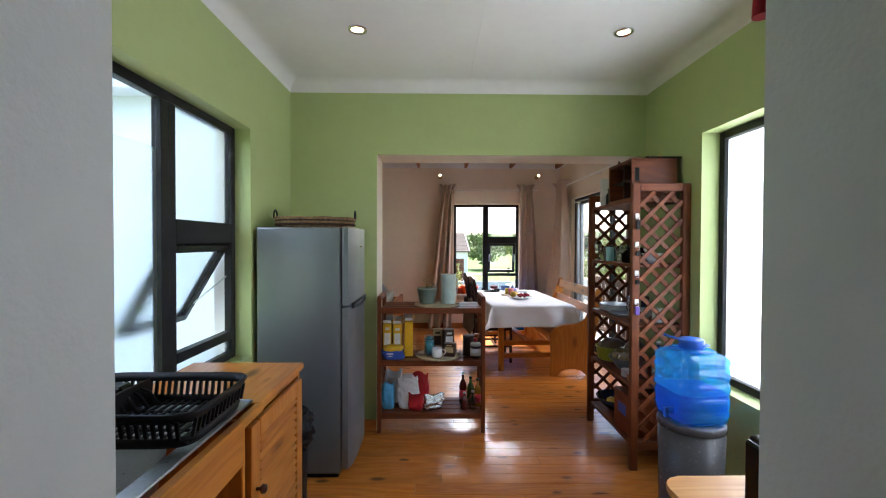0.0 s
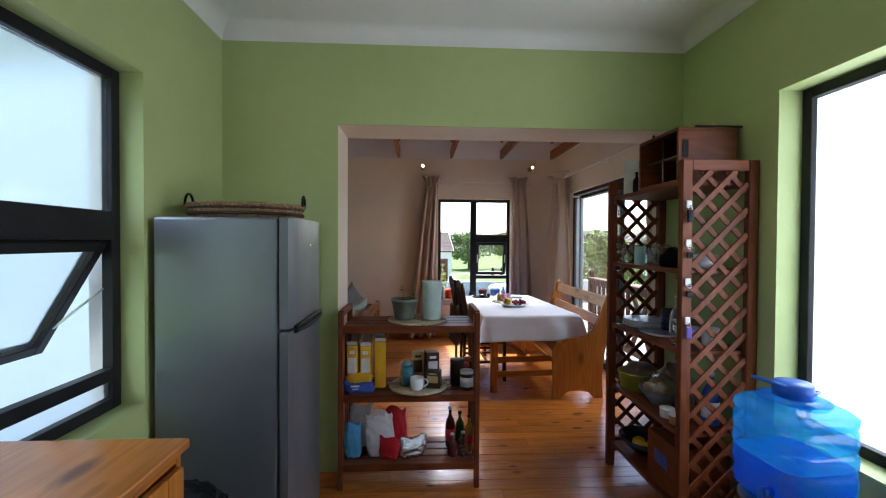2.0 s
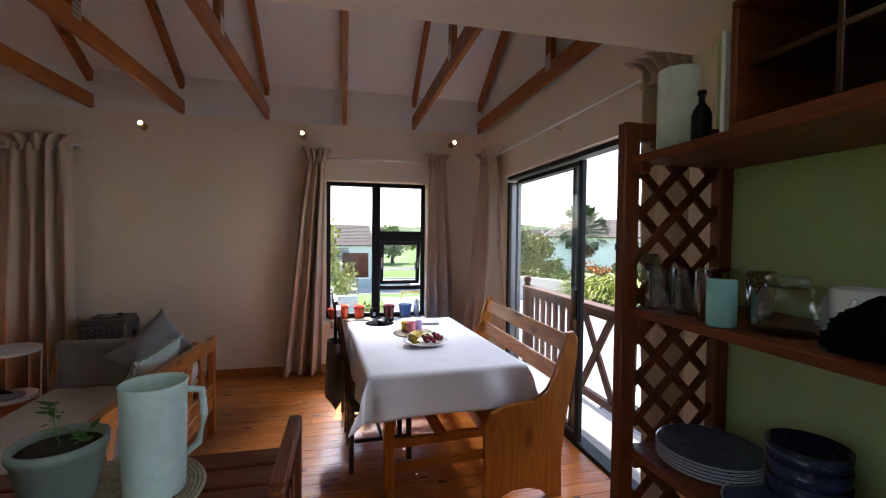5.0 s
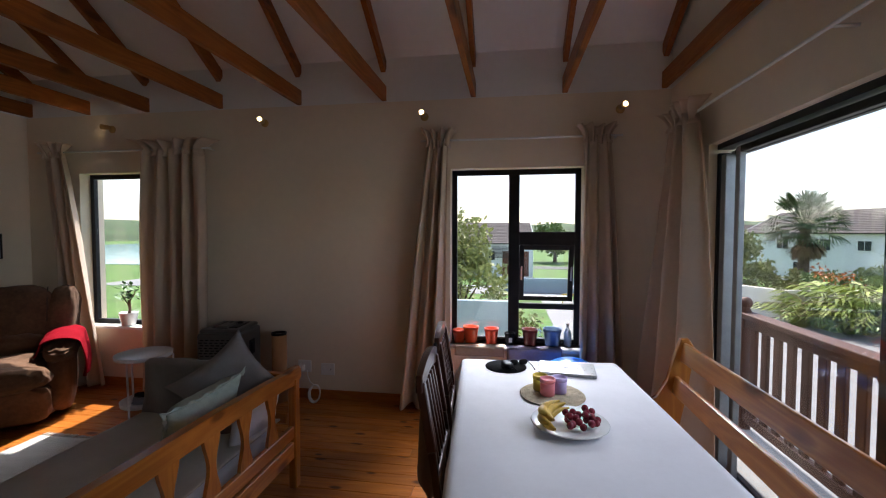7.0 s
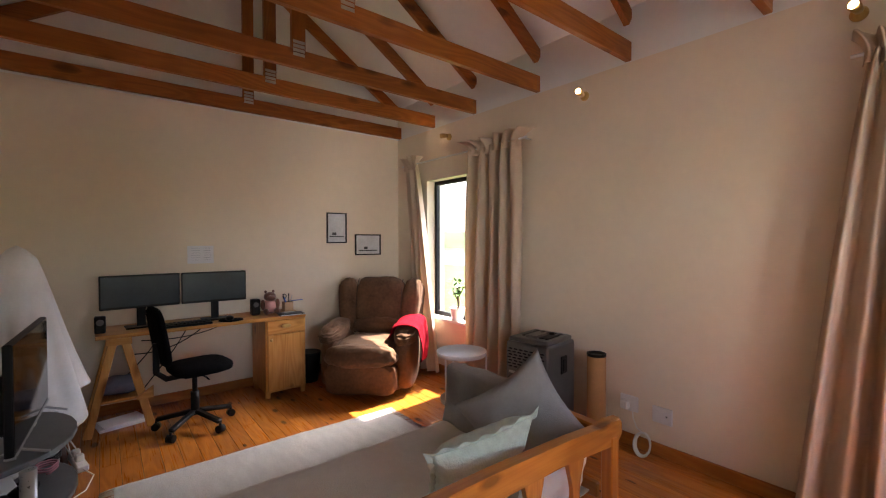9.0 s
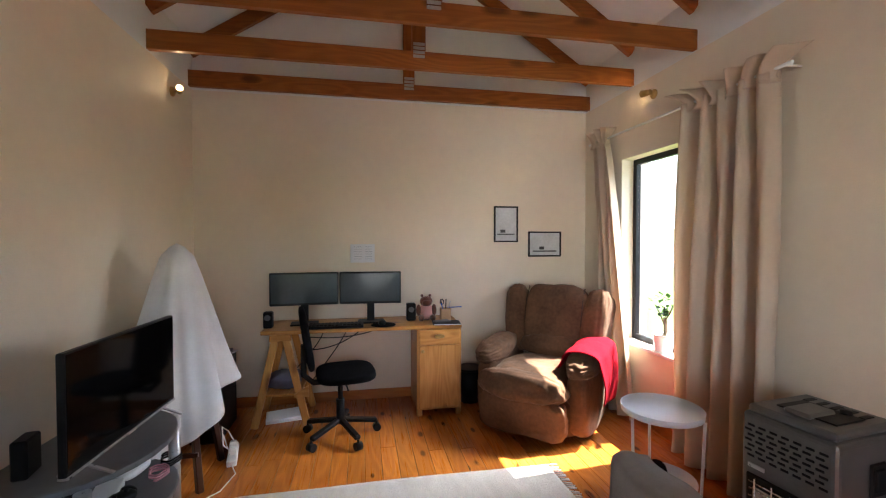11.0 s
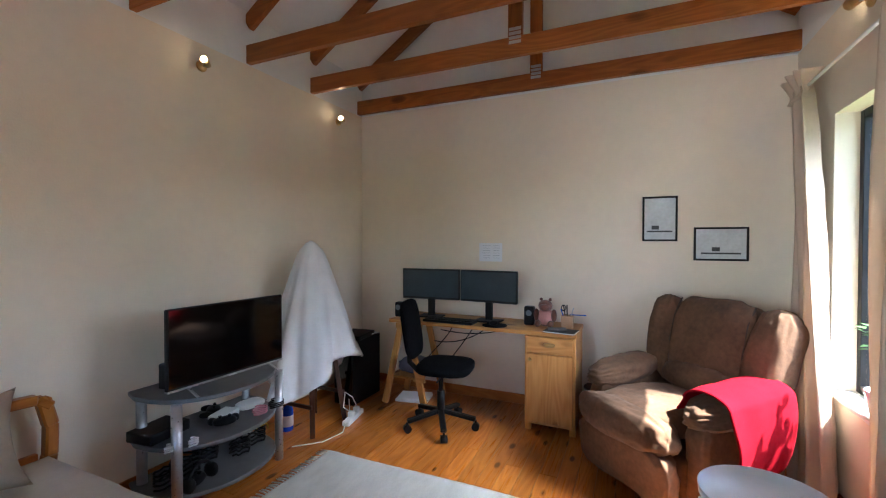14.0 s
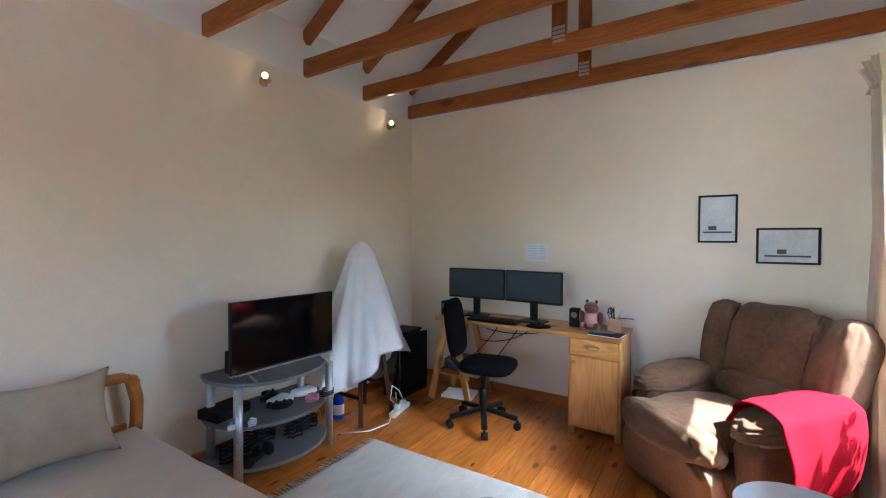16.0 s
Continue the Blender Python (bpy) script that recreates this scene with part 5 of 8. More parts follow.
jg = thing("water_jug", "translucent blue ribbed water jug with screw lid", "water container", (1.475, 1.965, 0.57), 4)
jg.scale = (0.88, 0.88, 1.0)


def jug_f(u, v):
    a = 2 * math.pi * u
    z = 0.345 * v
    rib = 0.0065 * (1 if 0.10 < v < 0.92 else 0) * abs(math.sin(v * 15.7)) ** 0.5
    k = 1.0 if v < 0.9 else math.sqrt(max(0.0, 1 - ((v - 0.9) / 0.1) ** 2 * 0.75))
    k = k if v > 0.04 else 0.93
    c, s = math.cos(a), math.sin(a)
    return Vector(((0.150 + rib) * k * math.copysign(abs(c) ** 0.42, c), (0.150 + rib) * k * math.copysign(abs(s) ** 0.42, s), z))


jb = B().grid(jug_f, 48, 40, True)
part("container", jb, "blue_plastic", jg)
part("bottom", B().lathe([(0.135, 0.003), (0.0, 0.003)], n=24), "blue_lid", jg)
part("shoulder", B().lathe([(0.12, 0.343), (0.06, 0.352), (0.0, 0.352)], n=24), "blue_plastic", jg)
part("lid", B().lathe([(0.062, 0.350), (0.066, 0.352), (0.066, 0.392), (0.060, 0.398), (0, 0.398)], n=28), "blue_lid", jg, "round blue screw lid")
part("carry_handle", B().tube([(-0.15, 0.03, 0.415), (-0.07, -0.02, 0.395), (0.03, -0.06, 0.372), (0.085, -0.03, 0.366), (0.075, 0.03, 0.366)], 0.006, 8), "blue_lid", jg, "thin blue carry handle")
part("tap", B().cyl((-0.147, -0.06, 0.06), (-0.187, -0.06, 0.06), 0.016).box((-0.187, -0.06, 0.05), (0.022, 0.022, 0.05), 0.004), "blue_lid", jg, "blue dispensing tap")
part("water", B().grid(lambda u, v: jug_f(u, v * 0.42 + 0.01) * 0.96 + Vector((0, 0, 0.005)), 40, 14, True).grid(lambda u, v: Vector((jug_f(u, 0.43).x * 0.96 * (1 - v), jug_f(u, 0.43).y * 0.96 * (1 - v), 0.147)), 40, 3, True), "blue_water", jg, "water up to half its height")

# side table and microwave
st = thing("side_table", "light pine side table with rounded corners", "table", (1.37, 0.92, 0))
pts = []
for cx, cy, a0 in ((0.33, 0.33, 0), (-0.33, 0.33, 90), (-0.33, -0.33, 180), (0.33, -0.33, 270)):
    for k in range(7):
        a = radians(a0 + 15 * k)
        pts.append((cx + 0.07 * math.cos(a), cy + 0.07 * math.sin(a)))
part("top", B().prism(pts, 0.026, m=Matrix.Translation((0, 0, 0.60)), bevel=0.005), "light_x", st)
for x in (-0.34, 0.34):
    for y in (-0.34, 0.34):
        part("leg", B().box((x, y, 0.30), (0.045, 0.045, 0.60), 0.004), "light_z", st)
mw = thing("microwave", "black microwave oven on the side table", "microwave", (1.35, 0.79, 0.626))
part("case", B().box((0.02, 0, 0.157), (0.66, 0.40, 0.29), 0.012, seg=2), "black", mw)
part("door", B().box((-0.317, 0.03, 0.157), (0.018, 0.32, 0.27), 0.006), "screen", mw)
part("control_panel", B().box((-0.316, -0.165, 0.157), (0.016, 0.065, 0.27), 0.004), "grey_plastic", mw)
for x in (-0.25, 0.28):
    for y in (-0.15, 0.15):
        part("foot", B().lathe([(0.014, 0.0), (0.014, 0.014)], n=10, c=(x, y, 0)), "black", mw)

# recessed downlights
for x in (-0.276, 1.257):
    dl = thing("downlight", "round recessed ceiling downlight with chrome rim", "ceiling light", (x, 2.29, CEIL), group="kitchen downlights")
    part("rim", B().lathe([(0.055, -0.001), (0.055, -0.008), (0.040, -0.010), (0.036, -0.002)], n=28), "chrome", dl)
    part("bulb", B().lathe([(0.036, -0.003), (0.0, -0.004)], n=20), tint("downlight bulb", (1.0, 0.85, 0.65), 0.4, emit=4.0), dl)
# red tassel on the doorway
ts = thing("red_tassel", "small red tassel hanging by the doorway", "ornament", (0.600, 0.372, 1.74))
part("cord", B().tube([(0, 0.010, 0.20), (0, 0.010, 0.05)], 0.003, 6), tint("red thread", (0.45, 0.01, 0.02), 0.8), ts)
part("tuft", B().lathe([(0.012, 0.0), (0.010, 0.04), (0.006, 0.055), (0, 0.06)], n=10, c=(0, 0.013, 0)), tint("red thread", (0.45, 0.01, 0.02)), ts)
# ======== lounge things ========
# ---- curtains and rods ----
def curtain(label, axis, off, t0, t1, b0, b1, ztop, zbot, folds, seed, depth=0.05, wall_sign=-1, flare=0.0):
    """A pencil-pleat curtain; (t0, t1) its width at the top, (b0, b1) at the foot; flare: how far the foot stands into the room."""
    e = thing("curtain", label, "curtain", group="beige curtains")
    rr = random.Random(seed)
    ph = [rr.uniform(0, 6.28) for _ in range(4)]

    def f(u, v):
        k = v ** 0.8
        a0, a1 = t0 + (b0 - t0) * k, t1 + (b1 - t1) * k
        uu = u + 0.012 * math.sin(2 * math.pi * u * 3 + ph[0]) * v
        a = a0 + (a1 - a0) * uu
        w = math.sin(2 * math.pi * folds * u + ph[1] + 0.9 * math.sin(2.2 * v + ph[2]) + 0.5 * math.sin(7 * u + ph[0]))
        w = math.copysign(abs(w) ** 0.8, w)
        w2 = 0.35 * math.sin(2 * math.pi * folds * 1.63 * u + ph[3] + 2.4 * v) * (1 - 0.5 * v) + 0.25 * math.sin(2 * math.pi * folds * 0.5 * u + ph[2] + 1.5 * v)
        d = 1.3 * depth * (0.5 + 0.75 * v) * (w + w2) + 0.006 * noise.noise(Vector((9 * u, 14 * v, seed))) + flare * v ** 1.3
        p = [a + 0.01 * w2 * v, off + wall_sign * d, ztop + (zbot - ztop) * v]
        if axis == 1:
            p[0], p[1] = p[1], p[0]
        return Vector(p)
    part("drape", B().grid(f, int(folds * 14), 40), "curtain", e, thick=0.004)

    def h(u, v):
        a = (t0 + t1) / 2 + (t1 - t0 + 0.05) * (u - 0.5) * (0.92 + 0.45 * (v - 0.72) ** 2 * 2)
        w = math.sin(2 * math.pi * folds * 1.3 * u + ph[1]) + 0.35 * math.sin(2 * math.pi * folds * 2.3 * u + ph[2])
        d = (0.012 + 0.040 * abs(v - 0.72) * 1.6) * w
        p = [a, off + wall_sign * (d + 0.016), ztop + 0.085 - 0.15 * v + 0.010 * math.sin(9 * u + ph[0])]
        if axis == 1:
            p[0], p[1] = p[1], p[0]
        return Vector(p)
    part("heading", B().grid(h, int(folds * 20), 8), "curtain", e, "gathered ruffled heading", thick=0.004)
    return e


ROD = 2.325
curtain("long beige curtain drawn open beside the window", 0, LN - 0.11, 0.285, 0.455, 0.03, 0.42, ROD, 0.03, 3.0, 1, 0.055)
curtain("beige curtain falling behind the dining table", 0, LN - 0.11, 1.57, 1.76, 1.535, 1.90, ROD, 0.03, 3.0, 2, 0.045)
curtain("beige curtain beside the narrow window", 0, LN - 0.10, -3.58, -3.36, -3.45, -2.98, ROD, 0.03, 3.6, 3, 0.04)
curtain("beige curtain with sun falling through it", 0, LN - 0.10, -2.44, -1.84, -2.52, -1.83, ROD, 0.03, 4.4, 4, 0.055)
curtain("beige curtain bunched in the corner by the sliding door", 1, LE - 0.12, 6.27, 6.60, 5.76, 6.84, ROD, 0.03, 5, 5, 0.055, -1, 0.12)
curtain("beige curtain at the open end of the sliding door", 1, LE - 0.10, 3.62, 4.10, 3.55, 4.02, ROD, 0.03, 6, 6, 0.05, -1)


def rod(a, b, label, brk):
    e = thing("curtain_rod", label, "curtain rod", group="curtain rods")
    part("rod", B().cyl(a, b, 0.009, 10), "white_plastic", e)
    for p, q in brk:
        part("bracket", B().cyl(p, q, 0.007, 8), "white_plastic", e)
    return e


rod((0.22, LN - 0.10, ROD), (1.86, LN - 0.10, ROD), "thin white curtain rod above the window", [((0.27, LN - 0.10, ROD), (0.27, LN, ROD)), ((1.82, LN - 0.10, ROD), (1.82, LN, ROD))])
rod((-3.66, LN - 0.10, ROD), (-1.76, LN - 0.10, ROD), "thin white curtain rod above the narrow window", [((-3.62, LN - 0.10, ROD), (-3.62, LN, ROD)), ((-1.80, LN - 0.10, ROD), (-1.80, LN, ROD))])
rod((LE - 0.10, 3.52, ROD), (LE - 0.10, 6.72, ROD), "long white curtain rod above the sliding door", [((LE - 0.10, y, ROD), (LE, y, ROD)) for y in (3.56, 5.15, 6.68)])


# ---- wall spot lamps ----
def spot(x, y, s, aim):
    """A small brass spot on the wall; s: the way into the room, aim: sideways turn of the head."""
    e = thing("wall_lamp", "small brass wall spot lamp, lit", "wall lamp", (x, y, 2.555), group="brass wall lamps")
    part("mount", B().lathe([(0.036, 0), (0.036, 0.010), (0.026, 0.020), (0, 0.022)], n=20, m=pose(0, 0, 0, -90 * s, 0, 0)), "brass", e)
    part("arm", B().cyl((0, s * 0.02, 0), (0, s * 0.05, 0.006), 0.008, 8), "brass", e)
    d = Vector((math.sin(radians(aim)), s * math.cos(radians(aim)), 0.10)).normalized()
    p = Vector((0, s * 0.055, 0.008))
    part("head", B().cyl(p - d * 0.022, p + d * 0.055, 0.019, 16, 0.027), "brass", e)
    lamp = bpy.data.lights.new("spot_bulb", "SPOT")
    lamp.energy, lamp.color, lamp.shadow_soft_size, lamp.spot_size, lamp.spot_blend = 0.12, (1.0, 0.74, 0.45), 0.02, radians(120), 1.0
    new("spot_bulb", lamp).matrix_world = look(Vector((x, y, 2.555)) + p + d * 0.075, Vector((x, y, 2.56)) + p + d * 1.0)
    part("bulb", B().lathe([(0.021, 0), (0.019, 0.006), (0.008, 0.011), (0, 0.012)], n=14, m=Matrix.Translation(p + d * 0.052) @ d.to_track_quat("Z", "Y").to_matrix().to_4x4()), "bulb", e)
    return e


for x, aim in ((0.235, -8), (1.86, 15), (-1.273, 10), (-2.90, -75)):
    spot(x, LN, -1, aim)
for x, aim in ((-3.52, 70), (-2.13, 55)):
    spot(x, LS, 1, aim)

# ---- framed prints on the west wall ----
def print_frame(y0, y1, z0, z1, label):
    e = thing("picture_frame", label, "picture", (LW, 0, 0), group="framed prints")
    f = B()
    w = 0.014
    for y in (y0 + w / 2, y1 - w / 2):
        f.box((0.011, y, (z0 + z1) / 2), (0.02, w, z1 - z0), 0.002)
    for z in (z0 + w / 2, z1 - w / 2):
        f.box((0.011, (y0 + y1) / 2, z), (0.02, y1 - y0 - 2 * w, w), 0.002)
    part("frame", f, "black", e)
    part("photo", B().box((0.007, (y0 + y1) / 2, (z0 + z1) / 2), (0.006, y1 - y0 - 2 * w, z1 - z0 - 2 * w), 0), tint("grey photo print", (0.60, 0.62, 0.64), 0.2, var=0.14, scale=5), e)
    hz = z0 + (z1 - z0) * 0.22
    part("dark_motif", B().box((0.0108, (y0 + y1) / 2, hz), (0.001, (y1 - y0) * 0.72, 0.012), 0).box((0.0108, (y0 + y1) / 2 - 0.03, hz + 0.03), (0.001, 0.05, 0.03), 0), tint("dark print", (0.05, 0.05, 0.055), 0.3), e)
    return e


print_frame(6.048, 6.288, 1.425, 1.768, "black-framed upright black and white print")
print_frame(6.395, 6.735, 1.283, 1.528, "black-framed wide black and white print")
np1 = thing("wall_paper_note", "white printed sheet taped to the wall", "note", (LW, 4.815, 1.325))
part("sheet", B().box((0.0015, 0, 0), (0.001, 0.215, 0.165), 0), "paper", np1)
ln = B()
for k in range(6):
    ln.box((0.0025, -0.04, 0.06 - 0.022 * k), (0.0006, 0.07, 0.0022), 0).box((0.0025, 0.055, 0.06 - 0.022 * k), (0.0006, 0.06, 0.0022), 0)
part("text_lines", ln, "ink", np1)

# ---- sockets ----
for x, z in ((-0.905, 0.30), (-0.678, 0.28)):
    so = thing("wall_socket", "white double wall socket plate", "socket", (x, LN, z), group="wall sockets")
    part("plate", B().box((0, -0.006, 0), (0.13, 0.012, 0.11), 0.004), "white_plastic", so)
    part("switch", B().box((-0.035, -0.014, 0.012), (0.022, 0.006, 0.03), 0.002), "white_plastic", so)
    if x < -0.8:
        part("plug", B().box((-0.02, -0.030, -0.01), (0.055, 0.045, 0.06), 0.008), "white_plastic", so)
    else:
        part("dot", B().cyl((0.03, -0.0125, 0), (0.03, -0.0135, 0), 0.006, 10), "grey_plastic", so)
cl = thing("white_cable", "coiled white cable leaning on the skirting", "cable", (-0.77, 6.92, 0.0))
cb_ = B()
for k in range(3):
    cb_.tube([((0.048 + 0.004 * k) * math.cos(a), 0.018 * math.sin(a) - 0.01 * k, 0.078 + (0.070 + 0.002 * k) * math.sin(a)) for a in [2 * math.pi * i / 32 for i in range(32)]], 0.006, 6, True)
cb_.tube([(-0.1, 0.05, 0.27), (-0.085, 0.03, 0.22), (-0.05, 0.01, 0.17), (0, 0, 0.148)], 0.004, 6)
part("coil", cb_, "white_plastic", cl)

# ---- dining table ----
dt = thing("dining_table", "honey pine trestle dining table", "table", (1.20, 5.235, 0), 3.8)
part("top", B().box((0, 0, 0.735), (0.86, 1.42, 0.028), 0.004), "pine_y", dt)
for x in (-0.33, 0.33):
    for y in (-0.60, 0.60):
        part("leg", B().box((x, y, 0.36), (0.06, 0.06, 0.72), 0.005), "pine_z", dt)
for y in (-0.60, 0.60):
    part("rail", B().box((0, y, 0.31), (0.60, 0.026, 0.055), 0.004), "pine_x", dt)
    part("rail", B().box((0, y, 0.17), (0.60, 0.026, 0.055), 0.004), "pine_x", dt)
    part("apron", B().box((0, y, 0.675), (0.60, 0.024, 0.09), 0.003), "pine_x", dt)
part("stretcher", B().box((0, 0, 0.31), (0.07, 1.17, 0.026), 0.004), "pine_y", dt)
for x in (-0.345, 0.345):
    part("apron", B().box((x, 0, 0.675), (0.024, 1.14, 0.09), 0.003), "pine_y", dt)


def cloth_f(u, v):
    """A cloth over the table: the middle lies flat, the edges hang in soft folds."""
    hw, hl, drop = 0.455, 0.735, 0.235
    x, y = (u - 0.5) * 2 * (hw + drop), (v - 0.5) * 2 * (hl + drop)
    ox, oy = max(0.0, abs(x) - hw), max(0.0, abs(y) - hl)
    px, py = math.copysign(min(abs(x), hw), x), math.copysign(min(abs(y), hl), y)
    d = max(ox, oy)
    z = 0.7555 - d
    wv_ = 0.012 * math.sin(17 * (y if ox > oy else x) + 2.0 * math.sin(5 * x + 3 * y)) * min(1.0, d / 0.1)
    both = min(ox, oy)
    if ox > 0:
        px += math.copysign(0.010 + 0.10 * d + wv_ + 0.35 * both, x)
    if oy > 0:
        py += math.copysign(0.010 + 0.10 * d + wv_ + 0.35 * both, y)
    z -= 0.10 * both
    if d == 0:
        z += 0.0016 * noise.noise(Vector((x * 9, y * 9, 0))) + 0.0012 * abs(noise.noise(Vector((x * 22, y * 7, 3))))
    return Vector((px, py, z))


solo("tablecloth", B().grid(cloth_f, 90, 130), "cloth_white", "white cotton tablecloth with soft creases", "tablecloth", (1.20, 5.235, 0), 3.8, thick=0.002)
TT = 0.7585
fp = thing("fruit_plate", "white plate with bananas and red grapes", "fruit plate", (1.215, 5.08, TT))
part("dish", B().lathe([(0.09, 0), (0.10, 0.004), (0.155, 0.022), (0.153, 0.026), (0.10, 0.010), (0, 0.009)], n=36), "ceramic", fp)
ban = tint("banana peel", (0.62, 0.40, 0.05), 0.45, var=0.25, scale=14)
for k in range(4):
    pts = []
    for i in range(9):
        a = -0.95 + 1.9 * i / 8
        r_arc = 0.105 + 0.014 * k
        pts.append((-0.005 - r_arc * math.cos(a + 0.35) + 0.055 * (k % 2) * 0.3 + 0.012 * k, -0.025 + r_arc * math.sin(a + 0.35) * 0.95 - 0.012 * k, 0.032 + 0.012 * (3 - k) * 0.8 + 0.020 * abs(math.sin(a))))
    rad = [0.006, 0.014, 0.018, 0.019, 0.019, 0.018, 0.014, 0.008, 0.004]

    def peel(u, v, pts=pts, rad=rad):
        i = min(7, int(v * 8))
        f_ = v * 8 - i
        p, q = Vector(pts[i]), Vector(pts[i + 1])
        r_ = rad[i] + (rad[i + 1] - rad[i]) * f_
        d = (q - p).normalized()
        n1 = d.cross(Vector((0, 0, 1))).normalized()
        return p.lerp(q, f_) + r_ * (math.cos(2 * math.pi * u) * n1 + math.sin(2 * math.pi * u) * d.cross(n1))
    part("banana", B().grid(peel, 10, 16, True), ban, fp)
rg = random.Random(7)
for k in range(26):
    part("grape", B().blob((0.05 + rg.uniform(-0.065, 0.07), rg.uniform(-0.075, 0.075), 0.028 + rg.uniform(0, 0.026)), (0.015, 0.015, 0.015), 2.0, 10, 6), tint("red grape skin", (0.22, 0.015, 0.03), 0.25, var=0.3), fp)
woven_mat((1.18, 5.41, TT - 0.001), 0.16)
for x, y, h, c, nm in ((1.125, 5.45, 0.075, (0.70, 0.52, 0.06), "yellow"), (1.155, 5.385, 0.082, (0.75, 0.22, 0.24), "pink"), (1.215, 5.425, 0.078, (0.45, 0.36, 0.62), "lilac")):
    b = thing("candle_cup", nm + " play-dough style cup on the straw placemat", "cup", (x, y, TT + 0.010), group="coloured cups")
    part("cup", B().lathe([(0.030, 0), (0.034, 0.003), (0.035, h - 0.012), (0, h - 0.012)], n=20), tint(nm + " plastic", c, 0.4), b)
    part("rim", B().lathe([(0.037, h - 0.018), (0.037, h), (0.033, h), (0.033, h - 0.010), (0, h - 0.010)], n=20), tint(nm + " lid", tuple(min(1, v * 1.15) for v in c), 0.4), b)
lp = thing("laptop", "closed silver laptop on the tablecloth", "laptop", (1.30, 5.80, TT), -6)
part("base", B().box((0, 0, 0.006), (0.31, 0.215, 0.010), 0.003), "silver", lp)
part("lid", B().box((0, 0, 0.0145), (0.31, 0.215, 0.006), 0.0025), "silver", lp)
part("logo", B().lathe([(0.016, 0.0176), (0.0, 0.0178)], n=14), "grey_plastic", lp)
mp_ = solo("mouse_pad", B().lathe([(0.12, 0), (0.12, 0.003), (0, 0.003)], n=32), "black_soft", "round black mouse pad on the tablecloth", "mouse pad", (0.955, 5.82, TT))
solo("computer_mouse", B().blob((0, 0, 0.014), (0.032, 0.052, 0.020), 2.3, 20, 10), "black", "black computer mouse on the pad", "mouse", (0.965, 5.80, TT + 0.003), 20)
solo("sunglasses", B().blob((-0.03, 0, 0.016), (0.027, 0.008, 0.018), 2.4, 14, 8).blob((0.03, 0, 0.016), (0.027, 0.008, 0.018), 2.4, 14, 8).tube([(-0.057, 0, 0.02), (-0.06, 0.06, 0.012), (-0.055, 0.11, 0.004)], 0.003, 6).tube([(0.057, 0, 0.02), (0.06, 0.06, 0.012), (0.055, 0.11, 0.004)], 0.003, 6), "black", "black sunglasses lying on the table", "sunglasses", (1.03, 5.86, TT + 0.002), 200)


# ---- dining chairs ----
def dining_chair():
    """Faces +x; the back is at its -x side."""
    e = thing("dining_chair", "dark mahogany dining chair with a slatted back", "chair", group="dining chairs")
    part("seat", B().box((0.19, 0, 0.455), (0.42, 0.42, 0.03), 0.01, seg=2), "dark_y", e)
    for y in (-0.19, 0.19):
        b = B()
        pts = [(0.0, 0.0), (0.005, 0.45), (-0.03, 0.70), (-0.075, 0.97)]
        for p, q in zip(pts, pts[1:]):
            b.beam((p[0], y, p[1]), (q[0], y, q[1]), 0.030, 0.036, 0.004)
        part("back_post", b, "dark_z", e)
        part("leg", B().beam((0.37, y, 0.0), (0.365, y, 0.44), 0.034, 0.034, 0.004), "dark_z", e)
        part("stretcher", B().beam((0.02, y, 0.20), (0.36, y, 0.20), 0.018, 0.024, 0.003), "dark_x", e)
        part("seat_rail", B().beam((0.02, y, 0.415), (0.36, y, 0.415), 0.02, 0.05, 0.003), "dark_x", e)
    arc = [-0.21 + 0.42 * k / 14 for k in range(15)]
    outline = [(y, 1.0 + 0.035 * math.cos(y / 0.21 * 1.5)) for y in arc] + [(y, 0.93 + 0.030 * math.cos(y / 0.21 * 1.5)) for y in reversed(arc)]
    crest = B().prism(outline, 0.028, m=Matrix(((0, 0, 1, -0.092), (1, 0, 0, 0), (0, 1, 0, 0), (0, 0, 0, 1))), bevel=0.006)
    part("crest_rail", crest, "dark_y", e)
    part("lower_rail", B().box((-0.012, 0, 0.60), (0.024, 0.36, 0.04), 0.004), "dark_y", e)
    for k in range(5):
        y = -0.12 + 0.06 * k
        b = B().beam((-0.014, y, 0.61), (-0.035, y, 0.74), 0.022, 0.014, 0.003).beam((-0.035, y, 0.74), (-0.072, y, 0.94), 0.022, 0.014, 0.003)
        part("back_slat", b, "dark_z", e)
    part("stretcher", B().box((0.19, 0, 0.20), (0.02, 0.36, 0.022), 0.003), "dark_y", e)
    return e


dc = dining_chair()
dc.matrix_basis = pose(0.665, 5.68, 0, 0, 0, 4)
copy_thing(dc, pose(0.70, 5.10, 0, 0, 0, 2))
hb = thing("shoulder_bag", "grey-brown cloth shoulder bag hanging on a chair", "bag", (0.60, 5.36, 0.0), 4)
part("body", B().grid(lambda u, v: Vector((-0.005 + (0.055 + 0.02 * v) * math.cos(2 * math.pi * u) * min(1, 6 * (1 - v) + 0.2), (0.10 + 0.07 * v) * math.sin(2 * math.pi * u) * (1 - 0.35 * max(0, v - 0.75) * 4), 0.74 - 0.46 * v + 0.02 * noise.noise(Vector((3 * u, 4 * v, 1))))), 28, 16, True), tint("taupe canvas", (0.13, 0.10, 0.08), 0.9, bump=0.4, bscale=120), hb)
part("strap", B().tube([(0, -0.08, 0.72), (0.0, -0.05, 0.86), (0.012, 0.0, 1.0), (0.0, 0.05, 0.86), (0, 0.08, 0.72)], 0.010, 6), tint("dark strap", (0.02, 0.018, 0.018), 0.8), hb)

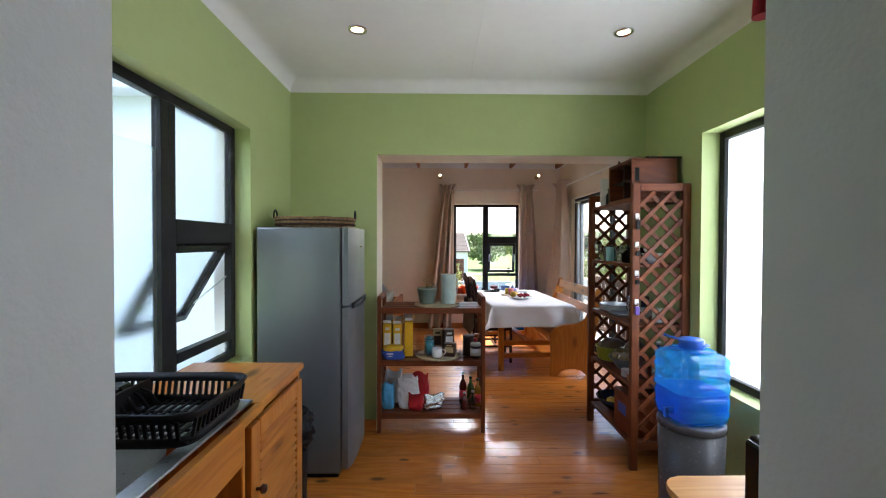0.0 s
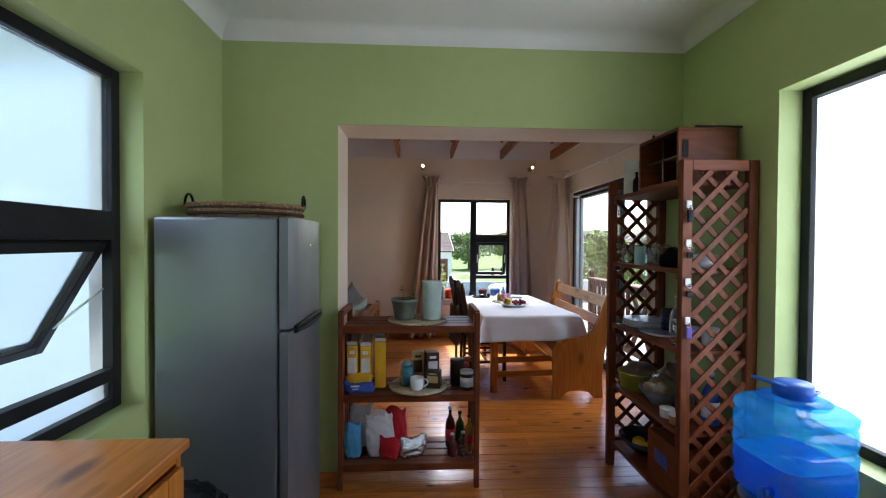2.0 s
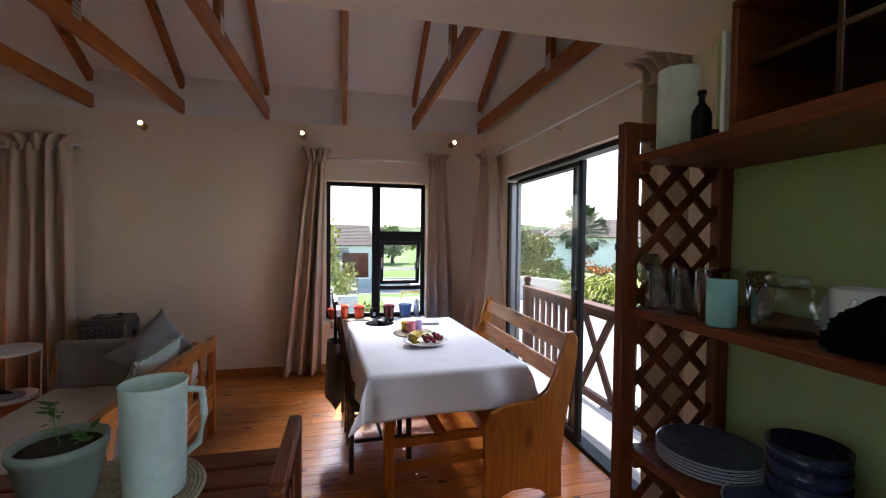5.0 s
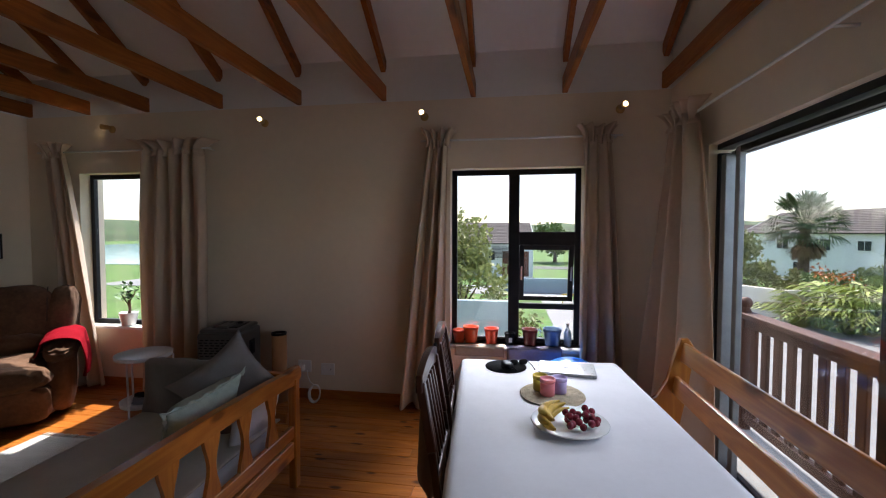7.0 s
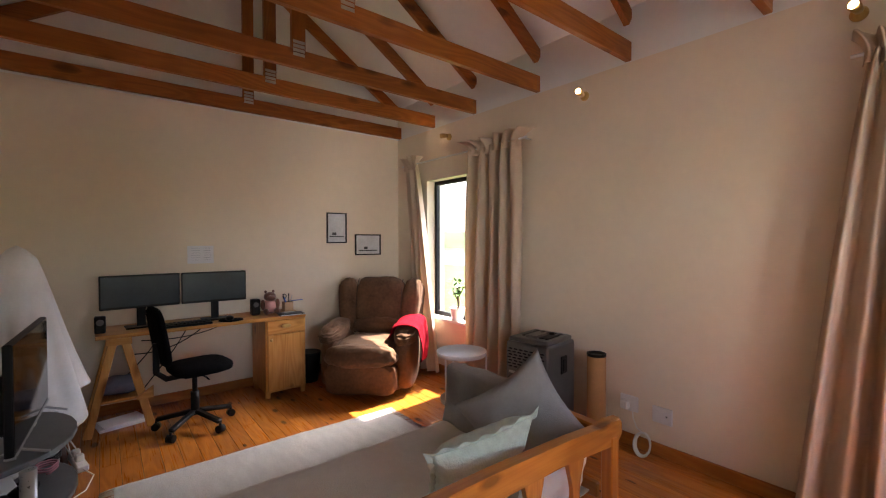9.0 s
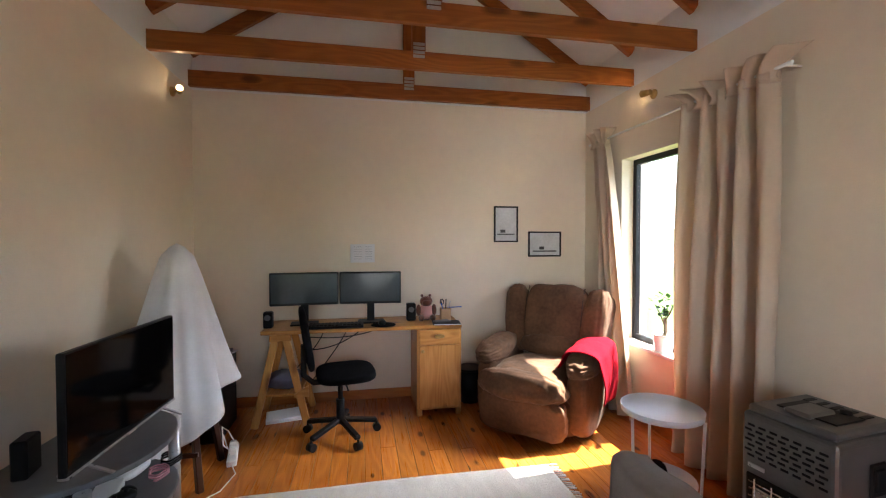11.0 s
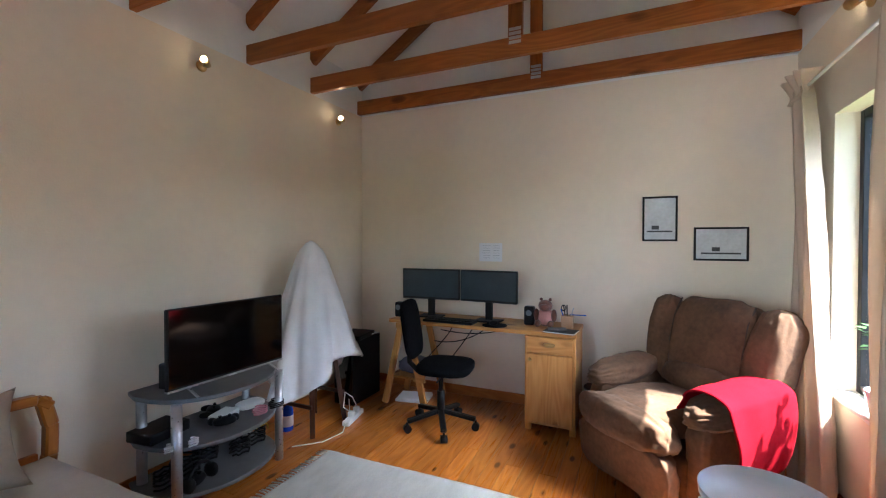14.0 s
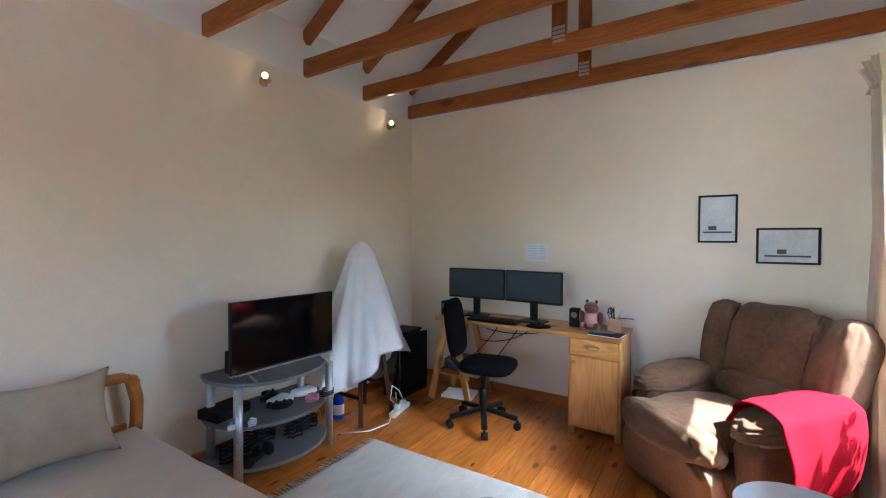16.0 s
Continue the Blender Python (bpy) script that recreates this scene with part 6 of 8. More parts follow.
# ---- pine bench with a railed back ----
bn = thing("bench", "honey pine high-backed bench at the dining table", "bench", (-0.035, 0.05, 0))
prof = [(1.455, 0.0), (1.53, 0.0), (1.565, 0.05), (1.62, 0.075), (1.72, 0.08), (1.80, 0.06), (1.85, 0.0), (1.935, 0.0), (1.925, 0.22), (1.945, 0.42), (1.985, 0.62), (2.015, 0.82), (2.02, 0.92), (1.995, 0.96), (1.955, 0.955), (1.925, 0.86), (1.895, 0.72), (1.84, 0.62), (1.76, 0.565), (1.60, 0.555), (1.50, 0.52), (1.45, 0.45), (1.465, 0.22)]
for y in (4.38, 5.80):
    part("end_panel", B().prism(prof, 0.036, m=Matrix(((1, 0, 0, 0), (0, 0, 1, y - 0.018), (0, 1, 0, 0), (0, 0, 0, 1))), bevel=0.006), "pine_z", bn)
part("seat", B().box((1.68, 5.09, 0.43), (0.42, 1.384, 0.028), 0.006), "pine_y", bn)
for z, x, h in ((0.885, 1.968, 0.105), (0.70, 1.928, 0.10)):
    part("back_rail", B().box((0, 0, 0), (0.024, 1.384, h), 0.005, m=pose(x, 5.09, z, 0, 10, 0)), "pine_y", bn)
part("front_rail", B().box((1.505, 5.09, 0.375), (0.024, 1.384, 0.08), 0.004), "pine_y", bn)
part("stretcher", B().box((1.70, 5.09, 0.15), (0.07, 1.384, 0.026), 0.004), "pine_y", bn)

# ---- exercise ball, sill pots and window things ----
ball = thing("exercise_ball", "large glossy blue exercise ball under the window", "exercise ball", (1.44, 6.56, 0.305))
part("ball", B().blob((0, 0, 0), (0.305, 0.305, 0.305), 2.0, 48, 28), tint("blue vinyl", (0.015, 0.13, 0.60), 0.22, var=0.05), ball)
SILL = 0.57
for x, r, h, c, nm in ((0.54, 0.06, 0.12, (0.60, 0.07, 0.015), "red"), (0.645, 0.068, 0.15, (0.72, 0.075, 0.01), "orange"), (0.825, 0.062, 0.14, (0.62, 0.05, 0.012), "orange-red"), (1.157, 0.068, 0.145, (0.16, 0.02, 0.014), "dark red"), (1.345, 0.078, 0.155, (0.10, 0.19, 0.36), "blue-grey")):
    e = thing("flower_pot", nm + " glazed flower pot on the window sill", "flower pot", (x, 7.035, SILL), group="pots on the sill")
    part("pot", B().lathe([(r * 0.68, 0), (r * 0.72, 0.004), (r * 0.94, h * 0.8), (r, h * 0.82), (r, h), (r * 0.9, h), (r * 0.86, h * 0.75), (0, h * 0.75)], n=26), tint(nm + " glaze", c, 0.3), e)
    part("soil", B().lathe([(0, h * 0.78), (r * 0.86, h * 0.765), (0.0, h * 0.80)], n=16), "soil", e)
e = thing("flower_pot", "small black nursery pot with a paper tag", "flower pot", (0.985, 7.03, SILL), group="pots on the sill")
part("pot", B().lathe([(0.032, 0), (0.045, 0.095), (0.048, 0.095), (0.048, 0.108), (0.042, 0.108), (0.04, 0.08), (0, 0.08)], n=18), "black", e)
part("tag", B().box((0.005, -0.046, 0.05), (0.03, 0.002, 0.04), 0), "paper", e)
bottle("clear bluish spray bottle on the sill", (1.475, 7.05, SILL), 0.033, 0.20, tint("bluish clear plastic", (0.35, 0.42, 0.55), 0.2, trans=0.5), "white_plastic", name="spray_bottle")
cy = thing("folded_cloth", "beige folded towel hanging over the window sill", "towel", (0.72, 6.90, 0.0))
part("towel", B().grid(lambda u, v: Vector((-0.20 + 0.42 * u, -0.018 - 0.010 * math.sin(7 * u) * v, 0.575 - 0.075 * v)), 16, 6).grid(lambda u, v: Vector((-0.20 + 0.42 * u, -0.018 + 0.10 * v, 0.575 + 0.002 * math.sin(9 * u))), 16, 4), tint("beige towelling", (0.42, 0.34, 0.26), 0.95, bump=0.5, bscale=200), cy, thick=0.012)
cy2 = thing("folded_cloth", "lilac-grey cloth hanging over the window sill", "towel", (1.16, 6.90, 0.0))
part("towel", B().grid(lambda u, v: Vector((-0.20 + 0.45 * u, -0.018 - 0.012 * math.sin(9 * u) * v, 0.575 - 0.13 * v)), 16, 6).grid(lambda u, v: Vector((-0.20 + 0.45 * u, -0.018 + 0.10 * v, 0.575 + 0.002 * math.sin(9 * u))), 16, 4), tint("lilac grey cotton", (0.28, 0.25, 0.32), 0.95, bump=0.5, bscale=200), cy2, thick=0.008)

pl = thing("potted_plant", "small green plant in a white pot on the sill", "potted plant", (-2.83, LN + 0.05, 0.60))
part("pot", B().lathe([(0.055, 0), (0.06, 0.004), (0.082, 0.12), (0.085, 0.135), (0.078, 0.135), (0.072, 0.11), (0, 0.11)], n=26), "ceramic", pl)
part("soil", B().lathe([(0, 0.118), (0.073, 0.112), (0, 0.122)], n=16), "soil", pl)
part("stem", B().tube([(0, 0, 0.11), (0.02, 0.0, 0.16), (0.005, 0.01, 0.21), (0.01, 0.0, 0.26)], 0.014, 8).tube([(0.005, 0, 0.2), (-0.05, 0.01, 0.27), (-0.08, 0, 0.32)], 0.006, 6).tube([(0.01, 0, 0.24), (0.06, 0, 0.30), (0.08, 0.01, 0.36)], 0.006, 6), tint("grey bark", (0.20, 0.14, 0.09), 0.8), pl)
rs = random.Random(11)
part("foliage", leaves(B(), [(rs.uniform(-0.10, 0.10), rs.uniform(-0.05, 0.06), rs.uniform(0.25, 0.42)) for _ in range(60)], 0.065, rs), "leaf", pl)

# ---- sofa: pine frame daybed with covers ----
sf = thing("sofa", "honey pine framed sofa bed with a pale grey cover", "sofa")
SY0, SY1, SXB, SXF = 3.50, 5.70, -0.31, -1.29
crest = [(SY0 - 0.02, 0.66), (SY0 + 0.02, 0.70), (SY0 + 0.12, 0.735), (SY0 + 0.30, 0.752), (4.2, 0.762), (5.0, 0.757), (SY1 - 0.30, 0.742), (SY1 - 0.12, 0.728), (SY1 - 0.04, 0.735), (SY1 + 0.02, 0.735), (SY1 + 0.045, 0.71), (SY1 + 0.045, 0.665), (SY1 + 0.02, 0.64), (SY1 - 0.06, 0.635), (SY1 - 0.16, 0.645), (SY1 - 0.36, 0.662), (5.0, 0.668), (4.2, 0.668), (SY0 + 0.30, 0.662), (SY0 + 0.12, 0.64), (SY0 + 0.0, 0.615)]
part("top_rail", B().prism(crest, 0.042, m=Matrix(((0, 0, 1, SXB - 0.021), (1, 0, 0, 0), (0, 1, 0, 0), (0, 0, 0, 1))), bevel=0.010), "pine_y", sf)
part("lower_rail", B().box((SXB, (SY0 + SY1) / 2, 0.35), (0.030, SY1 - SY0 - 0.06, 0.075), 0.005), "pine_y", sf)
part("base_rail", B().box((SXB, (SY0 + SY1) / 2, 0.24), (0.028, SY1 - SY0 - 0.06, 0.10), 0.005), "pine_y", sf)
for y in (SY0 + 0.02, SY1 - 0.02):
    part("back_post", B().beam((SXB, y, 0.0), (SXB, y, 0.67), 0.05, 0.055, 0.006), "pine_z", sf)
    ap = [(SXB, y, 0.67), (SXB - 0.35, y, 0.685), (SXF + 0.16, y, 0.70), (SXF + 0.05, y, 0.695), (SXF + 0.0, y, 0.65)]
    ar = B()
    for p, q in zip(ap, ap[1:]):
        ar.beam(p, q, 0.055, 0.045, 0.008)
    part("arm_rest", ar, "pine_x", sf)
    fp_ = B()
    fpts = [(SXF + 0.03, 0.0), (SXF + 0.03, 0.30), (SXF + 0.005, 0.42), (SXF + 0.0, 0.56), (SXF + 0.03, 0.685)]
    for p, q in zip(fpts, fpts[1:]):
        fp_.beam((p[0], y, p[1]), (q[0], y, q[1] + 0.01), 0.05, 0.055, 0.008)
    part("front_post", fp_, "pine_z", sf)
    part("arm_rail", B().box(((SXB + SXF) / 2, y, 0.42), (SXB - SXF - 0.10, 0.026, 0.06), 0.004), "pine_x", sf)
    part("arm_rail", B().box(((SXB + SXF) / 2, y, 0.26), (SXB - SXF - 0.10, 0.026, 0.09), 0.004), "pine_x", sf)


def splat(y):
    """A shaped upright of the sofa's back."""
    pts_, nn = [], 12
    for i in range(nn + 1):
        t = i / nn
        pts_.append((0.036 + 0.016 * math.cos(t * 2 * math.pi), 0.375 + 0.30 * t))
    out_ = pts_ + [(-a, b_) for a, b_ in reversed(pts_)]
    return B().prism(out_, 0.018, m=Matrix(((0, 0, 1, SXB - 0.009), (1, 0, 0, y), (0, 1, 0, 0), (0, 0, 0, 1))), bevel=0.003)


for k in range(8):
    part("back_splat", splat(SY0 + 0.27 + 0.238 * k), "pine_z", sf)
part("front_rail", B().box((SXF + 0.03, (SY0 + SY1) / 2, 0.24), (0.028, SY1 - SY0 - 0.08, 0.10), 0.005), "pine_y", sf)
part("slat_base", B().box(((SXB + SXF) / 2, (SY0 + SY1) / 2, 0.265), (SXB - SXF - 0.08, SY1 - SY0 - 0.10, 0.02), 0.003), "pine_y", sf)
part("mattress", B().blob(((SXB + SXF) / 2 - 0.01, (SY0 + SY1) / 2, 0.345), ((SXB - SXF) / 2 - 0.03, (SY1 - SY0) / 2 - 0.055, 0.085), 7, 64, 20), "cloth_white", sf)


def throw_f(u, v):
    """The cover: over the mattress and down its front."""
    x = SXB - 0.06 - 0.93 * u
    z = 0.434 + 0.006 * noise.noise(Vector((u * 5, v * 9, 2))) + 0.004 * noise.noise(Vector((u * 14, v * 20, 5)))
    y = SY0 + 0.07 + (SY1 - SY0 - 0.14) * v
    if x < SXF + 0.03:
        d = (SXF + 0.03) - x
        return Vector((SXF + 0.0 - 0.012 * math.sin(21 * v) * d * 4, y, z - 1.0 * d * 3.4))
    return Vector((x, y, z))


part("cover", B().grid(throw_f, 44, 80), "sheet", sf, "pale grey throw over the seat", thick=0.006)


def cushion(label, at, s, rx, ry, rz, material, seed, name="cushion", frill=False):
    """A square scatter cushion with pulled-in corners, standing in the xz plane."""
    e = thing(name, label, "cushion", at)
    m_ = Euler([radians(a) for a in (rx, ry, rz)]).to_matrix().to_4x4()

    def side(sg):
        def f(u, v):
            x, y = 2 * u - 1, 2 * v - 1
            pinch = 1 - 0.17 * (1 - abs(x) ** 2) * abs(y) ** 3
            pin2 = 1 - 0.17 * (1 - abs(y) ** 2) * abs(x) ** 3
            t = max(0.0, (1 - x ** 4) * (1 - y ** 4)) ** 0.55
            w = 0.014 * noise.noise(Vector((x * 2 + seed, y * 2, sg))) + 0.007 * noise.noise(Vector((x * 5 + seed, y * 4, sg)))
            fx = 0.012 * math.sin(30 * y) * (abs(x) > 0.97) if frill else 0.0
            return m_ @ Vector((s[0] * x * pin2 + fx, sg * (s[1] * t + w * t), s[2] * y * pinch))
        return f
    b = B().grid(side(1), 24, 24).grid(side(-1), 24, 24)
    part("cover", b, material, e)
    if frill:
        def ruffle(u, v):
            k = (u * 4) % 1.0
            cx, cy = ((2 * k - 1, -1), (1, 2 * k - 1), (1 - 2 * k, 1), (-1, 1 - 2 * k))[min(3, int(u * 4))]
            g = 1 + 0.13 * v
            px, pz = s[0] * cx * (1 - 0.17 * (1 - abs(cy) ** 2)), s[2] * cy * (1 - 0.17 * (1 - abs(cx) ** 2))
            return m_ @ Vector((px * g, v * 0.007 * math.sin(150 * u + seed), pz * g))
        part("ruffle", B().grid(ruffle, 160, 3, True), material, e, "gathered ruffle edge", thick=0.003)
    return e


cushion("grey linen cushion standing on its corner", (-0.60, 5.50, 0.665), (0.23, 0.075, 0.23), -20, 52, 20, "cushion_grey", 1.0)
cushion("pale mint frilled cushion leaning on the sofa back", (-0.50, 5.13, 0.655), (0.205, 0.065, 0.165), 28, -8, 78, "cushion_mint", 2.0, frill=True)
cushion("white and grey cushion low behind the sofa rail", (-0.42, 5.46, 0.54), (0.19, 0.05, 0.13), 10, 0, 85, "cloth_white", 5.0)
cushion("taupe linen cushion leaning on the sofa arm", (-0.88, 3.71, 0.625), (0.24, 0.08, 0.20), 24, 0, -4, "cushion_beige", 3.0)
bd = thing("sofa_throw", "dark grey throw over the sofa arm", "throw", (0, 0, 0))
part("cloth", B().grid(lambda u, v: Vector((-1.26 + 0.50 * u + 0.01 * math.sin(8 * v), (5.61 if v < 0.45 else 5.61 + (v - 0.45) * 0.22 if v < 0.9 else 5.70 + 0.03) + 0.010 * math.sin(14 * u + 3 * v) - (0.06 * (0.45 - v) if v < 0.45 else 0), 0.44 + 0.292 * min(1.0, v / 0.45) + 0.012 * math.sin(math.pi * min(1, max(0, (v - 0.45) / 0.45))) - (0.0 if v < 0.9 else (v - 0.9) * 2.2))), 30, 30), "grey_cloth", bd, thick=0.012)

# ---- rug ----
rgx0, rgx1, rgy0, rgy1 = -2.53, -0.80, 4.13, 5.97
ru = thing("rug", "off-white flat-woven cotton rug with fringed ends", "rug")
part("weave", B().grid(lambda u, v: Vector((rgx0 + (rgx1 - rgx0) * u + 0.006 * math.sin(7 * v + 1), rgy0 + (rgy1 - rgy0) * v + 0.008 * math.sin(5 * u), 0.0085 + 0.0018 * noise.noise(Vector((u * 7, v * 60, 1))) + 0.003 * noise.noise(Vector((u * 5, v * 6, 4))))), 60, 120), "rug", ru, thick=0.006)
fg = B()
rf = random.Random(5)
for yy, s in ((rgy0, -1), (rgy1, 1)):
    for k in range(78):
        x = rgx0 + (rgx1 - rgx0) * (k + 0.5) / 78
        dx = rf.uniform(-0.012, 0.012)
        fg.tube([(x, yy, 0.009), (x + dx * 0.5, yy + s * 0.028, 0.007), (x + dx + 0.004, yy + s * rf.uniform(0.05, 0.066), 0.004)], 0.0042, 5)
tagged(part("fringe", fg, "rug", ru, "knotted cotton fringe"), kind="stuff")

# ---- recliner ----
ac = thing("armchair", "brown microfibre recliner armchair in the corner", "armchair", (-3.20, 6.23, 0), 45)


def pad(c, h, power, seed, tucks=(), turn=(0, 0, 0), depth=0.010, wob=0.05):
    """A stuffed pad: a rounded block with soft dents, and gathers at the ends named in tucks (axis, side)."""
    b = B().blob((0, 0, 0), h, power, 72, 40, wob, seed)
    for v in b.bm.verts:
        q = Vector((v.co.x / h[0], v.co.y / h[1], v.co.z / h[2]))
        k = 0.012 * noise.noise(q * 1.7 + Vector((seed, 0, 0))) + 0.005 * noise.noise(q * 4.5 + Vector((0, seed, 0)))
        for ax, sd in tucks:
            near = max(0.0, sd * q[ax] - 0.35) / 0.65
            o = q[(ax + 1) % 3] if ax != 0 else q[1]
            k -= depth * min(1.0, near * 1.6) * (0.5 + 0.5 * math.sin(17 * o + 3.1 * q[2] + 4 * noise.noise(q * 2 + Vector((seed, 3, 0)))))
        v.co += Vector((q.x, q.y, q.z)).normalized() * k
    bmesh.ops.transform(b.bm, matrix=pose(*c, *turn), verts=b.bm.verts)
    return b


part("base", B().blob((0, 0.06, 0.16), (0.36, 0.38, 0.14), 8, 40, 16), "suede", ac)
part("footrest_panel", pad((0, -0.40, 0.185), (0.335, 0.075, 0.15), 5, 1, ((0, 1), (0, -1)), (4, 0, 0)), "suede", ac)
part("seat", pad((0, -0.12, 0.415), (0.285, 0.34, 0.090), 3.2, 2, ((1, 1),)), "suede", ac)
part("seat_front", pad((0, -0.40, 0.385), (0.345, 0.135, 0.112), 2.7, 6, ((0, 1), (0, -1)), (-8, 0, 0), 0.016), "suede", ac)
for s in (-1, 1):
    part("arm", pad((s * 0.365, 0.02, 0.27), (0.085, 0.315, 0.25), 5, 3 + s), "suede", ac)
    part("arm_pad", pad((s * 0.37, -0.06, 0.545), (0.118, 0.28, 0.088), 2.5, 5 + s, ((1, -1),), (7, 0, 0), 0.018), "suede", ac)
    part("wing", pad((s * 0.345, 0.325, 0.745), (0.112, 0.12, 0.30), 3.0, 8 + s, ((2, 1), (2, -1)), (-14, s * 4, s * -14), 0.006, 0.02), "suede", ac)
part("backrest", pad((0, 0.335, 0.765), (0.285, 0.125, 0.295), 3.6, 11, ((2, -1), (2, 1)), (-14, 0, 0), 0.006, 0.03), "suede", ac)
part("lumbar_pad", pad((0, 0.235, 0.545), (0.275, 0.115, 0.105), 2.6, 12, ((2, 1),), (-10, 0, 0)), "suede", ac)
SEAM_AND_CREASE = tint("dark seam and crease shade", (0.05, 0.03, 0.02), 0.8)
for x in (-0.245, 0.245):
    part("back_seam", B().tube([(x, 0.252, 0.60), (x, 0.228, 0.75), (x, 0.275, 0.93), (x, 0.345, 1.035)], 0.005, 5), SEAM_AND_CREASE, ac)
# shade of two creases, drawn as thin dark tubes on the back
for x, z0, z1 in ((-0.04, 0.66, 0.90), (0.09, 0.70, 0.88)):
    part("back_crease", B().tube([(x - 0.01, 0.232, z0), (x, 0.232, (z0 + z1) / 2), (x + 0.03, 0.262, z1)], 0.003, 5), SEAM_AND_CREASE, ac)
bl = thing("red_blanket", "red fleece blanket draped over the armchair arm", "blanket", (-3.20, 6.23, 0), 45)


def blanket_f(u, v):
    """Over the right arm pad: from the seat side, across the pad, down the outside; v runs across the arm, u along it."""
    y = -0.235 + 0.47 * u + 0.010 * math.sin(9 * v + 3 * u) + 0.05 * (v - 0.4) * (0.3 - u)
    lift = 0.030 * (u - 0.2)
    if v < 0.18:
        k = v / 0.18
        x, z = 0.215 + 0.030 * k, 0.515 + 0.070 * k
    elif v < 0.5:
        a = math.pi * (1 - (v - 0.18) / 0.32)
        x, z = 0.375 + 0.135 * math.cos(a), 0.588 + 0.066 * math.sin(a)
    else:
        k = (v - 0.5) / 0.5
        x = 0.510 + 0.030 * math.sin(k * 2.6) + 0.016 * math.sin(8 * u + 2) * k
        z = 0.588 - (0.29 + 0.05 * math.sin(3 * u)) * k
    return Vector((x + 0.004 * math.sin(13 * u + 5 * v), y, z + lift + 0.004 * noise.noise(Vector((6 * u, 5 * v, 1)))))


part("fleece", B().grid(blanket_f, 40, 48), "red_cloth", bl, thick=0.010)

# ---- tray table ----
tt = thing("tray_table", "white round two-tier tray side table", "side table", (-2.05, 6.42, 0))
for z, r in ((0.50, 0.205), (0.11, 0.175)):
    part("tray", B().lathe([(r * 0.97, 0), (r, 0.004), (r + 0.004, 0.035), (r + 0.001, 0.035), (r - 0.005, 0.006), (0, 0.005)], n=48, c=(0, 0, z)), "enamel", tt)
for k in range(3):
    a = radians(40 + 120 * k)
    part("leg", B().tube([(0.198 * math.cos(a), 0.198 * math.sin(a), 0.0), (0.192 * math.cos(a), 0.192 * math.sin(a), 0.11), (0.206 * math.cos(a), 0.206 * math.sin(a), 0.50)], 0.008, 8), "enamel", tt)
bag("grey folded cloth on the lower tray", (-2.05, 6.42, 0.116), (0.09, 0.07, 0.05), tint("grey slate cloth", (0.25, 0.27, 0.30), 0.9), 20, 12.0, "folded_cloth")
solo("slipper", B().blob((0, 0, 0.025), (0.045, 0.11, 0.025), 2.5, 20, 10), "black_soft", "black slipper on the lower tray", "slipper", (-2.12, 6.46, 0.116), 60)

# ---- gas heater and cardboard tube ----
gh = thing("gas_heater", "dark grey portable gas cabinet heater by the wall", "heater", (-1.44, 6.68, 0), 97)
part("case", B().box((0, 0, 0.38), (0.40, 0.36, 0.64), 0.022, seg=3), "heater", gh)
part("top_plate", B().box((0, 0, 0.715), (0.37, 0.33, 0.035), 0.015, seg=2).box((-0.06, 0.0, 0.742), (0.16, 0.10, 0.022), 0.008), "heater", gh)
part("grille_frame", B().box((-0.203, 0.0, 0.30), (0.014, 0.30, 0.28), 0.010, seg=2), "black", gh)
for k in range(8):
    part("grille_bar", B().cyl((-0.217, -0.13, 0.20 + 0.030 * k), (-0.217, 0.13, 0.20 + 0.030 * k), 0.004, 6), "chrome", gh)
for k in range(4):
    part("grille_upright", B().cyl((-0.219, -0.105 + 0.07 * k, 0.185), (-0.219, -0.105 + 0.07 * k, 0.43), 0.0035, 6), "chrome", gh)
part("radiant_panel", B().box((-0.209, 0.0, 0.29), (0.01, 0.24, 0.20), 0.004), tint("ceramic heater plate", (0.30, 0.24, 0.18), 0.8), gh)
part("badge", B().box((-0.203, 0.11, 0.475), (0.006, 0.07, 0.018), 0.002), "silver", gh)
for k in range(7):
    for j in range(7):
        part("vent_slot", B().box((-0.2005, -0.135 + 0.045 * j + 0.012 * (k % 2), 0.515 + 0.022 * k), (0.006, 0.030, 0.010), 0.002), "black", gh)
part("top_recess", B().box((-0.02, -0.01, 0.735), (0.17, 0.22, 0.008), 0.003), "black", gh)
for k in range(5):
    part("top_slot", B().box((0.11, -0.10 + 0.05 * k, 0.7335), (0.06, 0.022, 0.004), 0.001), "black", gh)
part("knob", B().lathe([(0.022, 0), (0.020, 0.02), (0, 0.022)], n=16, c=(0.06, -0.06, 0.733)), "black", gh)
for s in (-1, 1):
    part("side_handle", B().box((0.02, s * 0.183, 0.54), (0.09, 0.012, 0.13), 0.006).box((0.02, s * 0.19, 0.54), (0.05, 0.012, 0.09), 0.004), "black", gh)
for x in (-0.16, 0.16):
    for y in (-0.14, 0.14):
        part("caster", B().cyl((x - 0.012, y, 0.03), (x + 0.012, y, 0.03), 0.03, 14), "black", gh)
        part("caster_fork", B().box((x, y, 0.055), (0.03, 0.02, 0.03), 0.003), "black", gh)
ct = thing("cardboard_tube", "tall brown cardboard tube with a black cap", "tube", (-1.10, 6.89, 0))
part("tube", B().lathe([(0.066, 0.0), (0.066, 0.625), (0.061, 0.625), (0.061, 0.02), (0, 0.02)], n=32), tint("brown kraft tube", (0.50, 0.245, 0.10), 0.7, var=0.08), ct)
